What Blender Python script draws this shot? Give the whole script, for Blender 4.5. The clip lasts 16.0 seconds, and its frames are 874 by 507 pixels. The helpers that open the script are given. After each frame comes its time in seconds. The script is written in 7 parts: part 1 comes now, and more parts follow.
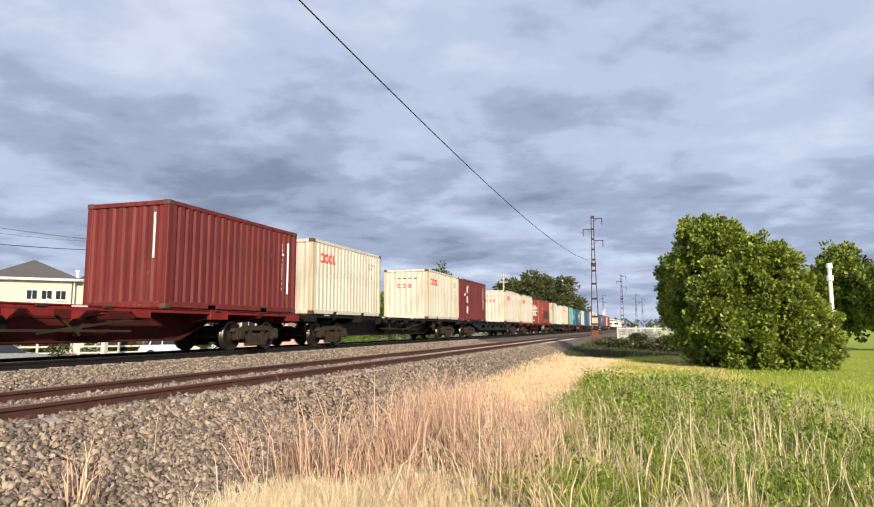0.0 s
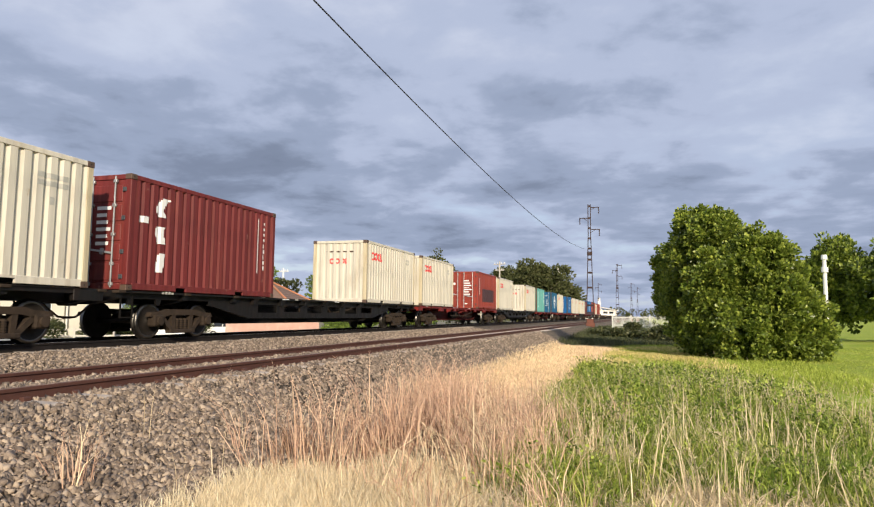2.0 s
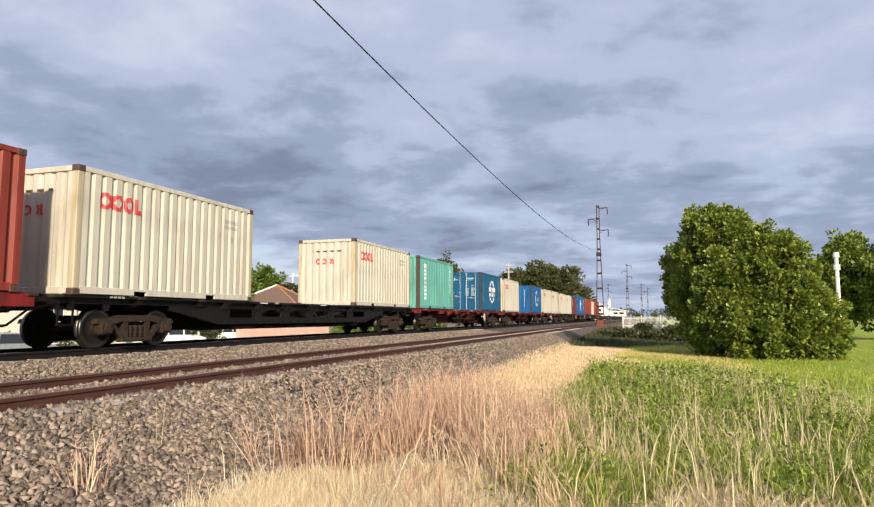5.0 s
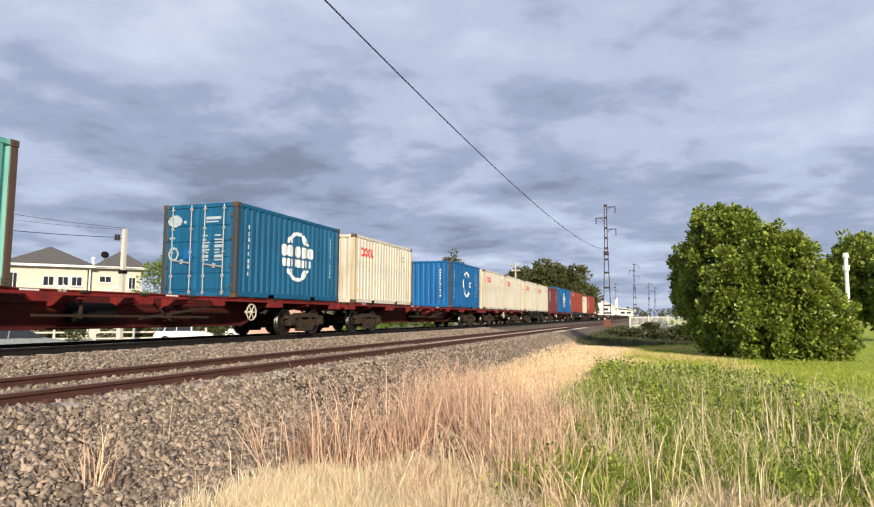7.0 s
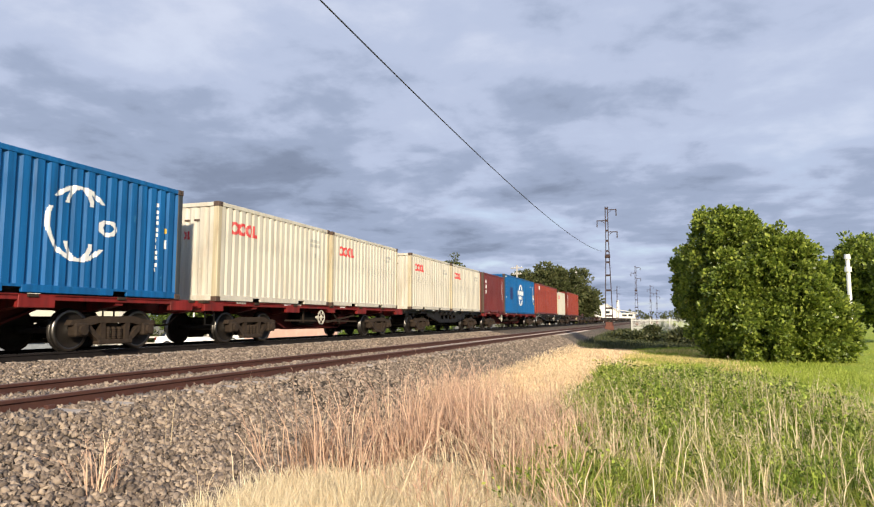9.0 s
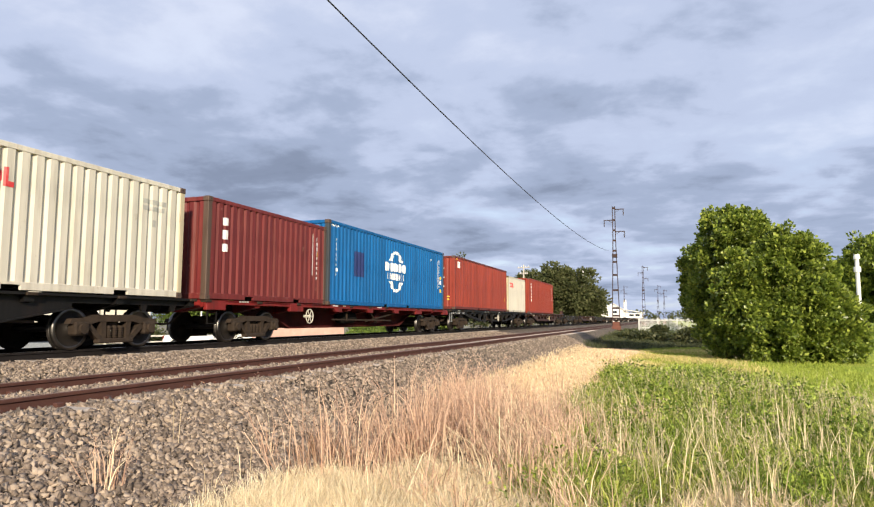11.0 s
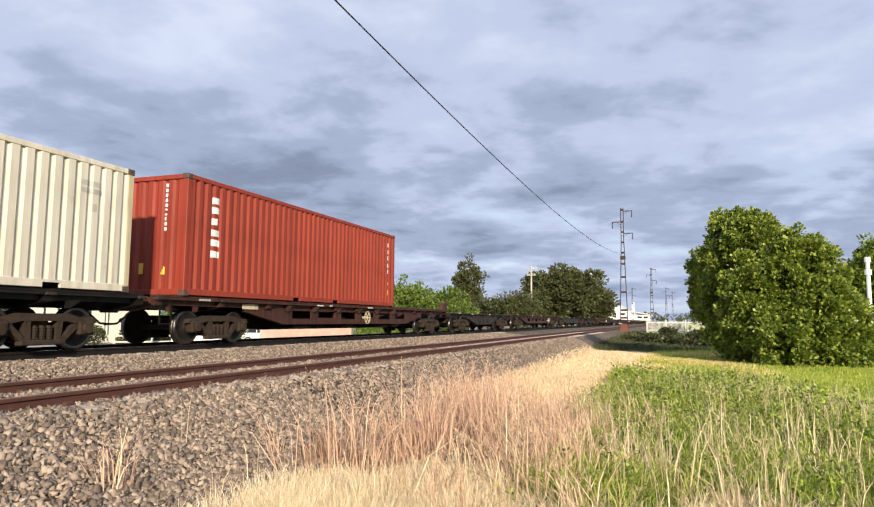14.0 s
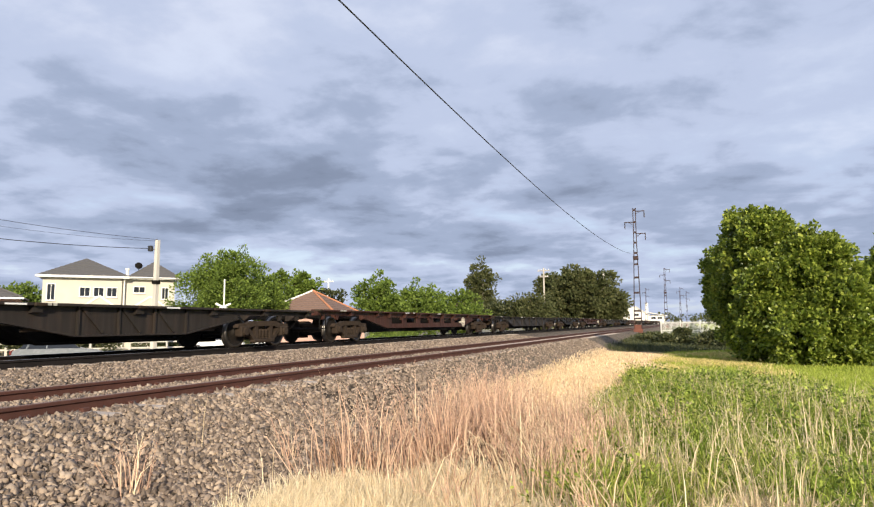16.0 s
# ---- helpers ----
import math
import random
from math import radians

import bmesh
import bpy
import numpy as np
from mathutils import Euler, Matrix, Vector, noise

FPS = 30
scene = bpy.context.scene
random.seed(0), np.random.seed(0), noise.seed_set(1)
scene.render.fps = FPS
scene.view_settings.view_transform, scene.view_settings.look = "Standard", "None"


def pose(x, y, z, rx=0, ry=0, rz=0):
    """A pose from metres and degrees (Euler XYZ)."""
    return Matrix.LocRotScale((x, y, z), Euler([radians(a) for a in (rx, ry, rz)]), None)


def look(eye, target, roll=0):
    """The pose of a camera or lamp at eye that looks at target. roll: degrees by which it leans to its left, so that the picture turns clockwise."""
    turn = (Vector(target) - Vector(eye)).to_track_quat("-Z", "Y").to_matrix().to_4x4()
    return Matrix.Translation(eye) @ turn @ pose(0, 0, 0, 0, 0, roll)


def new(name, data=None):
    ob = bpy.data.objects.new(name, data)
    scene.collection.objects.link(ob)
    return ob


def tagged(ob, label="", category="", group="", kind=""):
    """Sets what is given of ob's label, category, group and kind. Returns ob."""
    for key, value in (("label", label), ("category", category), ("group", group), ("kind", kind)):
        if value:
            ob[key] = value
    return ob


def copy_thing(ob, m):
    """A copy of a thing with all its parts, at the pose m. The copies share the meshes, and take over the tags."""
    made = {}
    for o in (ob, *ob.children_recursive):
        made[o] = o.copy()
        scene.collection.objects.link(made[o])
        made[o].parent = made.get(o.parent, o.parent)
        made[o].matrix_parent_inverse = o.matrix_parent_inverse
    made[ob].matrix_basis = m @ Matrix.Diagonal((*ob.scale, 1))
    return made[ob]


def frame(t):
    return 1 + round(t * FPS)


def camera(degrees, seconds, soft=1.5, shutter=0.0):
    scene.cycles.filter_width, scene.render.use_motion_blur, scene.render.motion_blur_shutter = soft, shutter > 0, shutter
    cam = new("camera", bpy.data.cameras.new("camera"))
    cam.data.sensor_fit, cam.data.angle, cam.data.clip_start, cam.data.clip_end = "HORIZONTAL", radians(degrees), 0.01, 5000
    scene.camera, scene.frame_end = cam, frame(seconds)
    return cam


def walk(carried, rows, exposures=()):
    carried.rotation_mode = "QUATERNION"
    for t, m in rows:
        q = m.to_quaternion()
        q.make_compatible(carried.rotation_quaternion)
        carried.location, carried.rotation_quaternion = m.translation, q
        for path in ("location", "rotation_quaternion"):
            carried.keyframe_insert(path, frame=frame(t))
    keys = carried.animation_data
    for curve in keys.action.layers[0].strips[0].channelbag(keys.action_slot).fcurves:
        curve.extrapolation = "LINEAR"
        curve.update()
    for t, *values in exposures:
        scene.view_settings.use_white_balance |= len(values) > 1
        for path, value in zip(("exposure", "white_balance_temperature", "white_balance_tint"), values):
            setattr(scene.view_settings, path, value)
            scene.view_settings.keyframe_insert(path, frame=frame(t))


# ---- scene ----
EYE = Vector((0.0, 0.0, 1.7))
SECONDS = 16.0
cam = camera(67.29, SECONDS, soft=1.25)
# seconds, turn to the right of the track's line, tilt up, lean (degrees)
HELD = [
    (0, -17.45, 6.46, -0.03), (0.5, -17.46, 6.22, 0.24), (1, -17.55, 6.01, 0.45), (1.5, -17.37, 5.70, 0.58), (2, -17.13, 5.34, 0.60),
    (2.5, -16.98, 5.10, 0.51), (3, -16.99, 5.14, 0.27), (3.5, -17.11, 5.38, -0.01), (4, -17.32, 5.65, -0.17), (6.5, -18.57, 5.41, 0.35),
    (7, -18.50, 5.42, 0.30), (7.5, -18.44, 5.45, 0.23), (8, -18.45, 5.50, 0.20), (8.5, -18.51, 5.61, 0.14), (9, -18.61, 5.74, 0.00),
    (11.5, -19.29, 5.65, 0.21), (12, -19.33, 5.59, 0.27), (12.5, -19.40, 5.56, 0.33), (13, -19.52, 5.59, 0.37), (13.5, -19.67, 5.64, 0.42),
    (14, -19.86, 5.79, 0.42), (14.5, -20.07, 5.97, 0.31), (15, -20.34, 6.09, 0.16), (15.5, -20.62, 6.11, -0.02), (16, -20.90, 6.03, -0.20)]


def aim(yaw, tilt, lean):
    a, b = radians(yaw), radians(tilt)
    way = Vector((math.sin(a) * math.cos(b), math.cos(a) * math.cos(b), math.sin(b)))
    return look(EYE, EYE + way, lean)


# the clip's own exposure drifts a little
walk(cam, [(t, aim(a, b, c)) for t, a, b, c in HELD],
     exposures=[(0, 0.35), (1, 0.23), (1.5, 0.15), (2.5, 0.22), (4, 0.20), (7, 0.29), (9, 0.30), (11.5, 0.45), (12.5, 0.46), (14, 0.42), (14.8, 0.54), (16, 0.38)])

# ---- world and sun ----
SUN_AZ, SUN_EL = 150.0, 19.5      # the sun's bearing from +Y towards +X, and its height (degrees)
world = bpy.data.worlds.new("world")
scene.world = world
world.use_nodes = True
wn, wl = world.node_tree.nodes, world.node_tree.links
wn.clear()


def wnode(kind, **values):
    n = wn.new(kind)
    for k, v in values.items():
        n.inputs[k.replace("_", " ")].default_value = v
    return n


def wmath(op, a, b=None):
    n = wn.new("ShaderNodeMath")
    n.operation = op
    for i, v in enumerate((a, b)):
        if v is None:
            continue
        if isinstance(v, (int, float)):
            n.inputs[i].default_value = v
        else:
            wl.new(v, n.inputs[i])
    return n.outputs[0]


def wramp(fac, stops):
    n = wn.new("ShaderNodeValToRGB")
    n.color_ramp.interpolation = "EASE"
    while len(n.color_ramp.elements) < len(stops):
        n.color_ramp.elements.new(0.5)
    for e, (p, c) in zip(n.color_ramp.elements, stops):
        e.position, e.color = p, (*c, 1)
    wl.new(fac, n.inputs[0])
    return n.outputs[0]


def wmix(fac, a, b, how="MIX"):
    n = wn.new("ShaderNodeMix")
    n.data_type, n.blend_type = "RGBA", how
    for sock, v in ((n.inputs[0], fac), (n.inputs[6], a), (n.inputs[7], b)):
        if isinstance(v, (int, float)):
            sock.default_value = v
        elif isinstance(v, tuple):
            sock.default_value = (*v, 1)
        else:
            wl.new(v, sock)
    return n.outputs[2]


sky = wn.new("ShaderNodeTexSky")
sky.sky_type, sky.sun_disc = "NISHITA", False
sky.sun_elevation, sky.sun_rotation = radians(SUN_EL), radians(SUN_AZ)
coord = wn.new("ShaderNodeTexCoord").outputs["Generated"]
xyz = wn.new("ShaderNodeSeparateXYZ")
wl.new(coord, xyz.inputs[0])
up = wmath("MAXIMUM", xyz.outputs[2], 0.0)
# a cloud deck: the direction met with a flat layer, so that clouds crowd towards the horizon
low = wmath("ADD", up, 0.16)
deck = wn.new("ShaderNodeCombineXYZ")
wl.new(wmath("DIVIDE", xyz.outputs[0], low), deck.inputs[0])
wl.new(wmath("DIVIDE", xyz.outputs[1], low), deck.inputs[1])
deck.inputs[2].default_value = 9.1
big = wnode("ShaderNodeTexNoise", Scale=1.0, Detail=5.0, Roughness=0.46, Distortion=0.35)
fine = wnode("ShaderNodeTexNoise", Scale=2.8, Detail=9.0, Roughness=0.55, Distortion=0.15)
wl.new(deck.outputs[0], big.inputs["Vector"])
wl.new(deck.outputs[0], fine.inputs["Vector"])
shape = wmath("ADD", wmath("MULTIPLY", big.outputs[0], 0.40), wmath("MULTIPLY", fine.outputs[0], 0.44))
# thick dark bellies over the middle heights, thinner and brighter cloud overhead and down at the horizon
rise = wramp(up, [(0.0, (0.085,) * 3), (0.06, (0.075,) * 3), (0.13, (0.05,) * 3), (0.19, (0.035,) * 3), (0.30, (0.075,) * 3), (0.45, (0.14,) * 3), (1.0, (0.15,) * 3)])
lift = wmath("ADD", wmath("ADD", shape, 0.08), wmath("SUBTRACT", wmath("MULTIPLY", xyz.outputs[0], -0.03), wmath("SUBTRACT", 0.0, rise)))
cloud = wramp(lift, [(0.35, (0.150, 0.185, 0.262)), (0.44, (0.226, 0.272, 0.382)), (0.53, (0.337, 0.40, 0.55)), (0.61, (0.474, 0.54, 0.712)), (0.74, (0.635, 0.685, 0.83))])
gap = wmath("MULTIPLY", wramp(shape, [(0.45, (0,) * 3), (0.54, (1,) * 3)]), wramp(up, [(0.0, (0.75,) * 3), (0.10, (0.55,) * 3), (0.25, (0.15,) * 3)]))
clear = wmix(1.0, sky.outputs[0], (0.12, 0.12, 0.12), "MULTIPLY")
bright = wmix(0.55, clear, (0.56, 0.69, 0.93))
bg = wn.new("ShaderNodeBackground")
wl.new(wmix(gap, cloud, bright), bg.inputs[0])
bg.inputs[1].default_value = 0.87
out = wn.new("ShaderNodeOutputWorld")
wl.new(bg.outputs[0], out.inputs[0])

sun = new("sun", bpy.data.lights.new("sun", "SUN"))
sun.data.energy, sun.data.angle, sun.data.color = 5.0, radians(2.0), (1.0, 0.87, 0.68)
a, b = radians(SUN_AZ), radians(SUN_EL)
sun.matrix_world = look(Vector((math.sin(a) * math.cos(b), math.cos(a) * math.cos(b), math.sin(b))) * 60, (0, 0, 0))

# ---- materials ----
MATS = {}


def material(name, color, rough=0.7, metal=0.0, vary=0.25, scale=3.0, stain=None, stain_amount=0.35, stain_scale=1.0, bump=0.0, bump_scale=60.0,
             stretch=(1, 1, 1), island=0.0, other=None, translucent=0.0, spec=0.5, streak=0.0, scuff=None):
    """A surface: a base colour that varies at two scales, stains of a second colour, and fine relief. island: variation piece by piece."""
    if name in MATS:
        return MATS[name]
    m = bpy.data.materials.new(name)
    m.use_nodes = True
    nt = m.node_tree
    nodes, links = nt.nodes, nt.links
    bsdf = nodes["Principled BSDF"]
    tc = nodes.new("ShaderNodeTexCoord")
    mp = nodes.new("ShaderNodeMapping")
    mp.inputs["Scale"].default_value = stretch
    links.new(tc.outputs["Object"], mp.inputs[0])

    def noise_at(s, detail=6.0, rough_=0.6):
        n = nodes.new("ShaderNodeTexNoise")
        n.inputs["Scale"].default_value, n.inputs["Detail"].default_value, n.inputs["Roughness"].default_value = s, detail, rough_
        links.new(mp.outputs[0], n.inputs["Vector"])
        return n.outputs[0]

    def mixed(fac, x, y, how="MIX"):
        n = nodes.new("ShaderNodeMix")
        n.data_type, n.blend_type = "RGBA", how
        for sock, v in ((n.inputs[0], fac), (n.inputs[6], x), (n.inputs[7], y)):
            if isinstance(v, (int, float)):
                sock.default_value = v
            elif isinstance(v, tuple):
                sock.default_value = (*v, 1)
            else:
                links.new(v, sock)
        return n.outputs[2]

    def ranged(v, lo, hi, a=0.0, b=1.0):
        n = nodes.new("ShaderNodeMapRange")
        links.new(v, n.inputs[0])
        for i, x in enumerate((lo, hi, a, b)):
            n.inputs[i + 1].default_value = x
        return n.outputs[0]

    col = tuple(color)
    dark = tuple(c * (1 - vary) for c in color)
    light = tuple(min(1, c * (1 + vary * 0.7)) for c in color)
    base = mixed(ranged(noise_at(scale), 0.3, 0.7), dark, light)
    if island or other:
        geo = nodes.new("ShaderNodeNewGeometry")
        r = geo.outputs["Random Per Island"]
        if other:
            base = mixed(ranged(r, 0.35, 1.0), base, tuple(other))
        if island:
            hsv = nodes.new("ShaderNodeHueSaturation")
            links.new(ranged(r, 0, 1, 1 - island, 1 + island), hsv.inputs["Value"])
            links.new(base, hsv.inputs["Color"])
            base = hsv.outputs[0]
    if stain:
        n = ranged(noise_at(stain_scale, 9.0, 0.68), 0.52, 0.72, 0.0, 1.0)
        mul = nodes.new("ShaderNodeMath")
        mul.operation = "MULTIPLY"
        mul.inputs[1].default_value = stain_amount
        links.new(n, mul.inputs[0])
        base = mixed(mul.outputs[0], base, tuple(stain))
    if streak:
        mp2 = nodes.new("ShaderNodeMapping")
        mp2.inputs["Scale"].default_value = (9, 9, 0.3)
        links.new(tc.outputs["Object"], mp2.inputs[0])
        run = nodes.new("ShaderNodeTexNoise")
        run.inputs["Scale"].default_value, run.inputs["Detail"].default_value = 1.0, 6.0
        links.new(mp2.outputs[0], run.inputs["Vector"])
        hsv = nodes.new("ShaderNodeHueSaturation")
        links.new(ranged(run.outputs[0], 0.33, 0.66, 1 - streak, 1 + 0.35 * streak), hsv.inputs["Value"])
        links.new(base, hsv.inputs["Color"])
        base = hsv.outputs[0]
    if scuff:
        sc = nodes.new("ShaderNodeTexNoise")
        sc.inputs["Scale"].default_value, sc.inputs["Detail"].default_value, sc.inputs["Roughness"].default_value = 3.2, 10.0, 0.72
        links.new(tc.outputs["Object"], sc.inputs["Vector"])
        base = mixed(ranged(sc.outputs[0], 0.63, 0.70, 0.0, 0.75), base, tuple(scuff))
    links.new(base, bsdf.inputs["Base Color"])
    bsdf.inputs["Metallic"].default_value = metal
    bsdf.inputs["Specular IOR Level"].default_value = spec
    links.new(ranged(noise_at(scale * 4), 0.3, 0.7, max(0.02, rough - 0.12), min(1, rough + 0.12)), bsdf.inputs["Roughness"])
    if bump:
        bn = nodes.new("ShaderNodeBump")
        bn.inputs["Distance"].default_value = bump
        links.new(noise_at(bump_scale), bn.inputs["Height"])
        links.new(bn.outputs[0], bsdf.inputs["Normal"])
    if translucent:
        tr = nodes.new("ShaderNodeBsdfTranslucent")
        links.new(base, tr.inputs[0])
        mx = nodes.new("ShaderNodeMixShader")
        mx.inputs[0].default_value = translucent
        links.new(bsdf.outputs[0], mx.inputs[1])
        links.new(tr.outputs[0], mx.inputs[2])
        links.new(mx.outputs[0], nodes["Material Output"].inputs[0])
    MATS[name] = m
    return m


RUST = (0.10, 0.045, 0.025)
STREAK = (1.0, 1.0, 0.16)


def paint(name, color, grime=RUST, amount=0.4, streak=0.28, scuff=None):
    """Weathered container paint: streaks that run down, rust and dirt."""
    return material(name, color, rough=0.55, spec=0.3, vary=0.10, scale=1.3, stain=grime, stain_amount=amount, stain_scale=2.2, stretch=STREAK, bump=0.006, bump_scale=3.0, streak=streak, scuff=scuff)


P_MAROON = paint("maroon_paint", (0.155, 0.024, 0.023), (0.26, 0.09, 0.06), 0.35, 0.3, (0.34, 0.17, 0.13))
P_CREAM = paint("cream_paint", (0.62, 0.58, 0.485), (0.30, 0.21, 0.12), 0.5, 0.13, (0.40, 0.33, 0.22))
P_RUST_RED = paint("red_oxide_paint", (0.28, 0.046, 0.029), (0.16, 0.038, 0.024), 0.5, 0.3, (0.40, 0.15, 0.10))
P_ORANGE_RED = paint("orange_red_paint", (0.275, 0.042, 0.023), (0.20, 0.042, 0.022), 0.4, 0.22)
P_BLUE = paint("blue_paint", (0.004, 0.115, 0.33), (0.005, 0.055, 0.16), 0.5, 0.3, (0.05, 0.22, 0.42))
P_DEEP_BLUE = paint("teal_blue_paint", (0.007, 0.105, 0.225), (0.008, 0.05, 0.10), 0.4, 0.3, (0.06, 0.22, 0.36))
P_DARK_RED = paint("dark_red_rail_paint", (0.15, 0.030, 0.023), (0.07, 0.03, 0.02), 0.5)
P_CREAM_POST = paint("rust_stained_cream_paint", (0.58, 0.50, 0.34), (0.26, 0.12, 0.05), 0.75)
P_TEAL = paint("turquoise_paint", (0.145, 0.44, 0.385), (0.10, 0.16, 0.11), 0.6, 0.3, (0.30, 0.50, 0.42))
P_CASTING = paint("rusty_corner_casting", (0.105, 0.068, 0.05), (0.05, 0.03, 0.025), 0.6)
P_DARKSTEEL = paint("grey_steel_edge", (0.05, 0.06, 0.07), (0.12, 0.07, 0.05), 0.4)
# near-black for container floors and the painted shade of casting holes
P_POCKET = material("dark_recess", (0.02, 0.02, 0.02), rough=0.9)
P_WHITE_MARK = material("white_marking_vinyl", (0.78, 0.78, 0.76), rough=0.5, vary=0.1, scale=9, stain=(0.35, 0.30, 0.28), stain_amount=0.3, stain_scale=9)
P_FADED_MARK = material("faded_pale_marking", (0.36, 0.44, 0.48), rough=0.55, vary=0.2, scale=9, stain=(0.12, 0.2, 0.28), stain_amount=0.5, stain_scale=12)
P_RED_MARK = material("red_marking_vinyl", (0.66, 0.05, 0.05), rough=0.5, vary=0.15, scale=9, stain=(0.75, 0.45, 0.40), stain_amount=0.4, stain_scale=9)
P_DARK_MARK = material("faded_grey_marking", (0.42, 0.41, 0.36), rough=0.6, vary=0.2, scale=9)
P_YELLOW_MARK = material("yellow_marking_vinyl", (0.72, 0.45, 0.04), rough=0.5, vary=0.1, scale=9)
P_NAVY_MARK = material("repaint_patch", (0.010, 0.022, 0.11), rough=0.55, vary=0.15, scale=4)
P_BROWN_MARK = material("brown_repaint_patch", (0.05, 0.018, 0.020), rough=0.55, vary=0.15, scale=4)
P_ROD = material("galvanised_rod", (0.42, 0.44, 0.45), rough=0.45, metal=0.6, vary=0.2, scale=6)
W_RED = paint("wagon_red_paint", (0.21, 0.018, 0.016), (0.045, 0.02, 0.015), 0.85)
# underframe red: grime stains, plus shade under the deck in the base colour
W_RED_GRIME_SHADE = material("grimy_shaded_red_underframe", (0.075, 0.012, 0.010), rough=0.85, spec=0.2, vary=0.35, scale=1.5, stain=(0.022, 0.014, 0.012), stain_amount=1.0, stain_scale=0.9)
# W_BLACK, WHEEL and BLACKBOX also carry the undercarriage's deep shade in their colour
W_BLACK = paint("wagon_sooty_shaded_steel", (0.008, 0.007, 0.0065), (0.036, 0.018, 0.012), 0.5)
W_BROWN = paint("wagon_brown_steel", (0.066, 0.026, 0.018), (0.012, 0.008, 0.007), 0.9, 0.4, (0.16, 0.07, 0.045))
W_GREY = paint("wagon_dark_grey_steel", (0.028, 0.023, 0.020), (0.08, 0.05, 0.035), 0.5)
BOGIE = material("bogie_cast_steel", (0.042, 0.029, 0.020), rough=0.85, spec=0.2, vary=0.35, scale=5, stain=(0.015, 0.012, 0.010), stain_amount=0.8, stain_scale=3, bump=0.004, bump_scale=30)
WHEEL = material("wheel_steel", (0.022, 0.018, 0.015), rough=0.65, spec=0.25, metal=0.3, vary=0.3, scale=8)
TREAD = material("polished_tread", (0.14, 0.13, 0.12), rough=0.4, metal=1.0, vary=0.15, scale=8)
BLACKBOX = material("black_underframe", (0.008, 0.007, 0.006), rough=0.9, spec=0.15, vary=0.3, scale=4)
RAIL_RUST = material("rusted_rail", (0.076, 0.027, 0.018), rough=0.8, vary=0.25, scale=6, stain=(0.07, 0.03, 0.02), stain_amount=0.5, stain_scale=3, bump=0.002, bump_scale=60)
RAIL_HEAD = material("dull_rail_head", (0.20, 0.12, 0.09), rough=0.5, metal=0.4, vary=0.2, scale=6)
# near-black stands for the shade on the sides of the train's rails
RAIL_DARK = material("shade_dark_rail_side", (0.016, 0.013, 0.012), rough=0.8, spec=0.2, vary=0.25, scale=6)
RAIL_SHINE = material("worn_bright_rail_head", (0.35, 0.34, 0.33), rough=0.3, metal=1.0, vary=0.1, scale=6)
CONCRETE = material("weathered_concrete", (0.42, 0.36, 0.31), rough=0.85, vary=0.2, scale=4, stain=(0.25, 0.16, 0.11), stain_amount=0.4, stain_scale=5, bump=0.004, bump_scale=60)

# ---- mesh helpers ----
CACHE = {}


def box(bm, x0, x1, y0, y1, z0, z1, bevel=0.0):
    r = bmesh.ops.create_cube(bm, size=1.0, matrix=Matrix.Translation(((x0 + x1) / 2, (y0 + y1) / 2, (z0 + z1) / 2)) @ Matrix.Diagonal((x1 - x0, y1 - y0, z1 - z0, 1)))
    if bevel:
        edges = list({e for v in r["verts"] for e in v.link_edges})
        bmesh.ops.bevel(bm, geom=edges, offset=bevel, segments=1, affect="EDGES")


def rod(bm, p, q, r0, r1=None, sides=8):
    p, q = Vector(p), Vector(q)
    d = q - p
    m = Matrix.Translation((p + q) / 2) @ d.to_track_quat("Z", "Y").to_matrix().to_4x4()
    bmesh.ops.create_cone(bm, cap_ends=True, segments=sides, radius1=r0, radius2=r0 if r1 is None else r1, depth=d.length, matrix=m)


def bar(bm, p, q, w, h):
    """A square bar from p to q."""
    p, q = Vector(p), Vector(q)
    d = q - p
    m = Matrix.Translation((p + q) / 2) @ d.to_track_quat("Y", "Z").to_matrix().to_4x4() @ Matrix.Diagonal((w, d.length, h, 1))
    bmesh.ops.create_cube(bm, size=1.0, matrix=m)


def slab(bm, outline, axis, a, b):
    """An outline of (u, v) drawn out along an axis from a to b. x: (y, z); y: (x, z); z: (x, y)."""
    def at(u, v, w):
        return {"x": (w, u, v), "y": (u, w, v), "z": (u, v, w)}[axis]
    lo = [bm.verts.new(at(u, v, a)) for u, v in outline]
    hi = [bm.verts.new(at(u, v, b)) for u, v in outline]
    n = len(outline)
    bm.faces.new(lo), bm.faces.new(hi)
    for i in range(n):
        bm.faces.new((lo[i], lo[(i + 1) % n], hi[(i + 1) % n], hi[i]))


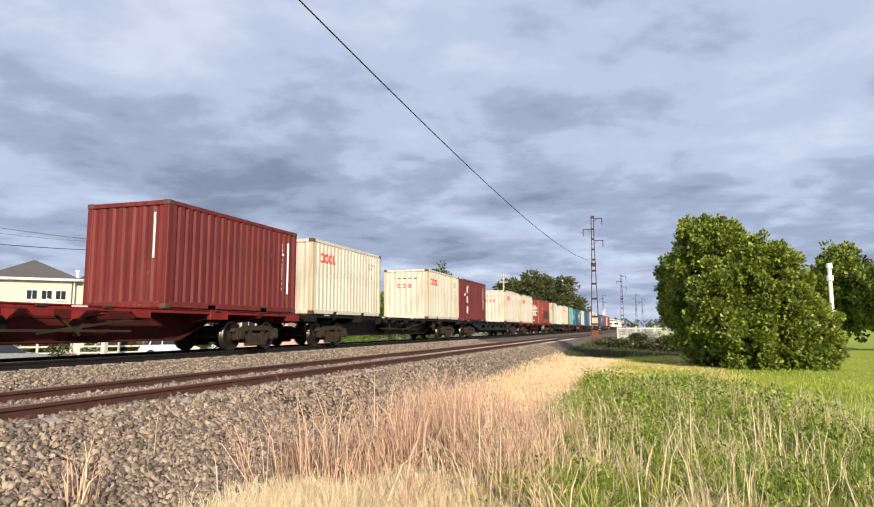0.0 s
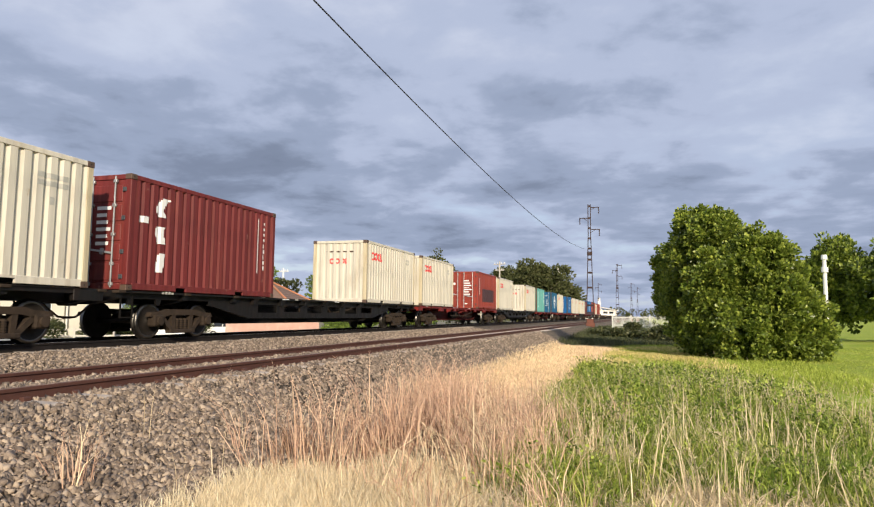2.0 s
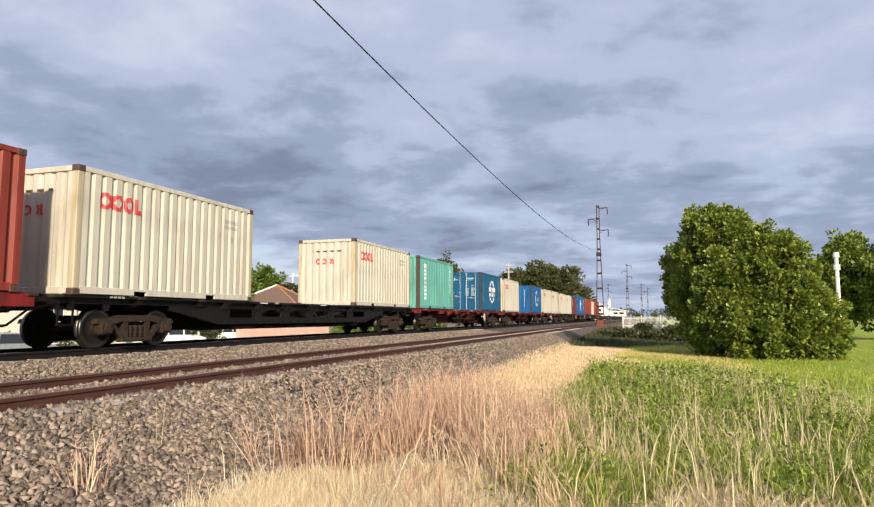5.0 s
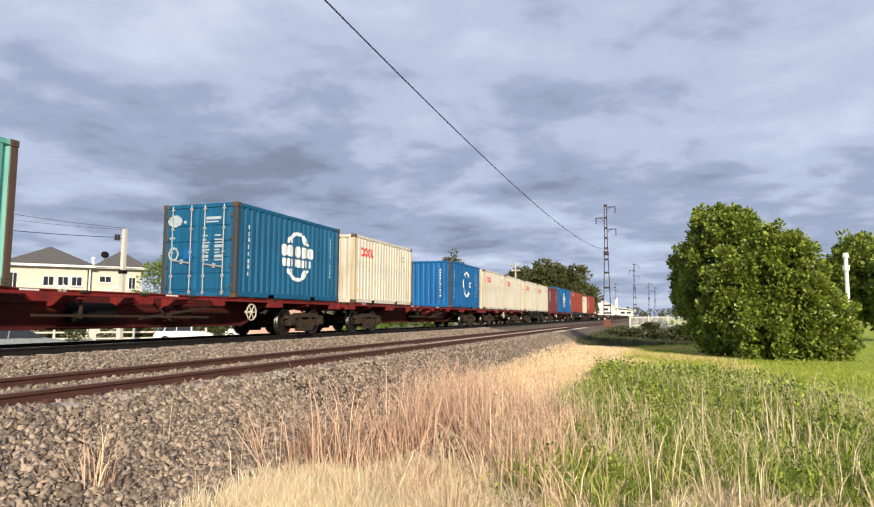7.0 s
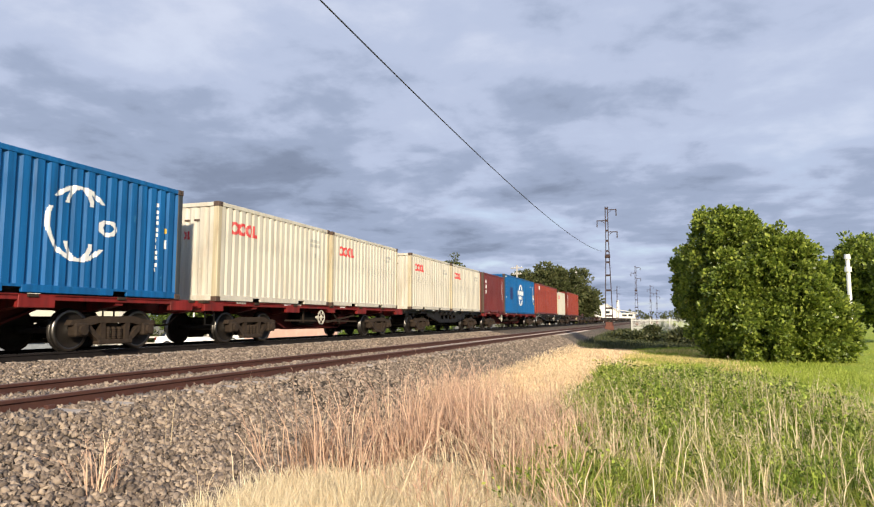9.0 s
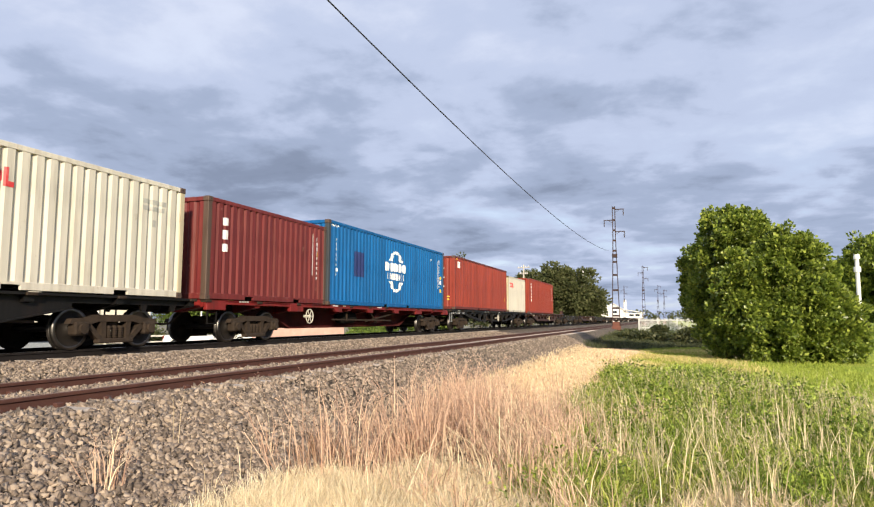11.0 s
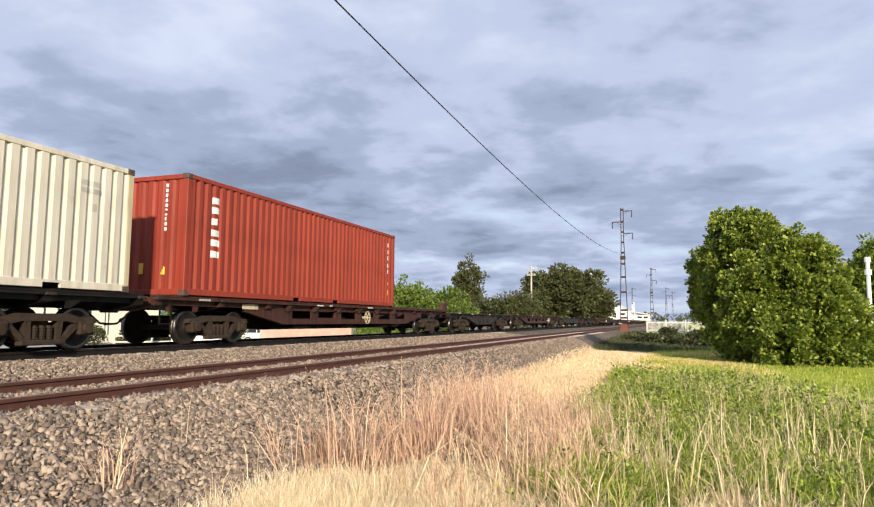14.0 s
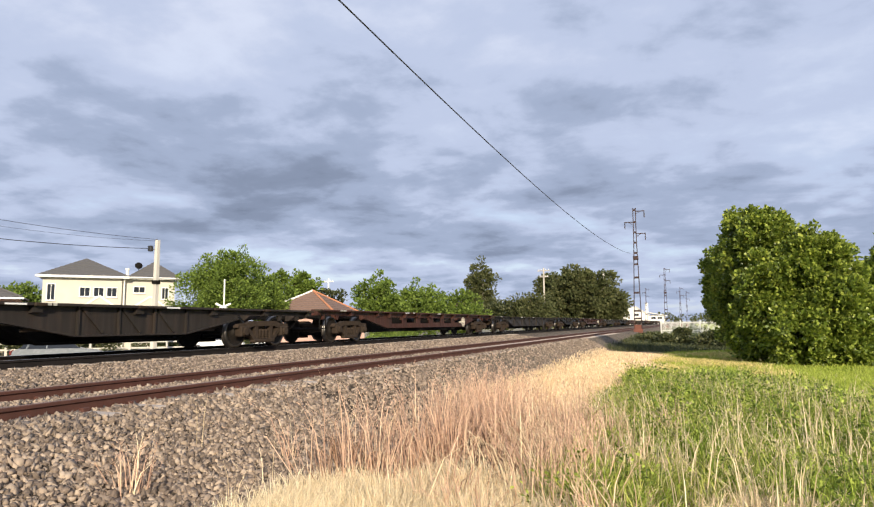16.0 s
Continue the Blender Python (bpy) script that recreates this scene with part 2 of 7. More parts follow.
def mesh_of(key, build, mat, smooth=False):
    """The mesh that build(bm) makes, kept under its key so that alike parts share it."""
    k = (key, mat.name)
    if k not in CACHE:
        bm = bmesh.new()
        build(bm)
        bmesh.ops.recalc_face_normals(bm, faces=bm.faces)
        me = bpy.data.meshes.new(str(key[0] if isinstance(key, tuple) else key))
        bm.to_mesh(me)
        bm.free()
        me.materials.append(mat)
        if smooth:
            me.shade_smooth()
        CACHE[k] = me
    return CACHE[k]


def part(name, key, build, mat, parent=None, label="", at=None, smooth=False):
    ob = new(name, mesh_of(key, build, mat, smooth))
    if parent is not None:
        ob.parent = parent
    if at is not None:
        ob.matrix_basis = at
    if label:
        tagged(ob, label)
    return ob


def soup(name, verts, faces, mat, smooth=False, extra=()):
    """One mesh out of arrays: verts n x 3, faces m x 3 or m x 4."""
    verts, faces = np.asarray(verts, np.float32), np.asarray(faces, np.int32)
    me = bpy.data.meshes.new(name)
    k = faces.shape[1]
    me.vertices.add(len(verts)), me.loops.add(faces.size), me.polygons.add(len(faces))
    me.vertices.foreach_set("co", verts.ravel())
    me.loops.foreach_set("vertex_index", faces.ravel())
    me.polygons.foreach_set("loop_start", np.arange(0, faces.size, k, dtype=np.int32))
    if smooth:
        me.polygons.foreach_set("use_smooth", np.ones(len(faces), bool))
    me.update(calc_edges=True)
    me.materials.append(mat)
    return me


MOVERS = []     # (thing, its place along the train, its sideways place, its height)
WHEELSETS = []
TRAIN_X, SPEED = -11.92, 13.9
RAIL_TOP = 1.07          # the train's rail
LIFT = 0.083             # the loaded wagons' frames ride this much above a deck of 1.014 m
DECK = 2.167             # the containers' floor
NEAR_X, NEAR_TOP = -6.95, 0.90
GAUGE = 1.505            # between the heads' middles

# ---- ground and tracks ----


def ground_height(x, y):
    """The lie of the land: level grass, the ballast bank with its two tracks, the street beyond."""
    knots_x = (-400, -19, -17.5, -15.2, -13.6, -10.2, -9.5, -8.4, -5.72, -4.25, -3.5, 400)
    knots_z = (-0.5, -0.5, -0.1, 0.56, 0.90, 0.90, 0.87, 0.755, 0.755, 0.02, 0.0, 0.0)
    z = np.interp(x, knots_x, knots_z)
    soft = np.clip((x + 4.2) / 2, 0, 1)
    z = z + soft * (0.05 * np.sin(0.9 * x + 0.5 * y) + 0.04 * np.sin(0.53 * y - 0.7 * x + 1))
    # the bank of grass by the steel mast lies higher
    far = np.clip((y - 45) / 25, 0, 1) * np.clip((-2.0 - x) / 3, 0, 1) * np.clip((x + 5.7) / 1.3, 0, 1)
    return z + 0.45 * far


def build_ground():
    xs = np.concatenate([np.array([-2500, -900, -400, -160, -80, -50, -35, -25]), np.linspace(-20, -15, 8), np.linspace(-14.6, -8, 16), np.linspace(-7.6, -3, 36), np.linspace(-2.7, 12, 50), np.array([14, 18, 25, 35, 60, 120, 400, 900, 2500])])
    ys = np.concatenate([np.array([-2500, -800, -300, -100, -40, -15, -5, 0]), np.linspace(1, 20, 64), np.linspace(21, 60, 50), np.array([65, 70, 80, 95, 120, 160, 220, 320, 600, 1200, 4000])])
    gx, gy = np.meshgrid(xs, ys)
    gz = ground_height(gx, gy)
    v = np.stack([gx, gy, gz], -1).reshape(-1, 3)
    ny, nx = gx.shape
    i = (np.arange(ny - 1)[:, None] * nx + np.arange(nx - 1)[None]).ravel()
    f = np.stack([i, i + 1, i + nx + 1, i + nx], 1)
    me = soup("ground", v, f, MATS["earth_and_lawn"], smooth=True)
    return tagged(new("ground", me), "green lawn, dry grass and grey ballast ground", "ground", kind="structure")


def ground_material():
    """Lawn, straw-coloured verge, ballast grey and street, laid out in bands along the track."""
    m = bpy.data.materials.new("earth_and_lawn")
    m.use_nodes = True
    nt = m.node_tree
    nodes, links = nt.nodes, nt.links
    bsdf = nodes["Principled BSDF"]
    geo = nodes.new("ShaderNodeTexCoord")
    sep = nodes.new("ShaderNodeSeparateXYZ")
    links.new(geo.outputs["Object"], sep.inputs[0])

    def noise_at(s, d=6):
        n = nodes.new("ShaderNodeTexNoise")
        n.inputs["Scale"].default_value, n.inputs["Detail"].default_value = s, d
        links.new(geo.outputs["Object"], n.inputs["Vector"])
        return n.outputs[0]

    def two(op, a, b):
        n = nodes.new("ShaderNodeMath")
        n.operation = op
        for i, v in enumerate((a, b)):
            if isinstance(v, (int, float)):
                n.inputs[i].default_value = v
            else:
                links.new(v, n.inputs[i])
        return n.outputs[0]

    def step(v, lo, hi):
        n = nodes.new("ShaderNodeMapRange")
        n.interpolation_type = "SMOOTHSTEP"
        links.new(v, n.inputs[0])
        n.inputs[1].default_value, n.inputs[2].default_value = lo, hi
        return n.outputs[0]

    def mixed(fac, a, b):
        n = nodes.new("ShaderNodeMix")
        n.data_type = "RGBA"
        for sock, v in ((n.inputs[0], fac), (n.inputs[6], a), (n.inputs[7], b)):
            if isinstance(v, (int, float)):
                sock.default_value = v
            elif isinstance(v, tuple):
                sock.default_value = (*v, 1)
            else:
                links.new(v, sock)
        return n.outputs[2]

    wobble = two("MULTIPLY", two("SUBTRACT", noise_at(0.7), 0.5), 1.8)
    x = two("ADD", sep.outputs[0], wobble)
    fine = noise_at(18, 8)
    # ground colour under weeds, with the shade between their blades painted in
    weedy = mixed(fine, (0.05, 0.075, 0.018), (0.12, 0.13, 0.04))
    lawn = mixed(step(noise_at(0.35), 0.4, 0.62), mixed(fine, (0.23, 0.31, 0.034), (0.33, 0.41, 0.055)), mixed(fine, (0.28, 0.36, 0.05), (0.42, 0.42, 0.09)))
    rough = two("ADD", two("ADD", sep.outputs[0], two("MULTIPLY", wobble, 0.2)), two("MULTIPLY", sep.outputs[1], 0.157))
    lawn = mixed(two("MULTIPLY", step(rough, 5.6, 5.1), step(sep.outputs[1], 21.5, 19.5)), lawn, weedy)
    straw = mixed(step(noise_at(1.6), 0.35, 0.65), (0.66, 0.49, 0.28), (0.78, 0.60, 0.37))
    vor = nodes.new("ShaderNodeTexVoronoi")
    vor.inputs["Scale"].default_value = 17
    links.new(geo.outputs["Object"], vor.inputs["Vector"])
    sepc = nodes.new("ShaderNodeSeparateColor")
    links.new(vor.outputs["Color"], sepc.inputs[0])
    stone = mixed(sepc.outputs[0], (0.12, 0.10, 0.078), (0.24, 0.19, 0.14))
    # dark cell edges paint the shade in the gaps between stones
    stone = mixed(step(vor.outputs["Distance"], 0.45, 0.75), stone, (0.06, 0.05, 0.04))
    # under the near loose stones, the shade of their gaps is painted dark
    gap_shade = mixed(step(fine, 0.4, 0.6), (0.038, 0.030, 0.023), (0.090, 0.071, 0.053))
    stone = mixed(step(sep.outputs[1], 19.0, 14.0), stone, gap_shade)
    street = mixed(step(noise_at(0.4), 0.42, 0.6), (0.20, 0.19, 0.17), (0.30, 0.27, 0.16))
    # brown soil, darkened further to paint the shade between tall stalks
    shaded_soil = mixed(step(noise_at(5), 0.4, 0.62), (0.05, 0.034, 0.022), (0.17, 0.115, 0.07))
    along = two("ADD", sep.outputs[1], wobble)
    bare = two("MULTIPLY", step(along, 6.0, 7.0), step(along, 14.0, 12.0))
    col = mixed(step(x, -1.7, -0.9), mixed(bare, straw, shaded_soil), lawn)
    col = mixed(two("MULTIPLY", step(along, 38.5, 40.5), step(sep.outputs[0], 4.5, 3.0)), col, weedy)
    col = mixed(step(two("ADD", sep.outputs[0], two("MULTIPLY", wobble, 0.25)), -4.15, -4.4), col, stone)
    col = mixed(step(sep.outputs[0], -15.5, -16.5), col, street)
    links.new(col, bsdf.inputs["Base Color"])
    bsdf.inputs["Roughness"].default_value = 0.95
    bsdf.inputs["Specular IOR Level"].default_value = 0.15
    bn = nodes.new("ShaderNodeBump")
    bn.inputs["Distance"].default_value = 0.03
    links.new(two("ADD", fine, two("MULTIPLY", vor.outputs["Distance"], -0.8)), bn.inputs["Height"])
    links.new(bn.outputs[0], bsdf.inputs["Normal"])
    MATS["earth_and_lawn"] = m


ground_material()
build_ground()


def rail_bm(bm, y0, y1, head):
    """A flat-bottom rail: foot, web and head (0.17 m high), or its head's running strip alone."""
    if head:
        slab(bm, [(-0.030, 0.0005), (0.030, 0.0005), (0.026, 0.004), (-0.026, 0.004)], "y", y0, y1)
        return
    o = [(-0.075, -0.17), (0.075, -0.17), (0.072, -0.156), (0.012, -0.140), (0.010, -0.045), (0.035, -0.036), (0.036, -0.006), (0.028, 0.0),
         (-0.028, 0.0), (-0.036, -0.006), (-0.035, -0.036), (-0.010, -0.045), (-0.012, -0.140), (-0.072, -0.156)]
    slab(bm, o, "y", y0, y1)


def build_track(x, top, side_mat, head_mat, label):
    for s in (-1, 1):
        rail = part("rail", ("rail", side_mat.name), lambda bm: rail_bm(bm, -60, 700, False), side_mat, at=pose(x + s * GAUGE / 2, 0, top))
        tagged(rail, label, "rail", "rails", "structure")
        part("running_surface", ("rail_head", side_mat.name), lambda bm: rail_bm(bm, -60, 700, True), head_mat, rail, "worn metal running strip")


build_track(NEAR_X, NEAR_TOP, RAIL_RUST, RAIL_HEAD, "rusty brown steel rail on concrete sleepers")
build_track(TRAIN_X, RAIL_TOP, RAIL_DARK, RAIL_SHINE, "dark oily steel rail with a bright worn head")


def sleeper_bm(bm):
    slab(bm, [(-0.13, -0.2), (0.13, -0.2), (0.10, 0.0), (-0.10, 0.0)], "x", -1.25, 1.25)
    bmesh.ops.bevel(bm, geom=[e for e in bm.edges], offset=0.012, segments=1, affect="EDGES")


def clip_bm(bm):
    box(bm, -0.03, 0.03, -0.05, 0.05, -0.005, 0.045, 0.008)


def build_sleepers():
    for x, top, y0, n in ((NEAR_X, NEAR_TOP, 0.07, 90), (TRAIN_X, RAIL_TOP, 4.3, 60)):
        for i in range(n):
            s = part("sleeper", "sleeper", sleeper_bm, CONCRETE, at=pose(x + random.uniform(-0.03, 0.03), y0 + 0.66 * i, top - 0.135, 0, 0, random.uniform(-0.6, 0.6)))
            tagged(s, "grey concrete railway sleeper half buried in ballast", "sleeper", "sleepers under the tracks")
            if top < 1.0 and i < 28:
                for c in (-GAUGE / 2 - 0.075, -GAUGE / 2 + 0.075, GAUGE / 2 - 0.075, GAUGE / 2 + 0.075):
                    part("rail_clip", "rail_clip", clip_bm, RAIL_RUST, s, at=pose(c, 0, 0))


build_sleepers()

# ---- containers ----
WIDE, POST = 2.438, 0.16


def profile(length, pitch=0.283, depth=0.042, crest=0.40, flank=0.20):
    """Breakpoints (along, inset) of a corrugated wall."""
    n = round((length - 2 * POST) / pitch)
    p = (length - 2 * POST) / n
    pts = []
    for i in range(n):
        a = POST + i * p
        pts += [(a, 0.0), (a + crest * p, 0.0), (a + (crest + flank) * p, depth), (a + (1 - flank) * p, depth)]
    return pts + [(length - POST, 0.0)]


def corrugated(bm, pts, place, z0, z1):
    """A folded sheet: place(along, inset, z) gives the point."""
    cols = [[bm.verts.new(place(a, d, z)) for z in (z0, z1)] for a, d in pts]
    for c, e in zip(cols, cols[1:]):
        bm.faces.new((c[0], e[0], e[1], c[1]))


def inset_at(pts, a):
    return float(np.interp(a, [p[0] for p in pts], [p[1] for p in pts]))


def decal(bm, pts, place, inside, a0, a1, z0, z1, cell=0.04):
    """A painted mark that follows the folds: cells of a fine raster for which inside(a, z) holds, joined into upright runs."""
    n, m = max(1, round((a1 - a0) / cell)), max(1, round((z1 - z0) / cell))
    dz = (z1 - z0) / m
    cuts = sorted({round(a0 + (a1 - a0) * i / n, 4) for i in range(n + 1)} | {round(p[0], 4) for p in pts if a0 < p[0] < a1})
    for u, v in zip(cuts, cuts[1:]):
        run = None
        for j in range(m + 1):
            on = j < m and inside((u + v) / 2, z0 + (j + 0.5) * dz)
            if on and run is None:
                run = z0 + j * dz
            if not on and run is not None:
                top = z0 + j * dz
                q = [bm.verts.new(place(s, inset_at(pts, s) - 0.006, z)) for s, z in ((u, run), (v, run), (v, top), (u, top))]
                bm.faces.new(q)
                run = None


def blocks(a0, z0, widths, height, gap, ring=()):
    """A row of plain blocks standing for a word mark."""
    spans, a = [], a0
    for i, w in enumerate(widths):
        spans.append((a, a + w, i in ring))
        a += w + gap

    def inside(a, z):
        for lo, hi, hollow in spans:
            if lo <= a <= hi and z0 <= z <= z0 + height:
                c, r = (lo + hi) / 2, (hi - lo) / 2
                e = ((a - c) / r) ** 2 + ((z - z0 - height / 2) / (height / 2)) ** 2
                return (0.27 < e < 1.1) if hollow else (a < c - 0.2 * r or z < z0 + 0.3 * height)
        return False
    return inside, (a0, a - gap, z0, z0 + height)


def globe(ca, cz, r, part_of=1.0):
    """Ring with crossing meridians, and two bands of plain blocks across it."""
    def inside(a, z):
        u, v = (a - ca) / r, (z - cz) / r
        if part_of < 1.0:
            return (0.89 < math.hypot(u, v) < 1.0 and (abs(v) > 0.62 or u < -0.5) and not (u < -0.3 and 0.35 < v < 0.6)) or (math.hypot(u, v) < 1.0 and abs(v) > 0.5 and abs(abs(u) - 0.75 * math.sqrt(max(0, 1 - v * v)) * 0.6) < 0.08) or \
                (0.62 < u < 1.3 and -0.22 < v < 0.2 and abs(math.hypot((u - 0.95) / 0.34, (v - 0.0) / 0.21) - 0.8) < 0.26)
        d = math.hypot(u, v)
        if -0.02 < v < 0.42 and abs(u) < 1.28:          # upper band
            k = (u + 1.28) / 0.512 % 1.0
            return ((k - 0.44) / 0.42) ** 4 + ((v - 0.20) / 0.22) ** 4 < 1
        if -0.42 < v < -0.10 and abs(u) < 1.1:          # lower band
            k = (u + 1.1) / 0.275 % 1.0
            return ((k - 0.38) / 0.34) ** 4 + ((v + 0.26) / 0.16) ** 4 < 1
        if -0.5 < v < 0.5:
            return False
        if 0.86 < d < 1.0:
            return True
        return d < 1.0 and abs(abs(u) - 0.62 * math.sqrt(max(0.0, 1 - v * v))) < 0.075
    return inside, (ca - 1.32 * r, ca + 1.32 * r, cz - 1.02 * r, cz + 1.02 * r)


def build_container(s, length, height, mat, label, doors=False, side_marks=(), end_marks=(), post_mat=None, rail_mat=None, floor_z=DECK):
    """A shipping container; its origin lies under the middle of its leading end, +y runs back along the train."""
    L, H, h = length, height, WIDE / 2
    c = tagged(new("shipping_container"), label, "shipping container", "containers on the train")
    pm, rm = post_mat or mat, rail_mat or mat
    pts = profile(L, 0.283, 0.042, 0.52, 0.16) if L < 8 else profile(L, 0.283, 0.045)
    short = profile(WIDE, 0.30, 0.03)
    z0, z1 = 0.16, H - 0.10

    def near(a, d, z):
        return (h - 0.012 - d, a, z)

    def far(a, d, z):
        return (-h + 0.012 + d, a, z)

    def front(a, d, z):
        return (h - a, 0.03 + d, z)

    def rear(a, d, z):
        return (h - a, L - 0.03 - d, z)

    part("side_panel", ("side_near", L, H), lambda bm: corrugated(bm, pts, near, z0, z1), mat, c)
    part("side_panel", ("side_far", L, H), lambda bm: corrugated(bm, pts, far, z0, z1), mat, c)
    part("end_panel", ("end_rear", H), lambda bm: corrugated(bm, short, lambda a, d, z: (h - a, -0.03 - d, z), z0, z1), mat, c, at=pose(0, L, 0))
    part("roof_panel", ("roof", L), lambda bm: corrugated(bm, profile(L, 0.25, 0.02), lambda a, d, w: (w, a, -0.02 - d), -h + 0.06, h - 0.06), mat, c, at=pose(0, 0, H))
    part("floor_panel", ("cfloor", L), lambda bm: box(bm, -h + 0.05, h - 0.05, 0.05, L - 0.05, 0.12, 0.15), P_POCKET, c)
    for y in (0.0, L - POST):
        for x in (-h, h - POST):
            part("corner_post", ("cpost", H), lambda bm: box(bm, 0, POST, 0, POST, 0.12, H - 0.12, 0.015), pm, c, at=pose(x, y, 0))
            for z in (0.0, H - 0.12):
                def casting(bm):
                    box(bm, -0.004, 0.166, -0.008, 0.178, 0, 0.122, 0.008)
                cc = part("corner_casting", "ccast", casting, P_CASTING, c, "rusty steel corner casting", at=pose(x, y - (0.0 if y == 0.0 else 0.012), z))
                # no opening is cut: a dark plug paints the hole's shade
                part("hole_shade", "chole", lambda bm: box(bm, -0.006, 0.168, 0.055, 0.115, 0.03, 0.09, 0.015), P_POCKET, cc)
    for x in (-h + 0.03, h - 0.03):
        part("top_rail", ("trail", L), lambda bm: box(bm, -0.03, 0.03, POST, L - POST, -0.11, -0.005, 0.01), rm, c, at=pose(x, 0, H))
        part("bottom_rail", ("brail", L), lambda bm: bottom_rail(bm, L), rm, c, at=pose(x, 0, 0))
    for y in (0.04, L - 0.04):
        part("end_header", ("chead", 0), lambda bm: box(bm, -h + POST, h - POST, -0.04, 0.04, -0.12, -0.01, 0.01), rm, c, at=pose(0, y, H))
        part("end_sill", ("csill", 0), lambda bm: box(bm, -h + POST, h - POST, -0.04, 0.04, 0.02, 0.16, 0.01), rm, c, at=pose(0, y, 0))
    if doors:
        build_doors(c, H, mat)
    else:
        part("end_panel", ("end_front", H), lambda bm: corrugated(bm, short, front, z0, z1), mat, c)
    for k, (mk, shape, (a0, a1, b0, b1), cell) in enumerate(side_marks):
        part("marking", ("mark", s, k), lambda bm: decal(bm, pts, near, shape, a0, a1, b0, b1, cell), mk, c, "painted marking")["kind"] = "stuff"
    flat = [(0.0, 0.0), (WIDE, 0.0)]
    for k, (mk, shape, (a0, a1, b0, b1), cell) in enumerate(end_marks):
        if doors:
            part("marking", ("emark", s, k), lambda bm: decal(bm, flat, lambda a, d, z: (a - h, -0.006 + d, z), shape, a0, a1, b0, b1, cell), mk, c, "painted marking")["kind"] = "stuff"
        else:
            part("marking", ("emark", s, k), lambda bm: decal(bm, short, lambda a, d, z: (a - h, 0.03 + d, z), shape, a0, a1, b0, b1, cell), mk, c, "painted marking")["kind"] = "stuff"
    MOVERS.append((c, s, TRAIN_X, floor_z))
    return c


def bottom_rail(bm, L):
    """A sill with two fork pockets cut up into it."""
    lo, hi, t = 0.02, 0.165, 0.03
    mid = L / 2
    cuts = [(mid - 1.40, mid - 1.04), (mid + 1.04, mid + 1.40)]
    y = POST
    for a, b in cuts:
        box(bm, -t, t, y, a, lo, hi, 0.008)
        box(bm, -t, t, a, b, hi - 0.05, hi)
        y = b
    box(bm, -t, t, y, L - POST, lo, hi, 0.008)


def build_doors(c, H, mat):
    """Two leaves with pressed panels, four locking bars with cams and handles."""
    h = WIDE / 2

    def leaf(bm):
        box(bm, 0, h - POST - 0.008, 0.022, 0.05, 0.17, H - 0.13)
        n = 5
        step = (H - 0.40) / n
        for i in range(n):
            z = 0.22 + i * step
            box(bm, 0.06, h - POST - 0.07, 0.0, 0.024, z, z + step - 0.07, 0.012)
    for k, x in enumerate((-h + POST, 0.006)):
        d = part("door_leaf", ("door_leaf", H), leaf, mat, c, at=pose(x, 0.0, 0))
        w = h - POST
        for xx in (0.20, w - 0.24):
            r = part("locking_bar", ("lockbar", H), lambda bm: (rod(bm, (0, -0.035, 0.06), (0, -0.035, H - 0.05), 0.019, sides=8), [box(bm, -0.045, 0.045, -0.06, 0.0, z, z + 0.07, 0.008) for z in (0.10, 0.55, 1.2, 1.85, H - 0.2)]), P_ROD, d, "galvanised locking bar", at=pose(xx, 0, 0))
        part("door_handle", ("dhandle", k), lambda bm: (box(bm, -0.3, 0.30, -0.062, -0.045, -0.022, 0.022, 0.005), box(bm, -0.05, 0.05, -0.05, 0.0, -0.07, 0.07, 0.01)), P_ROD, d, "galvanised door handle", at=pose(w / 2, 0, 0.86 if k else 0.98, 0, 8, 0))
        for z in (0.30, 0.85, 1.6, H - 0.35):
            part("hinge", "chinge", lambda bm: box(bm, -0.05, 0.05, -0.02, 0.02, -0.05, 0.05, 0.01), P_DARKSTEEL, d, at=pose(w - 0.01 if k else 0.0, 0.0, z))


def bars_column(a, z0, z1, w, n, seed):
    """A stack of short bars: small writing that runs down."""
    rnd = random.Random(seed)
    step = (z1 - z0) / n
    rows = [(z0 + i * step, z0 + i * step + step * 0.62, w * rnd.uniform(0.7, 1.0)) for i in range(n)]

    def inside(x, z):
        return any(lo <= z <= hi and a <= x <= a + ww for lo, hi, ww in rows)
    return inside, (a, a + w, z0, z1)


def bars_lines(a0, a1, z0, z1, n, seed, ragged=0.5):
    """Lines of small writing as plain bars."""
    rnd = random.Random(seed)
    step = (z1 - z0) / n
    rows = [(z0 + i * step, z0 + i * step + step * 0.5, a0 + (a1 - a0) * rnd.uniform(ragged, 1.0)) for i in range(n)]

    def inside(x, z):
        return any(lo <= z <= hi and a0 <= x <= e for lo, hi, e in rows)
    return inside, (a0, a1, z0, z1)


def rect(a0, a1, z0, z1):
    return (lambda a, z: True), (a0, a1, z0, z1)


def mk(mat, shape_box, cell=0.04):
    return (mat, shape_box[0], shape_box[1], cell)


L20, L40, STD, HIGH = 6.058, 12.192, 2.591, 2.896


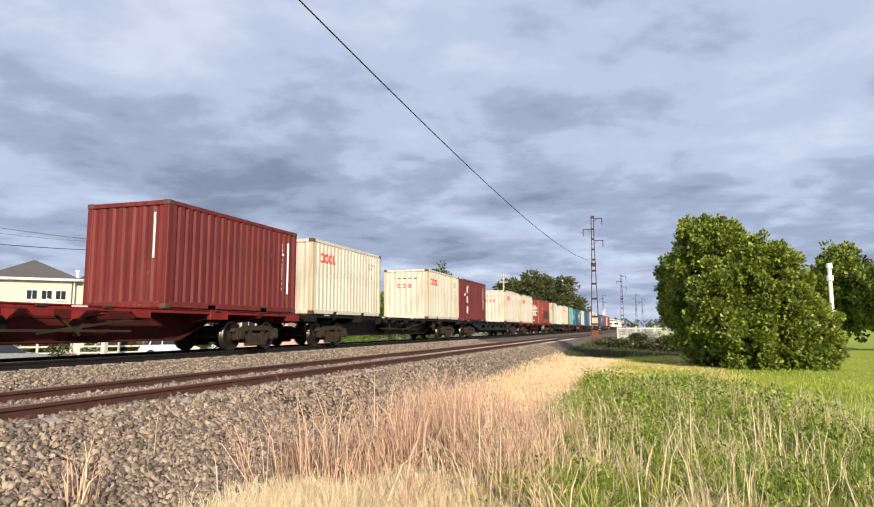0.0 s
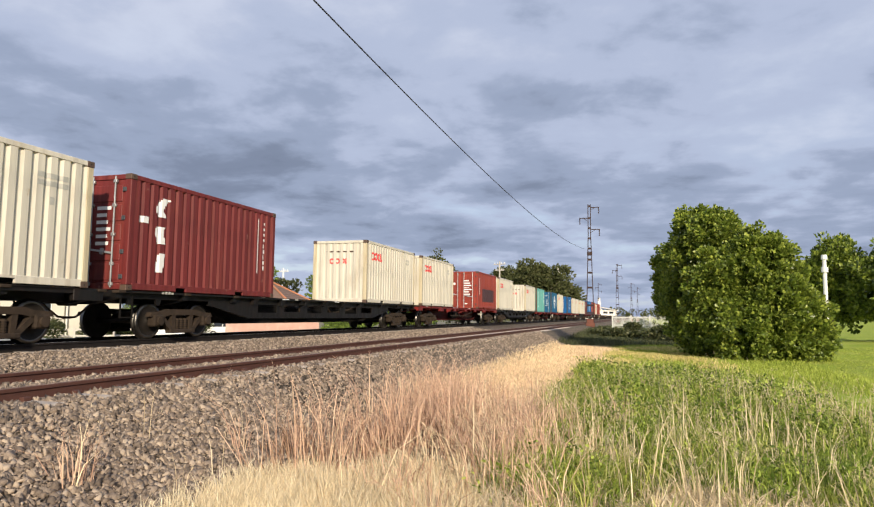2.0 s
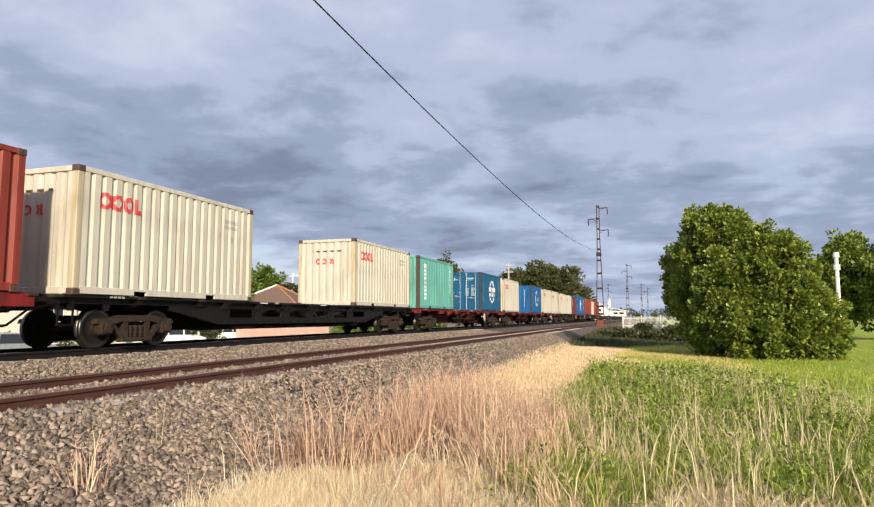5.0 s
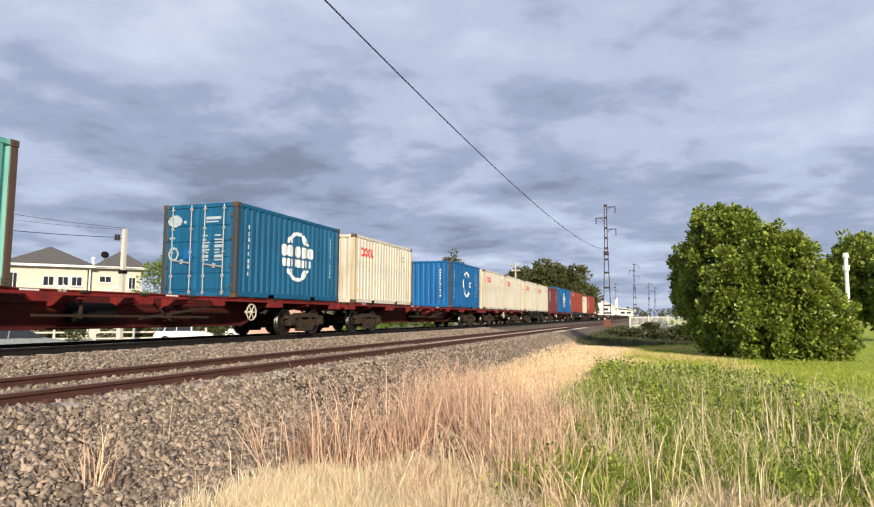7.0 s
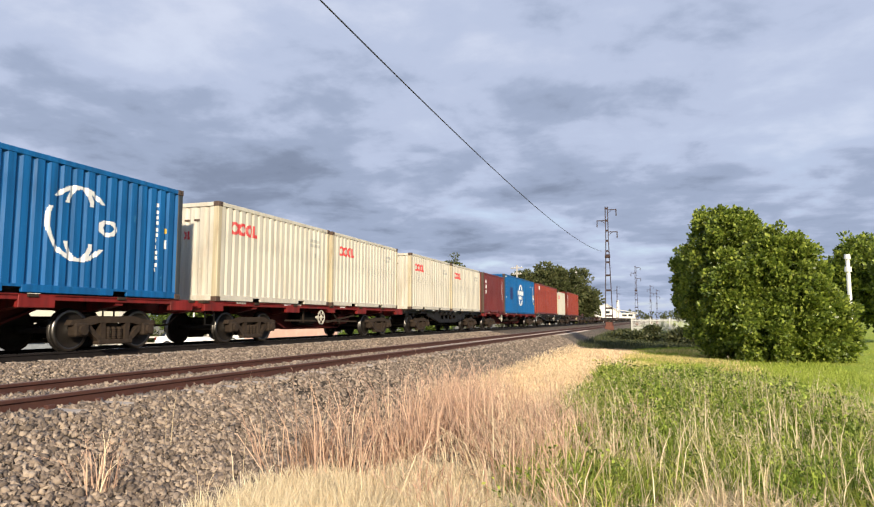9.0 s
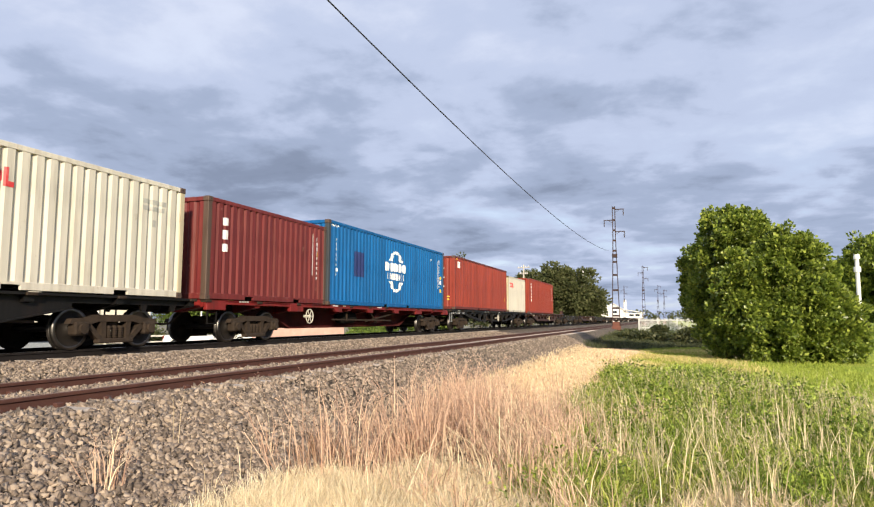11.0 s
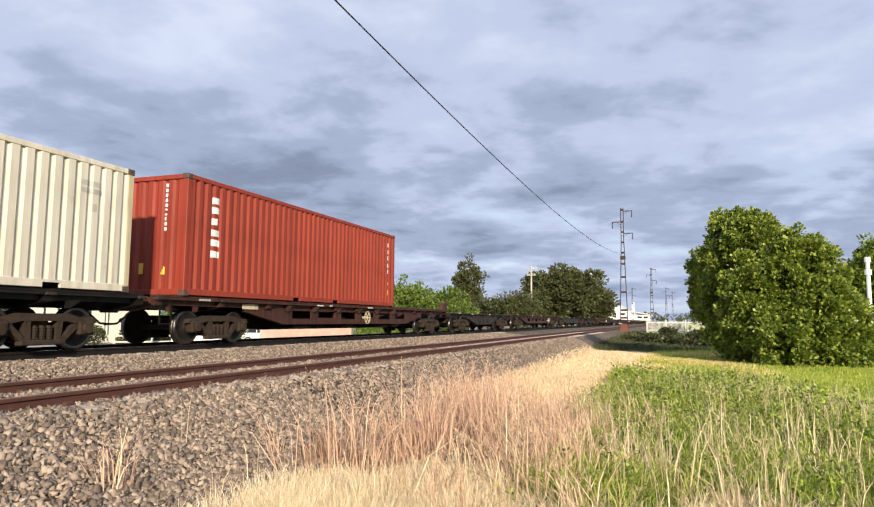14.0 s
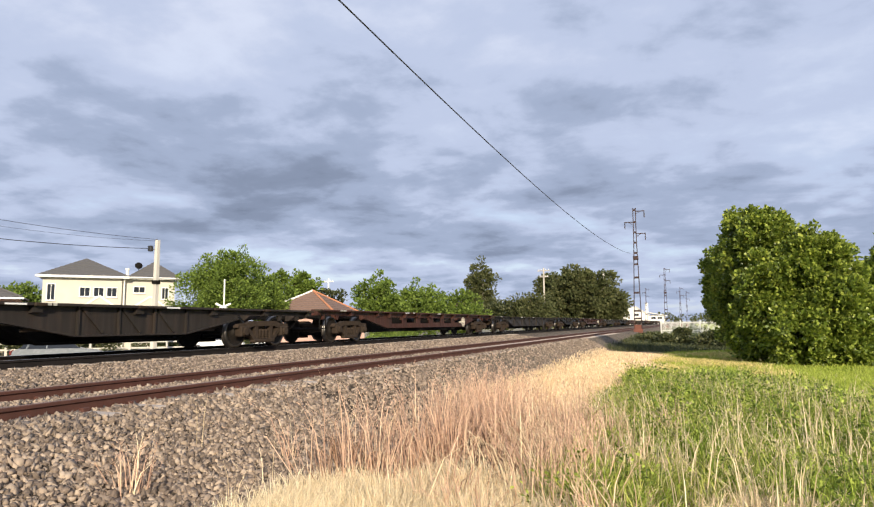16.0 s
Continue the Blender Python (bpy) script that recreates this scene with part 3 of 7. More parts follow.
def word_side(seed=0):
    return [mk(P_RED_MARK, blocks(0.58, 1.80, (0.32, 0.32, 0.30, 0.20), 0.34, 0.015, (0, 1, 2)), 0.025),
            mk(P_DARK_MARK, bars_lines(4.75, 5.45, 1.9, 2.2, 2, seed), 0.05), mk(P_DARK_MARK, rect(5.05, 5.15, 1.55, 1.7), 0.05)]


def word_end(seed=0):
    return [mk(P_RED_MARK, blocks(0.75, 1.62, (0.23, 0.23, 0.22, 0.15), 0.22, 0.012, (0, 1, 2)), 0.025),
            mk(P_CASTING, bars_lines(0.6, 1.9, 2.1, 2.2, 1, seed, 0.9), 0.06)]


CREAM_LABEL = "cream white corrugated container with red word mark, rust streaks"


def cream(s, seed, floor_z=DECK, more=()):
    return build_container(s, L20, STD, P_CREAM, CREAM_LABEL, False, word_side(seed) + list(more), word_end(seed + 50), post_mat=P_CREAM_POST, floor_z=floor_z)


def build_containers():
    build_container(12.78, L20, STD, P_MAROON, "maroon corrugated container with scratched panels and white strips", False,
                    [mk(P_WHITE_MARK, bars_column(5.2, 0.7, 2.2, 0.10, 10, 3)), mk(P_WHITE_MARK, rect(5.55, 5.6, 0.6, 2.2))],
                    [mk(P_WHITE_MARK, rect(2.0, 2.06, 1.2, 2.3)), mk(P_WHITE_MARK, rect(0.98, 1.02, 1.9, 2.25))])
    cream(19.94, 1)
    cream(32.4, 2)
    build_container(39.5, L20, STD, P_MAROON, "maroon corrugated container with large torn white letters down its side", True,
                    [mk(P_WHITE_MARK, (lambda a, z: 0.0 < (a - 0.95 - 0.12 * math.sin(z * 9)) < 0.26, (0.75, 1.4, 1.75, 2.2))), mk(P_WHITE_MARK, (lambda a, z: 0.0 < (a - 0.92 - 0.10 * math.sin(z * 8)) < 0.28, (0.75, 1.4, 1.12, 1.52))),
                     mk(P_WHITE_MARK, (lambda a, z: 0.0 < (a - 0.92 + 0.3 * (0.6 - z)) < 0.24, (0.7, 1.4, 0.45, 0.9))), mk(P_WHITE_MARK, rect(5.1, 5.14, 0.7, 2.3)), mk(P_WHITE_MARK, bars_column(5.4, 0.8, 2.3, 0.07, 9, 8)), mk(P_WHITE_MARK, rect(0.35, 0.6, 1.55, 1.7))],
                    [mk(P_WHITE_MARK, bars_lines(1.55, 2.1, 1.0, 1.95, 6, 4))])
    cream(52.68, 3)
    cream(59.9, 4)
    build_container(72.3, L20, STD, P_RUST_RED, "red-brown corrugated container with double doors and a dark repainted patch", True,
                    [mk(P_BROWN_MARK, rect(1.3, 5.1, 0.50, 1.42), 0.2), mk(P_WHITE_MARK, bars_column(0.45, 1.0, 2.2, 0.16, 7, 5)), mk(P_WHITE_MARK, bars_column(5.5, 0.9, 2.3, 0.08, 8, 6))],
                    [mk(P_WHITE_MARK, bars_lines(0.3, 0.85, 1.65, 1.95, 1, 4, 0.95)), mk(P_WHITE_MARK, bars_lines(0.3, 0.6, 1.45, 1.6, 1, 4)), mk(P_WHITE_MARK, bars_lines(1.4, 2.1, 0.95, 2.05, 7, 7)), mk(P_WHITE_MARK, bars_lines(1.5, 1.75, 0.3, 0.45, 1, 7))], rail_mat=P_RUST_RED)
    cream(79.5, 5)
    cream(92.4, 6)
    build_container(99.75, L20, STD, P_TEAL, "turquoise green corrugated container with stained edges", False,
                    [mk(P_WHITE_MARK, bars_column(5.3, 0.9, 2.2, 0.07, 9, 9)), mk(P_WHITE_MARK, (lambda a, z: not (0.90 < a < 1.10 and 0.55 < z < 2.15 and (z - 0.55) % 0.2 < 0.11), (0.82, 1.18, 0.45, 2.25)), 0.04)], [], post_mat=P_CASTING)
    build_container(112.25, L20, STD, P_DEEP_BLUE, "blue container with white globe mark and double doors", True,
                    [mk(P_WHITE_MARK, globe(3.25, 1.36, 0.78), 0.022), mk(P_WHITE_MARK, bars_column(0.55, 0.6, 2.1, 0.14, 8, 11)), mk(P_WHITE_MARK, bars_column(5.35, 0.8, 2.2, 0.05, 12, 12))],
                    [mk(P_FADED_MARK, (lambda a, z: math.hypot((a - 0.42) / 0.24, (z - 2.12) / 0.17) < 1, (0.18, 0.66, 1.95, 2.29)), 0.03), mk(P_FADED_MARK, (lambda a, z: 0.72 < math.hypot((a - 0.40) / 0.17, (z - 1.2) / 0.19) < 1, (0.2, 0.6, 1.0, 1.4)), 0.025),
                     mk(P_FADED_MARK, bars_lines(0.25, 0.55, 1.62, 1.72, 1, 3)), mk(P_FADED_MARK, bars_lines(1.45, 2.1, 2.05, 2.25, 2, 3)), mk(P_FADED_MARK, bars_lines(1.75, 2.05, 1.0, 1.75, 8, 2)), mk(P_FADED_MARK, bars_lines(1.35, 1.6, 1.0, 1.75, 8, 5)),
                     mk(P_FADED_MARK, bars_lines(0.72, 0.85, 2.05, 2.2, 1, 3)), mk(P_BLUE, rect(0.72, 1.05, 1.05, 1.35), 0.1)], post_mat=P_DARKSTEEL)
    cream(119.55, 7, more=[mk(P_YELLOW_MARK, rect(0.28, 0.44, 0.42, 0.55)), mk(P_YELLOW_MARK, rect(1.95, 2.09, 0.78, 0.93)), mk(P_YELLOW_MARK, rect(5.45, 5.57, 1.5, 1.66))])
    build_container(131.8, L20, STD, P_BLUE, "bright blue corrugated container with part of a white globe mark", False,
                    [mk(P_WHITE_MARK, globe(3.15, 1.40, 0.75, 0.5), 0.022), mk(P_WHITE_MARK, bars_column(0.55, 0.5, 2.2, 0.10, 9, 13)), mk(P_WHITE_MARK, bars_column(5.25, 0.6, 2.2, 0.05, 12, 14)), mk(P_YELLOW_MARK, rect(5.5, 5.58, 1.5, 1.62)), mk(P_WHITE_MARK, rect(5.5, 5.58, 1.15, 1.35))],
                    [mk(P_WHITE_MARK, bars_column(1.75, 0.6, 2.2, 0.07, 10, 15))], post_mat=P_DARKSTEEL)
    for i, s in enumerate((139.2, 145.45, 153.15, 159.4)):
        cream(s, 20 + i)
    build_container(166.3, L20, STD, P_MAROON, "maroon corrugated container with white side numbers", False,
                    [mk(P_WHITE_MARK, bars_column(0.62, 1.25, 2.25, 0.24, 3, 16)), mk(P_WHITE_MARK, bars_column(5.4, 0.8, 2.2, 0.08, 9, 17)), mk(P_WHITE_MARK, rect(5.15, 5.2, 0.9, 2.25)), mk(P_YELLOW_MARK, rect(5.42, 5.52, 1.55, 1.68))], [], post_mat=P_CASTING)
    build_container(172.5, L40, HIGH, P_BLUE, "long blue high container with a white globe mark", False,
                    [mk(P_WHITE_MARK, globe(5.95, 1.50, 0.86), 0.018), mk(P_NAVY_MARK, rect(2.0, 2.85, 1.08, 2.0), 0.1), mk(P_WHITE_MARK, bars_column(0.55, 1.0, 2.4, 0.16, 8, 18)), mk(P_WHITE_MARK, bars_column(11.45, 1.1, 2.5, 0.05, 10, 19)), mk(P_WHITE_MARK, rect(11.2, 11.25, 1.0, 2.4)),
                     mk(P_YELLOW_MARK, (lambda a, z: abs(a - 11.72) < (1.05 - z) * 0.5, (11.6, 11.85, 0.85, 1.05)), 0.03), mk(P_YELLOW_MARK, rect(11.65, 11.8, 1.5, 1.65)), mk(P_WHITE_MARK, rect(11.65, 11.8, 1.25, 1.45)), mk(P_WHITE_MARK, rect(10.3, 10.36, 2.35, 2.41)), mk(P_WHITE_MARK, rect(4.5, 4.56, 0.5, 0.56)), mk(P_WHITE_MARK, (lambda a, z: (a * 9 + z * 9) % 1.0 < 0.55, (0.2, 0.75, 2.70, 2.77)), 0.02)], [], post_mat=P_DARKSTEEL)
    build_container(186.55, L40, HIGH, P_RUST_RED, "long red-orange corrugated high container with a white sign", False,
                    [mk(P_WHITE_MARK, (lambda a, z: not (0.72 < a < 0.92 and 2.34 < z < 2.56) or abs(a - z * 0.7 + 0.88) < 0.05, (0.66, 1.0, 2.28, 2.62)), 0.03), mk(P_WHITE_MARK, bars_column(11.6, 0.9, 2.2, 0.07, 9, 21)), mk(P_YELLOW_MARK, rect(11.6, 11.72, 0.7, 0.95)), mk(P_YELLOW_MARK, (lambda a, z: (a * 9 + z * 9) % 1.0 < 0.55, (0.2, 0.7, 2.71, 2.78)), 0.02)],
                    [mk(P_WHITE_MARK, bars_column(1.75, 1.2, 2.5, 0.07, 8, 22)), mk(P_YELLOW_MARK, bars_lines(2.0, 2.2, 0.5, 0.8, 2, 3)), mk(P_YELLOW_MARK, (lambda a, z: abs(a - 1.0) < (2.1 - z) * 0.6, (0.88, 1.12, 1.9, 2.1)), 0.03)], rail_mat=P_DARK_RED, floor_z=DECK + 0.055)
    cream(199.25, 30, DECK + 0.055)
    build_container(206.93, L40, HIGH, P_ORANGE_RED, "long orange-red corrugated high container with pale side numbers", False,
                    [mk(P_WHITE_MARK, bars_column(0.95, 0.98, 2.6, 0.30, 6, 23)), mk(P_WHITE_MARK, bars_column(11.5, 1.3, 2.6, 0.09, 5, 24)), mk(P_WHITE_MARK, rect(11.3, 11.34, 1.2, 2.5)), mk(P_YELLOW_MARK, (lambda a, z: abs(a - 11.6) < (1.05 - z) * 0.5, (11.45, 11.75, 0.85, 1.05)), 0.03), mk(P_YELLOW_MARK, rect(11.5, 11.62, 0.45, 0.65))],
                    [mk(P_WHITE_MARK, bars_column(1.78, 1.55, 2.72, 0.07, 10, 41)), mk(P_YELLOW_MARK, (lambda a, z: abs(a - 1.82) < (0.72 - z) * 0.5, (1.70, 1.94, 0.50, 0.72)), 0.03), mk(P_YELLOW_MARK, rect(1.05, 1.2, 0.52, 0.78))], rail_mat=P_ORANGE_RED, floor_z=DECK + 0.055)


build_containers()

# ---- wagons ----


def wheel_mesh():
    if "wheelset" in CACHE:
        return CACHE["wheelset"]
    bm = bmesh.new()
    rings = [(0.0, 0.10), (0.11, 0.10), (0.13, 0.075), (0.20, 0.035), (0.33, 0.030), (0.385, 0.060), (0.455, 0.066), (0.460, 0.0), (0.464, -0.035), (0.490, -0.045), (0.490, -0.070), (0.38, -0.066), (0.33, -0.02), (0.13, -0.05), (0.0, -0.08)]
    n = 28
    for side in (-1, 1):
        prev = None
        for j, (r, x) in enumerate(rings):
            ring = [bm.verts.new((side * (0.7525 + x), r * math.cos(2 * math.pi * i / n), r * math.sin(2 * math.pi * i / n))) for i in range(n)] if r else [bm.verts.new((side * (0.7525 + x), 0, 0))]
            if prev:
                for i in range(n):
                    a, b, c, d = prev[i % len(prev)], prev[(i + 1) % len(prev)], ring[(i + 1) % len(ring)], ring[i % len(ring)]
                    vs = list(dict.fromkeys((a, b, c, d)))
                    f = bm.faces.new(vs)
                    f.smooth = True
                    f.material_index = 1 if 6 <= j <= 8 else 0
            prev = ring
        for k in range(3):      # bolts of the bearing cap
            a = k * 2.094
            box(bm, side * 0.85 - 0.02, side * 0.85 + 0.02, 0.07 * math.cos(a) - 0.02, 0.07 * math.cos(a) + 0.02, 0.07 * math.sin(a) - 0.02, 0.07 * math.sin(a) + 0.02)
    rod(bm, (-0.99, 0, 0), (0.99, 0, 0), 0.075, sides=12)
    bmesh.ops.scale(bm, vec=(1, AXLE / 0.46, AXLE / 0.46), verts=bm.verts)
    bmesh.ops.recalc_face_normals(bm, faces=bm.faces)
    me = bpy.data.meshes.new("wheelset")
    bm.to_mesh(me)
    bm.free()
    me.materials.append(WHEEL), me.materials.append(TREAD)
    CACHE["wheelset"] = me
    return me


BASE = 0.89      # half the axle spacing of a bogie
AXLE = 0.42
SEAT = 0.46      # the axle's height in the bogie's own space


def side_frame_bm(bm):
    """A cast three-piece bogie side: arched top, dropped middle, two windows, axle boxes."""
    t0, t1 = -0.075, 0.075
    top = [(-1.16, 0.56), (-1.10, 0.66), (-0.72, 0.68), (-0.50, 0.74), (0.50, 0.74), (0.72, 0.68), (1.10, 0.66), (1.16, 0.56), (0.70, 0.54), (0.46, 0.60), (-0.46, 0.60), (-0.70, 0.54)]
    slab(bm, top, "x", t0, t1)
    for s in (-1, 1):
        slab(bm, [(s * 0.66, 0.56), (s * 0.82, 0.56), (s * 0.44, 0.22), (s * 0.28, 0.22)], "x", t0, t1)
        slab(bm, [(s * 0.27, 0.62), (s * 0.40, 0.62), (s * 0.36, 0.24), (s * 0.25, 0.24)], "x", t0 + 0.01, t1 - 0.01)
        box(bm, t0 - 0.02, t1 + 0.05, s * BASE - 0.17, s * BASE + 0.17, 0.33, 0.60, 0.03)
        rod(bm, (t1, s * BASE, SEAT), (t1 + 0.10, s * BASE, SEAT), 0.11, 0.10, 10)
    box(bm, t0, t1 + 0.02, -0.46, 0.46, 0.16, 0.26, 0.02)


def spring_bm(bm):
    for k in range(5):
        bmesh.ops.create_cone(bm, cap_ends=True, segments=10, radius1=0.07, radius2=0.07, depth=0.03, matrix=Matrix.Translation((0, 0, 0.29 + k * 0.048)))
    rod(bm, (0, 0, 0.26), (0, 0, 0.52), 0.045, sides=8)


def build_bogie(parent, y, drop):
    bogie = part("bogie", "bogie_bolster", lambda bm: (box(bm, -0.95, 0.95, -0.20, 0.20, 0.50, 0.68, 0.03), box(bm, -0.3, 0.3, -0.25, 0.25, 0.66, 0.78, 0.02)), BOGIE, parent, "dirty cast steel bogie", at=pose(0, y, -drop - (SEAT - AXLE)))
    for s in (-1, 1):
        part("side_frame", "side_frame", side_frame_bm, BOGIE, bogie, at=pose(s * 1.0, 0, 0))
        for yy in (-0.15, 0.0, 0.15):
            part("spring", "bogie_spring", spring_bm, BOGIE, bogie, at=pose(s * 1.0, yy, 0))
        part("brake_beam", "brake_beam", lambda bm: (box(bm, -0.9, 0.9, -0.05, 0.05, 0.28, 0.38, 0.01), box(bm, 0.68, 0.82, -0.10, 0.10, 0.24, 0.58, 0.02), box(bm, -0.82, -0.68, -0.10, 0.10, 0.24, 0.58, 0.02)), BLACKBOX, bogie, at=pose(0, s * 0.34, 0))
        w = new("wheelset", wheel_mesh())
        w.parent = bogie
        w.matrix_basis = pose(0, s * BASE, SEAT)
        WHEELSETS.append((w, s * BASE))
    return bogie


def girder_bm(bm, L, holes):
    """A fish-bellied side girder: flanges, posts and stiffeners, with window holes or a plain web."""
    a, b, c, d = 3.4, 5.3, L - 5.3, L - 3.4
    top, bot, t = 1.0, 0.40, 0.015
    box(bm, -0.10, 0.05, 0.05, L - 0.05, top - 0.035, top, 0.006)
    box(bm, -0.02, 0.02, 0.05, L - 0.05, 0.84, top - 0.03)
    for s, e, zs, ze in ((a, b, 0.74, bot), (c, d, bot, 0.74)):
        slab(bm, [(s, 0.86), (e, 0.86), (e, ze), (s, zs)], "x", -t, t)
        bar(bm, (0, s, zs), (0, e, ze), 0.12, 0.03)
    box(bm, -0.06, 0.06, b, c, bot - 0.015, bot + 0.02, 0.005)
    if holes:
        n = max(4, int((c - b) / 1.45))
        w = (c - b) / n
        for i in range(n):
            y = b + i * w
            box(bm, -t, t, y, y + w * 0.30, bot, 0.86)
            box(bm, -t, t, y + w * 0.30, y + w, bot, bot + 0.16 + 0.03 * (i % 2))
            box(bm, -t, t, y + w * 0.30, y + w, 0.80, 0.86)
            slab(bm, [(y + 0.05, 0.95), (y + 0.34, 0.95), (y + 0.08, 0.78), (y + 0.05, 0.78)], "x", 0.0, 0.14)
    else:
        box(bm, -t, t, b, c, bot, 0.86)
        n = max(3, int((c - b) / 2.1))
        for i in range(n + 1):
            y = b + (c - b) * i / n
            box(bm, -0.01, 0.07, y - 0.02, y + 0.02, bot, 0.97)
            if i < n:
                bar(bm, (0.03, y + 0.1, 0.93), (0.03, y + (c - b) / n * 0.6, bot + 0.06), 0.04, 0.05)
    for y in (0.6, 1.5, 3.7, L - 3.7, L - 1.5, L - 0.6):
        slab(bm, [(y - 0.14, 0.96), (y + 0.14, 0.96), (y + 0.05, 0.70), (y - 0.05, 0.70)], "x", -0.06, 0.0)


def truss_bm(bm, L):
    """An open side: a thin top chord, sloping ends, queen posts and a lower chord in lengths, with daylight between."""
    box(bm, -0.10, 0.05, 0.05, L - 0.05, 0.965, 1.0, 0.006)
    box(bm, -0.02, 0.02, 0.05, L - 0.05, 0.86, 0.97)
    slab(bm, [(0.3, 0.98), (3.4, 0.98), (3.4, 0.78), (0.3, 0.80)], "x", 0.02, 0.05)
    for s, e in ((3.4, 6.4), (L - 3.4, L - 6.4)):
        bar(bm, (0, s, 0.80), (0, e, 0.46), 0.10, 0.12)
    m = L / 2
    for y in (6.4, 7.6, m - 0.6, m + 1.1, L - 7.6, L - 6.4):
        box(bm, -0.05, 0.05, y - 0.10, y + 0.10, 0.38, 0.90, 0.01)
        slab(bm, [(y + 0.08, 0.90), (y + 0.42, 0.90), (y + 0.10, 0.68), (y + 0.08, 0.68)], "x", 0.0, 0.10)
    for a, b in ((6.3, 7.8), (m - 0.8, m + 1.2), (L - 7.7, L - 6.3)):
        box(bm, -0.06, 0.06, a, b, 0.40, 0.47, 0.008)
    for y in (1.2, 2.2, 4.3, 5.2, L - 5.0, L - 4.1, L - 1.8):
        slab(bm, [(y - 0.05, 0.88), (y + 0.28, 0.88), (y, 0.72), (y - 0.05, 0.72)], "x", -0.02, 0.06)


def slim_sill_bm(bm, L):
    box(bm, -0.30, 0.30, 0.25, L - 0.25, 0.74, 0.97, 0.01)
    slab(bm, [(4.6, 0.76), (6.4, 0.56), (L - 6.4, 0.56), (L - 4.6, 0.76)], "x", -0.18, 0.18)


def skeleton_sill_bm(bm, L):
    """A slim outer sill with brackets hung under it."""
    box(bm, -0.04, 0.04, 0.05, L - 0.05, 0.90, 1.0, 0.008)
    for y in (0.45, 4.3, L - 4.3, L - 0.45):
        box(bm, -0.06, 0.05, y - 0.38, y + 0.38, 0.76, 0.99, 0.01)
    for y in (L / 2 - 2.6, L / 2 + 2.6, L / 2):
        slab(bm, [(y - 0.30, 0.92), (y + 0.30, 0.92), (y + 0.30, 0.78), (y - 0.12, 0.78)], "x", -0.05, 0.045)


def centre_sill_bm(bm, L):
    box(bm, -0.34, 0.34, 0.25, L - 0.25, 0.74, 0.97, 0.01)
    slab(bm, [(3.7, 0.76), (5.0, 0.26), (L - 5.0, 0.26), (L - 3.7, 0.76)], "x", -0.32, 0.32)
    for s in (-1, 1):
        slab(bm, [(3.7, 0.74), (5.0, 0.23), (L - 5.0, 0.23), (L - 3.7, 0.74), (L - 3.7, 0.78), (L - 5.0, 0.28), (5.0, 0.28), (3.7, 0.78)], "x", s * 0.40 - 0.10, s * 0.40 + 0.10)


def coupler_bm(bm):
    box(bm, -0.10, 0.10, -0.30, 0.45, 0.72, 0.88, 0.02)
    box(bm, -0.16, 0.16, -0.32, -0.05, 0.66, 0.94, 0.04)
    rod(bm, (0.35, 0.3, 0.8), (0.30, -0.2, 0.42), 0.025, sides=6)
    rod(bm, (0.30, -0.2, 0.42), (0.2, -0.45, 0.40), 0.025, sides=6)


def brake_wheel_bm(bm):
    n = 20
    for i in range(n):
        a, b = 2 * math.pi * i / n, 2 * math.pi * (i + 1) / n
        bar(bm, (0, 0.22 * math.cos(a), 0.22 * math.sin(a)), (0, 0.22 * math.cos(b), 0.22 * math.sin(b)), 0.025, 0.025)
    for i in range(6):
        a = math.pi * i / 3
        bar(bm, (0, 0, 0), (0, 0.22 * math.cos(a), 0.22 * math.sin(a)), 0.02, 0.02)
    rod(bm, (-0.2, 0, 0), (0.04, 0, 0), 0.04, sides=8)


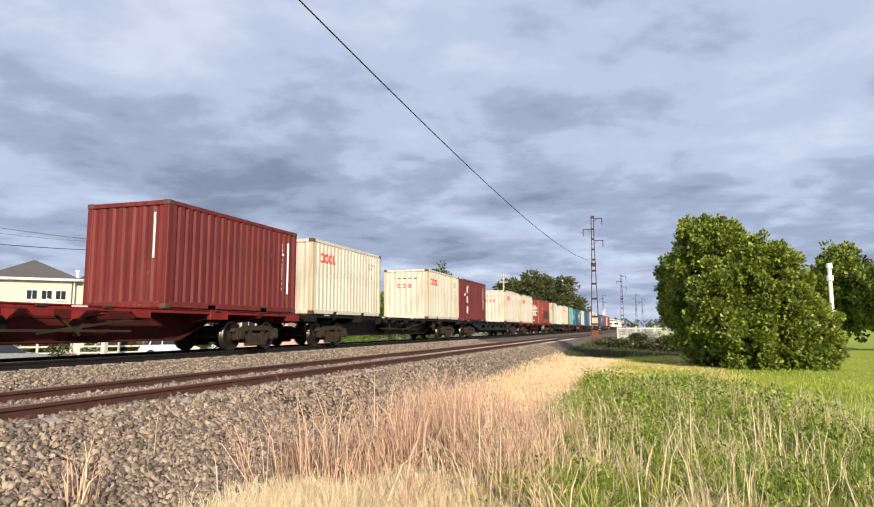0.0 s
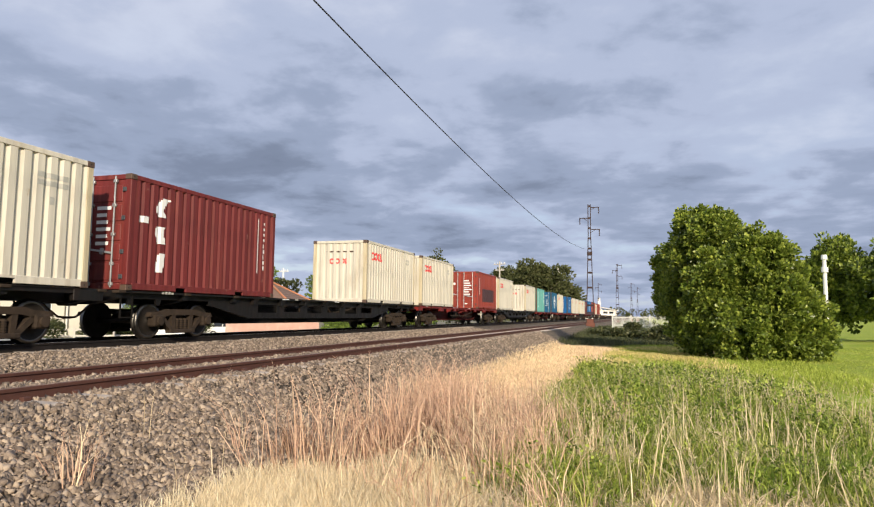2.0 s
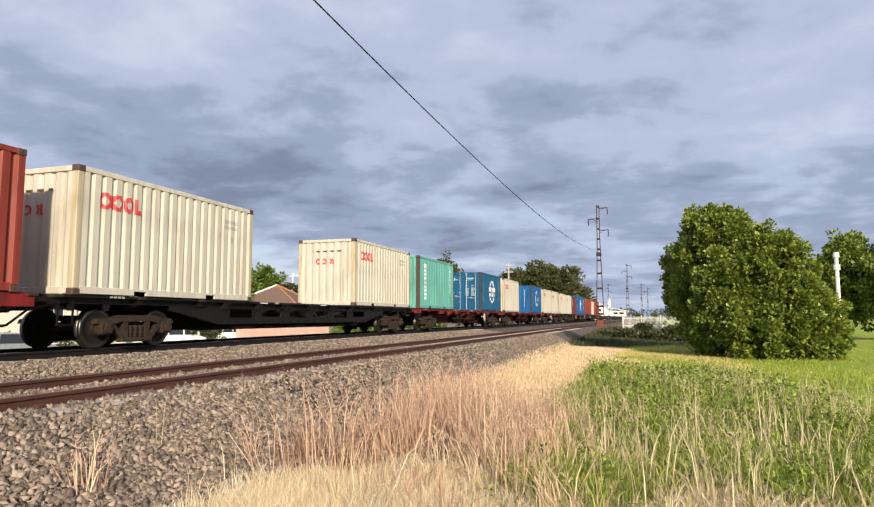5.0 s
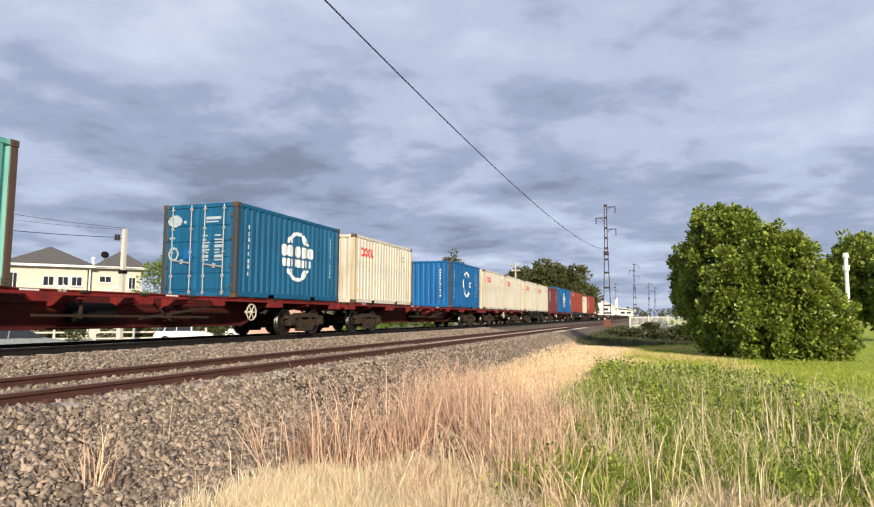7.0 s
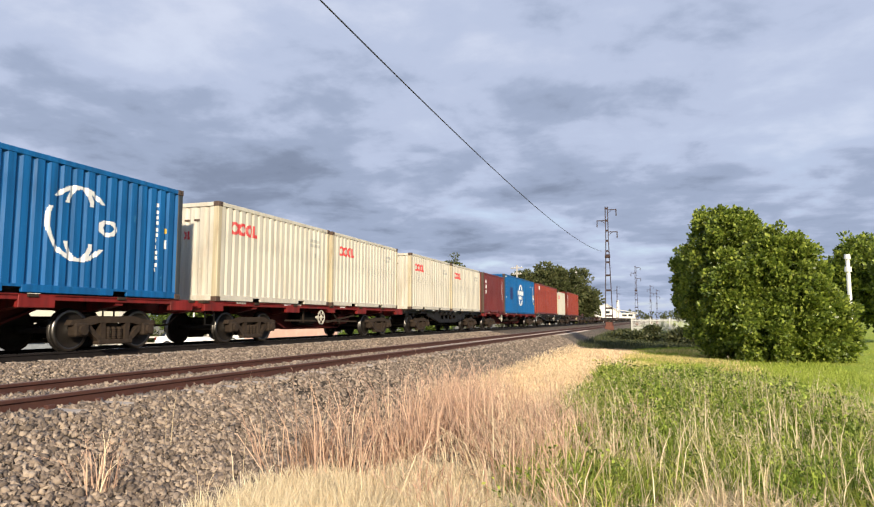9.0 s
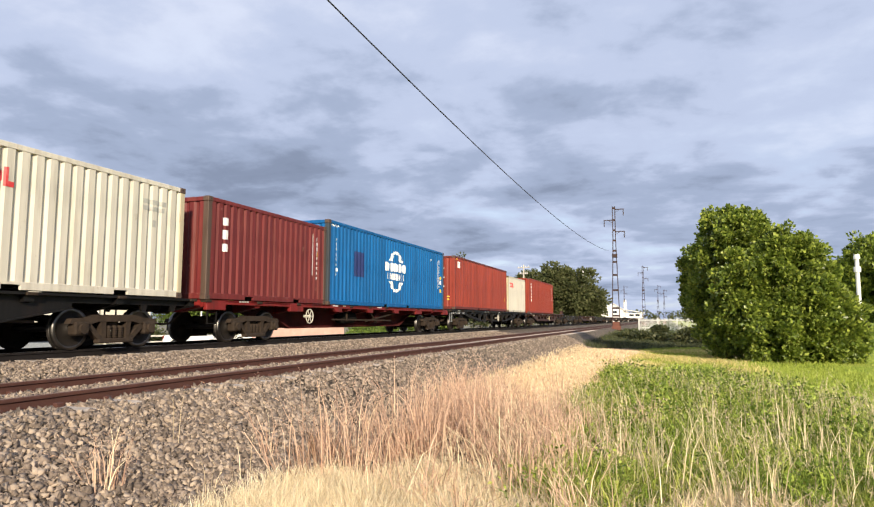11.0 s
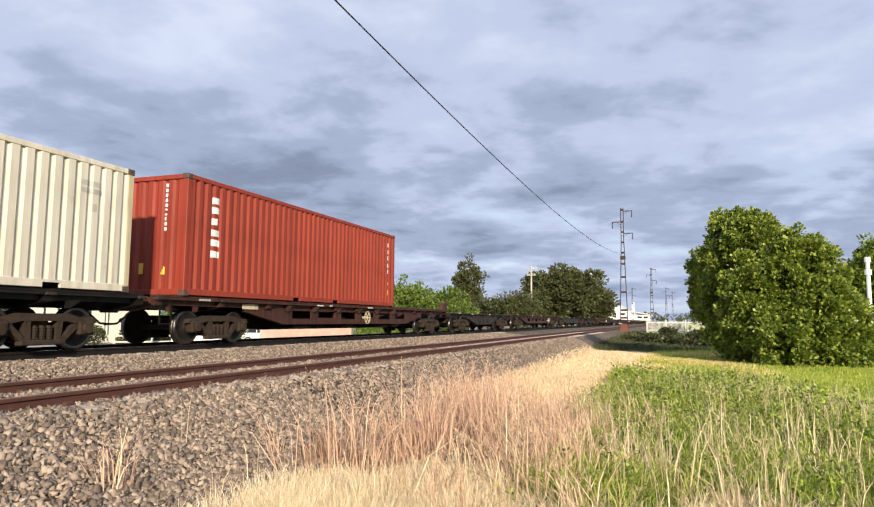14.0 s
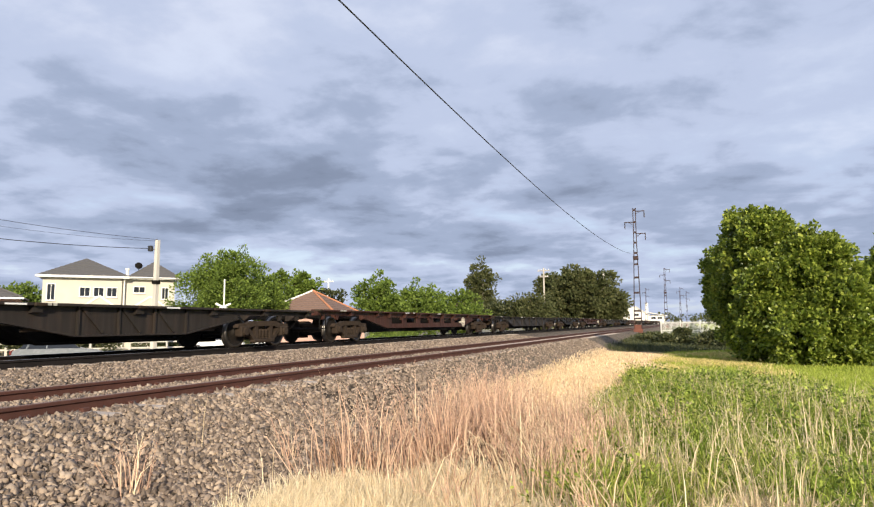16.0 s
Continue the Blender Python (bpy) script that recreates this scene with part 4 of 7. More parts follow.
def build_wagon(s, L, style, mat, label, ring=None, seed=0, ring_y=None, lift=LIFT):
    rnd = random.Random(seed)
    w = tagged(new("container_wagon"), label, "railway wagon", "wagons of the train")
    part("centre_sill", ("csillw", L, style == "truss"), lambda bm: slim_sill_bm(bm, L) if style == "truss" else centre_sill_bm(bm, L), (W_RED_GRIME_SHADE if mat is W_RED else mat) if style == "skeletal" else BLACKBOX, w)
    for sx in (-1, 1):
        out = 1.13 if style == "skeletal" else 1.0
        at = pose(out, 0, 0) if sx > 0 else pose(-out, L, 0, 0, 0, 180)
        if style == "skeletal":
            part("side_sill", ("ssill", L), lambda bm: skeleton_sill_bm(bm, L), mat, w, at=at)
        else:
            part("side_sill", ("girder", L, style), lambda bm: truss_bm(bm, L) if style == "truss" else girder_bm(bm, L, style == "girder"), mat, w, at=at)
    ys = [0.12, 2.32, 4.4, L / 2 - 1.6, L / 2, L / 2 + 1.6, L - 4.4, L - 2.32, L - 0.12] if L > 16 else [0.12, 2.32, 4.4, L / 2, L - 4.4, L - 2.32, L - 0.12]
    for y in ys:
        part("cross_beam", "xbeam", lambda bm: slab(bm, [(-1.12, 0.97), (1.12, 0.97), (1.12, 0.84), (0.4, 0.70), (-0.4, 0.70), (-1.12, 0.84)], "y", -0.10, 0.10), mat, w, at=pose(0, y, 0))
        for sx in (-1, 1):
            part("twist_lock", "tlock", lambda bm: (box(bm, -0.09, 0.09, -0.11, 0.11, 0.95, 1.012, 0.01), box(bm, -0.04, 0.04, -0.05, 0.05, 1.0, 1.016)), BOGIE, w, at=pose(sx * 1.12, y, 0))
    # the deck's thin outer strips, on which containers rest
    for sx in (-1, 1):
        part("deck_strip", ("dstrip", L), lambda bm: box(bm, -0.20, 0.07, 0.02, L - 0.02, 0.965, 1.014), mat, w, at=pose(sx * 1.10, 0, 0))
    if mat is W_BROWN and ring_y or style == "truss":
        for sx in (-1, 1):
            part("deck_bearer", ("dbear", L), lambda bm: box(bm, -0.16, 0.06, 0.05, L - 0.05, 1.016, 1.070, 0.006), mat, w, "low bearer that raises the load", at=pose(sx * 1.10, 0, 0))
    for y, turn in ((0.0, 0), (L, 180)):
        part("coupler", "coupler", coupler_bm, BOGIE, w, "rusty steel coupler and brake hose", at=pose(0, y, 0, 0, 0, turn))
        part("end_step", "estep", lambda bm: (bar(bm, (1.1, 0.2, 0.9), (1.1, 0.2, 0.42), 0.03, 0.03), bar(bm, (1.1, 0.55, 0.9), (1.1, 0.55, 0.42), 0.03, 0.03), bar(bm, (1.1, 0.18, 0.42), (1.1, 0.57, 0.42), 0.05, 0.03)), P_ROD if style == "truss" else BLACKBOX, w, at=pose(0, y, 0, 0, 0, turn))
    for y in (2.32, L - 2.32):
        build_bogie(w, y, lift)
    # brake gear under the middle
    m = L / 2
    part("brake_cylinder", "bcyl", lambda bm: (rod(bm, (0, -0.35, 0), (0, 0.35, 0), 0.19, sides=14), rod(bm, (0, 0.35, 0), (0, 0.8, 0), 0.04, sides=8), box(bm, -0.1, 0.1, -0.1, 0.1, 0.1, 0.3)), W_RED_GRIME_SHADE if mat is W_RED else BLACKBOX, w, at=pose(0.62, m + 1.7, 0.56))
    part("air_reservoir", "ares", lambda bm: (rod(bm, (0, -0.5, 0), (0, 0.5, 0), 0.21, sides=14), rod(bm, (0, -0.58, 0), (0, -0.5, 0), 0.1, 0.21, 14), rod(bm, (0, 0.5, 0), (0, 0.58, 0), 0.21, 0.1, 14)), BLACKBOX, w, at=pose(0.55, m - 0.8, 0.58))
    part("brake_rod", ("brod", L), lambda bm: (bar(bm, (0.9, m + 0.2, 0.45), (0.9, m + 3.2, 0.80), 0.05, 0.05), bar(bm, (0.9, m - 2.5, 0.52), (0.9, m + 2.6, 0.48), 0.035, 0.05), bar(bm, (0.9, m + 0.6, 0.80), (0.9, m + 1.2, 0.40), 0.05, 0.04), bar(bm, (0.9, m - 1.4, 0.85), (0.9, m - 1.4, 0.45), 0.05, 0.05)), BOGIE, w)
    if ring is not None:
        part("brake_wheel", "bwheel", brake_wheel_bm, ring, w, "spoked hand brake wheel", at=pose(1.22, ring_y or L - 5.6, 0.62))
    x = 1.192
    for y0, n in ((1.4, 4), (m - 2.2, 2)):
        for i in range(n):
            part("number_bar", "nbar", lambda bm: box(bm, 0, 0.003, 0, 0.08, 0, 0.05), P_DARK_MARK, w, "pale lettering as plain bars", at=pose(x - 0.022, y0 + 0.11 * i, 0.966))
    if mat is W_BROWN and ring_y:
        part("sign_plate", "splate", lambda bm: box(bm, 0, 0.006, -0.36, 0.36, 0.80, 0.94, 0.002), P_CREAM_POST, w, "rust-stained white sign plate", at=pose(1.052, 3.6, 0))
        part("end_bracket", "ebrk", lambda bm: (slab(bm, [(L - 0.75, 1.01), (L - 0.15, 1.01), (L - 0.15, 1.36), (L - 0.42, 1.42), (L - 0.58, 1.36)], "x", 0.92, 1.14), box(bm, 0.90, 1.16, L - 0.17, L - 0.12, 1.0, 1.42, 0.01)), W_BROWN, w, "rusty upright end bracket")
    if style == "truss":
        for i, wd in enumerate((0.16, 0.16, 0.10, 0.30, 0.26, 0.12, 0.14)):
            part("number_bar", ("nbig", wd), lambda bm: box(bm, 0, 0.004, 0, wd, 0, 0.10), P_WHITE_MARK, w, "white lettering as plain bars", at=pose(1.052, 0.9 + 0.33 * i, 0.835))
    for y0 in (m - 3.0, m + 0.7):
        part("reflective_strip", "rstrip", lambda bm: box(bm, 0, 0.004, 0, 0.4, 0, 0.03), P_WHITE_MARK, w, "white reflective strip", at=pose(x - 0.022, y0, 0.968))
    MOVERS.append((w, s, TRAIN_X, RAIL_TOP + lift))
    return w


def build_wagons():
    red, dark, brown, grey = "red skeletal container wagon with grimy bogies", "sooty dark skeletal container wagon", "brown girder-sided container wagon with windowed sides", "empty dark grey container wagon with deep plated sides"
    joints = [-0.4, 19.4, 39.15, 59.25, 78.95, 99.25, 118.8, 138.6, 152.45, 166.2, 185.7, 206.0, 226.25, 240.05]
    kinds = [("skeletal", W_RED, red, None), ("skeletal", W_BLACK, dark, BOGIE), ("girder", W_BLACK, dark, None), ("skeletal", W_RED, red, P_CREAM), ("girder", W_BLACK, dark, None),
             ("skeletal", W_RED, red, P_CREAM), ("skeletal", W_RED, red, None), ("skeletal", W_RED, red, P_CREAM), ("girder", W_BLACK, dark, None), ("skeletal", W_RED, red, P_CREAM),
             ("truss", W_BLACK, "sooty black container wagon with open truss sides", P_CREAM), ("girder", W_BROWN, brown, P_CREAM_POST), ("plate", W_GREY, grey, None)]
    for i, (st, m, lab, ring) in enumerate(kinds):
        build_wagon(joints[i] + 0.15, joints[i + 1] - joints[i] - 0.3, st, m, lab, ring, i, {7: 6.0, 9: 5.0, 10: 10.35, 11: 10.55}.get(i), 0.0 if st == "plate" else LIFT)
    s = joints[-1]
    i = 0
    while s < 480:
        L = (19.8, 13.6)[i % 5 == 2]
        st, m, lab = [("girder", W_BROWN, "empty brown container wagon with windowed side girders"), ("plate", W_GREY, grey), ("girder", W_BLACK, "empty sooty black container wagon")][i % 3]
        build_wagon(s + 0.15, L - 0.3, st, m, lab, P_CREAM if i % 3 == 0 else None, 40 + i, lift=0.0 if st == "plate" else 0.05)
        s += L
        i += 1


build_wagons()

# ---- trees ----
LEAF_GLOSSY = material("glossy_fig_leaf", (0.15, 0.215, 0.030), rough=0.42, vary=0.35, scale=0.8, island=0.4, other=(0.30, 0.34, 0.058), translucent=0.32, spec=0.5)
LEAF_FRESH = material("fresh_green_leaf", (0.12, 0.18, 0.032), rough=0.6, vary=0.3, scale=0.8, island=0.25, other=(0.20, 0.27, 0.05), translucent=0.35, spec=0.25)
LEAF_GUM = material("grey_green_gum_leaf", (0.098, 0.115, 0.043), rough=0.7, vary=0.25, scale=0.5, island=0.2, other=(0.135, 0.135, 0.058), translucent=0.35, spec=0.2)
LEAF_DARK = material("dark_shrub_leaf", (0.045, 0.062, 0.018), rough=0.6, vary=0.3, scale=0.8, island=0.45, other=(0.10, 0.10, 0.04), translucent=0.2)
BARK = material("grey_brown_bark", (0.17, 0.13, 0.10), rough=0.9, vary=0.3, scale=4, stretch=(1, 1, 0.3), bump=0.02, bump_scale=12)
BARK_PALE = material("pale_gum_bark", (0.42, 0.37, 0.30), rough=0.85, vary=0.25, scale=3, stretch=(1, 1, 0.3), bump=0.01, bump_scale=12)


def spot(az, dist, z=0.62):
    return Vector((dist * math.sin(radians(az)), dist * math.cos(radians(az)), z))


def leaf_crown(lobes, count, size, rng, fold=0.25, clump=9, puff=0.3, wide=0.33):
    """Leaves in sprays on uneven lobes (x, y, z, rx, ry, rz): arrays of verts and faces. A leaf is a folded pointed blade of four faces' edges."""
    lobes = np.array(lobes, float)
    area = lobes[:, 3] * lobes[:, 5]
    which = rng.choice(len(lobes), size=count // clump, p=area / area.sum())
    d = rng.normal(size=(len(which), 3))
    d /= np.linalg.norm(d, axis=1)[:, None]
    lob = lobes[which]
    # bumpy radius
    bump = 0.93 + 0.15 * np.sin(d[:, 0] * 7 + which) + 0.27 * np.sin(d[:, 1] * 8 + 2 * which) * np.cos(d[:, 2] * 7 + which)
    depth = 1 - np.abs(rng.normal(0, 0.10, len(which)))
    centre = lob[:, :3] + d * lob[:, 3:] * (bump * depth)[:, None]
    n = len(which) * clump
    # leaves sit on small puffs and point outwards from them
    u = rng.normal(size=(n, 3))
    u /= np.linalg.norm(u, axis=1)[:, None]
    grow = np.repeat(rng.uniform(0.6, 1.25, len(which)), clump)[:, None]
    base = np.repeat(centre, clump, 0) + u * grow * puff * rng.random((n, 1)) ** 0.4 * [1, 1, 0.75]
    out = u + np.repeat(d, clump, 0) * 0.6 + [0, 0, 0.25] + rng.normal(0, 0.35, (n, 3))
    out /= np.linalg.norm(out, axis=1)[:, None]
    side = np.cross(out, rng.normal(size=(n, 3)))
    side /= np.linalg.norm(side, axis=1)[:, None] + 1e-9
    nor = np.cross(out, side)
    ln = size * rng.uniform(0.6, 1.25, n)[:, None]
    wd = ln * wide
    droop = nor * ln * fold * 0.5
    v = np.stack([base, base + out * ln * 0.55 + side * wd - droop, base + out * ln, base + out * ln * 0.55 - side * wd - droop], 1).reshape(-1, 3)
    i = np.arange(n)[:, None] * 4
    f = np.concatenate([i + [0, 1, 2], i + [0, 2, 3]], 0)
    return v, f


def limbs_bm(bm, base, lobes, girth, rnd):
    base = Vector(base)
    top = Vector((sum(l[0] for l in lobes) / len(lobes), sum(l[1] for l in lobes) / len(lobes), sum(l[2] for l in lobes) / len(lobes)))
    fork = base.lerp(top, 0.42)
    mid = base.lerp(fork, 0.5) + Vector((rnd.uniform(-1, 1), rnd.uniform(-1, 1), 0)) * girth
    rod(bm, base - Vector((0, 0, 0.15)), mid, girth * 1.25, girth, 9)
    rod(bm, mid, fork, girth, girth * 0.8, 9)
    for l in lobes:
        end = Vector(l[:3])
        knee = fork.lerp(end, 0.5) + Vector((rnd.uniform(-.1, .1), rnd.uniform(-.1, .1), 0.12)) * (end - fork).length
        rod(bm, fork, knee, girth * 0.6, girth * 0.4, 7)
        rod(bm, knee, end, girth * 0.4, girth * 0.15, 7)
        for _ in range(3):
            tip = end + Vector((rnd.uniform(-.8, .8) * l[3], rnd.uniform(-.8, .8) * l[4], rnd.uniform(-.2, .8) * l[5]))
            rod(bm, knee.lerp(end, rnd.uniform(0.3, 1)), tip, girth * 0.2, girth * 0.05, 5)


def build_tree(name, label, base, lobes, count, leaf, size, girth, bark, seed, clump=9, category="tree", puff=0.3, wide=0.33):
    """lobes are given from the tree's foot."""
    rng, rnd = np.random.default_rng(seed), random.Random(seed)
    t = tagged(new(name), label, category)
    t.location = base
    bm = bmesh.new()
    limbs_bm(bm, (0, 0, 0), lobes, girth, rnd)
    me = bpy.data.meshes.new("trunk")
    bm.to_mesh(me)
    bm.free()
    me.materials.append(bark)
    tr = new("trunk", me)
    tr.parent = t
    v, f = leaf_crown(lobes, count, size, rng, clump=clump, puff=puff, wide=wide)
    cr = new("crown", soup("crown", v, f, leaf))
    cr.parent = t
    return t


def lobed(width, height, foot, n, seed, depth=None):
    """A loose heap of lobes that fills a crown of that width between foot and height."""
    rnd = random.Random(seed)
    depth = depth or width * 0.8
    out = []
    h = height - foot
    for i in range(n):
        u = (i + 0.5) / n
        r = rnd.uniform(0.24, 0.36) * min(width, h * 1.3)
        z = foot + r * 0.9 + (h - 1.9 * r) * rnd.random() ** 0.8
        k = 1 - 0.55 * ((z - foot) / h)
        out.append(((u - 0.5) * (width - 1.4 * r) * (0.8 + 0.2 * k), rnd.uniform(-0.5, 0.5) * (depth - 2 * r) * k, z, r, r, r * rnd.uniform(0.75, 0.95)))
    out.append((0, 0, height - 0.3 * h, 0.26 * width, 0.26 * depth, 0.29 * h))
    return out


def build_trees():
    foot = Vector((3.9, 31.0, 0.0))
    lobes = []
    for az, el, r in ((4.5, 7.45, 0.95), (6.0, 7.15, 1.0), (5.2, 5.2, 1.45), (2.6, 4.4, 0.72), (3.0, 3.2, 1.0), (3.6, 1.9, 1.15), (2.5, 1.5, 0.70), (9.1, 6.0, 0.8), (10.3, 5.5, 0.72), (9.2, 3.6, 1.35), (6.3, 2.6, 1.5), (6.0, 0.6, 1.75), (10.5, 1.2, 1.45), (12.0, 0.2, 1.0), (12.7, -1.5, 0.8), (4.3, -0.5, 1.1), (5.3, -1.2, 1.2), (7.4, -1.3, 1.5), (10.1, -1.6, 1.4), (11.6, -1.9, 1.0), (8.0, 4.6, 1.0), (11.2, 3.4, 0.75)):
        d = 30.0 + max(0.0, 7.0 - az) * 1.2
        r *= d / 31
        p = Vector((d * math.tan(radians(az)), d + (0.6 if el > 3 else 0.0), 1.7 + d * math.tan(radians(el)))) - foot
        p.z = max(p.z, r * 0.62 + 0.1)
        lobes.append((*p, r * 0.90, r, r * 0.88))
    build_tree("broadleaf_tree", "dense broad-leaved green tree with leaves down to the lawn", foot, lobes, 170000, LEAF_GLOSSY, 0.155, 0.20, BARK, 5, 60, puff=0.31, wide=0.42)
    for k, (az, d, w, h, f, n, cnt, leaf, size, bark, name, lab) in enumerate([
            (14.0, 62, 7.0, 8.3, 0.5, 10, 18000, LEAF_GLOSSY, 0.34, BARK, "broadleaf_tree", "dark green leafy tree behind the white post"),
            (18.0, 60, 6.0, 8.2, 0.6, 8, 12000, LEAF_GLOSSY, 0.34, BARK, "broadleaf_tree", "dark green leafy tree at the lawn's edge"),
            (20.5, 57, 7.0, 7.2, 0.6, 7, 7000, LEAF_GLOSSY, 0.34, BARK, "broadleaf_tree", "dark green leafy tree at the lawn's edge"),
            (-38.9, 60, 8.2, 7.6, 0.4, 12, 34000, LEAF_FRESH, 0.22, BARK, "street_tree", "bright green rounded street tree beside the houses"),
            (-35.6, 63, 4.8, 5.6, 0.4, 7, 14000, LEAF_FRESH, 0.22, BARK, "street_tree", "low bright green street tree"),
            (-32.6, 84, 4.4, 7.8, 1.2, 6, 5000, LEAF_FRESH, 0.36, BARK, "street_tree", "slim green tree behind the gabled house"),
            (-34.2, 80, 4.4, 7.2, 1.2, 6, 4000, LEAF_FRESH, 0.36, BARK, "street_tree", "slim green tree behind the gabled house"),
            (-30.3, 88, 4.0, 5.6, 0.6, 5, 3500, LEAF_DARK, 0.36, BARK, "street_tree", "low dark green tree among the roofs"),
            (-26.0, 75, 6.4, 6.5, 0.3, 8, 9000, LEAF_FRESH, 0.32, BARK, "street_tree", "broad green tree with a ragged top"),
            (-22.7, 77, 8.0, 5.7, 0.3, 8, 9000, LEAF_FRESH, 0.32, BARK, "street_tree", "broad green hedge-like tree"),
            (-19.2, 79, 7.0, 5.2, 0.3, 8, 8000, LEAF_FRESH, 0.32, BARK, "street_tree", "broad green hedge-like tree"),
            (-17.2, 130, 7.6, 13.4, 1.5, 9, 9000, LEAF_GUM, 0.5, BARK_PALE, "gum_tree", "grey-green gum tree with a rounded crown"),
            (-15.4, 120, 9.0, 5.4, 0.5, 7, 6000, LEAF_DARK, 0.45, BARK, "street_tree", "low olive green tree"),
            (-12.9, 118, 9.0, 6.4, 0.5, 7, 6000, LEAF_GUM, 0.45, BARK, "street_tree", "low olive brown tree"),
            (-9.0, 140, 15.5, 12.9, 1.0, 16, 30000, LEAF_GUM, 0.6, BARK_PALE, "gum_tree", "tall spreading gum tree with pale limbs"),
            (-11.4, 142, 5.0, 11.6, 6.8, 5, 3500, LEAF_GUM, 0.5, BARK_PALE, "gum_tree", "thin gum tree with an open crown"),
            (-6.7, 150, 10.0, 10.4, 0.8, 12, 20000, LEAF_GUM, 0.6, BARK_PALE, "gum_tree", "dark gum tree beside the white building"),
            (-53.4, 90, 7.0, 6.0, 0.6, 7, 5000, LEAF_FRESH, 0.35, BARK, "street_tree", "green tree behind the houses")]):
        z = 0.0 if az > 0 else -0.52
        h += 0.0 if az > 0 else 1.14
        build_tree(name, lab, spot(az, d, z), lobed(w, h, f, n, 100 + k), cnt, leaf, size, 0.10 + 0.014 * h, bark, 200 + k, 36, puff=0.9 if d > 100 else 0.55)
    # shrubs by the mast and under the fence, on both sides of the view's far end
    for k, (x, y, w, h) in enumerate([(-3.4, 66, 2.0, 0.5), (-0.6, 70, 1.6, 1.1), (2.2, 72, 2.4, 0.7), (-3.2, 55, 1.8, 0.5), (-1.8, 51, 2.0, 0.9), (-0.1, 49, 1.8, 0.6), (1.2, 47, 2.0, 1.0), (2.3, 44, 1.8, 0.7), (5.5, 74, 5, 2.4), (4.6, 84, 6, 4.2), (9.5, 90, 8, 5.2), (-24, 52, 5, 1.3), (-30, 66, 6, 1.6), (-45.5, 33.5, 6, 1.5), (-42.0, 37.5, 6, 1.7), (-38.5, 41.5, 5.5, 1.4), (-35.5, 45.5, 6, 1.6), (-49, 29, 6, 1.6)]):
        build_tree("shrub", "low dark scrubby bush", (x, y, float(ground_height(np.array(x), np.array(y))) - 0.05), lobed(w, h, 0.0, 6, 300 + k), 1500 if k < 8 else 3500, LEAF_DARK if k not in (8, 11, 12) else LEAF_FRESH, 0.20, 0.04, BARK, 400 + k, 12, "bush", puff=0.30)
    # far tree line that closes the view
    rng = np.random.default_rng(9)
    lobes = [(x, y, h * 0.4, rng.uniform(9, 16), rng.uniform(4, 7), h) for x, y, h in [(rng.uniform(-700, 500), rng.uniform(520, 640), rng.uniform(3.5, 8)) for _ in range(150)]]
    v, f = leaf_crown(lobes, 42000, 1.6, rng, clump=20, puff=2.5)
    tagged(new("far_woods", soup("far_woods", v, f, LEAF_GUM)), "hazy olive green line of distant trees", "trees", kind="stuff")


build_trees()

# ---- poles, masts and wires ----
STEEL_RUST = material("rusty_mast_steel", (0.050, 0.034, 0.032), rough=0.75, spec=0.2, vary=0.3, scale=2, stain=(0.07, 0.03, 0.02), stain_amount=0.6, stain_scale=2)
PRIMER = material("orange_primer", (0.15, 0.05, 0.03), rough=0.7, vary=0.25, scale=3)
CERAMIC = material("brown_insulator", (0.08, 0.05, 0.045), rough=0.3, vary=0.2, scale=8)
WIRE = material("wire_black", (0.02, 0.02, 0.022), rough=0.6, vary=0.1, scale=4)
POLE_CONC = material("pale_concrete_pole", (0.55, 0.52, 0.46), rough=0.85, vary=0.15, scale=2, stretch=(1, 1, 0.2))
WHITE_POLE = material("white_painted_pole", (0.78, 0.78, 0.75), rough=0.5, vary=0.1, scale=3, stain=(0.35, 0.33, 0.28), stain_amount=0.25, stain_scale=3)
TIMBER_POLE = material("weathered_timber_pole", (0.50, 0.46, 0.40), rough=0.9, vary=0.2, scale=2, stretch=(1, 1, 0.15))


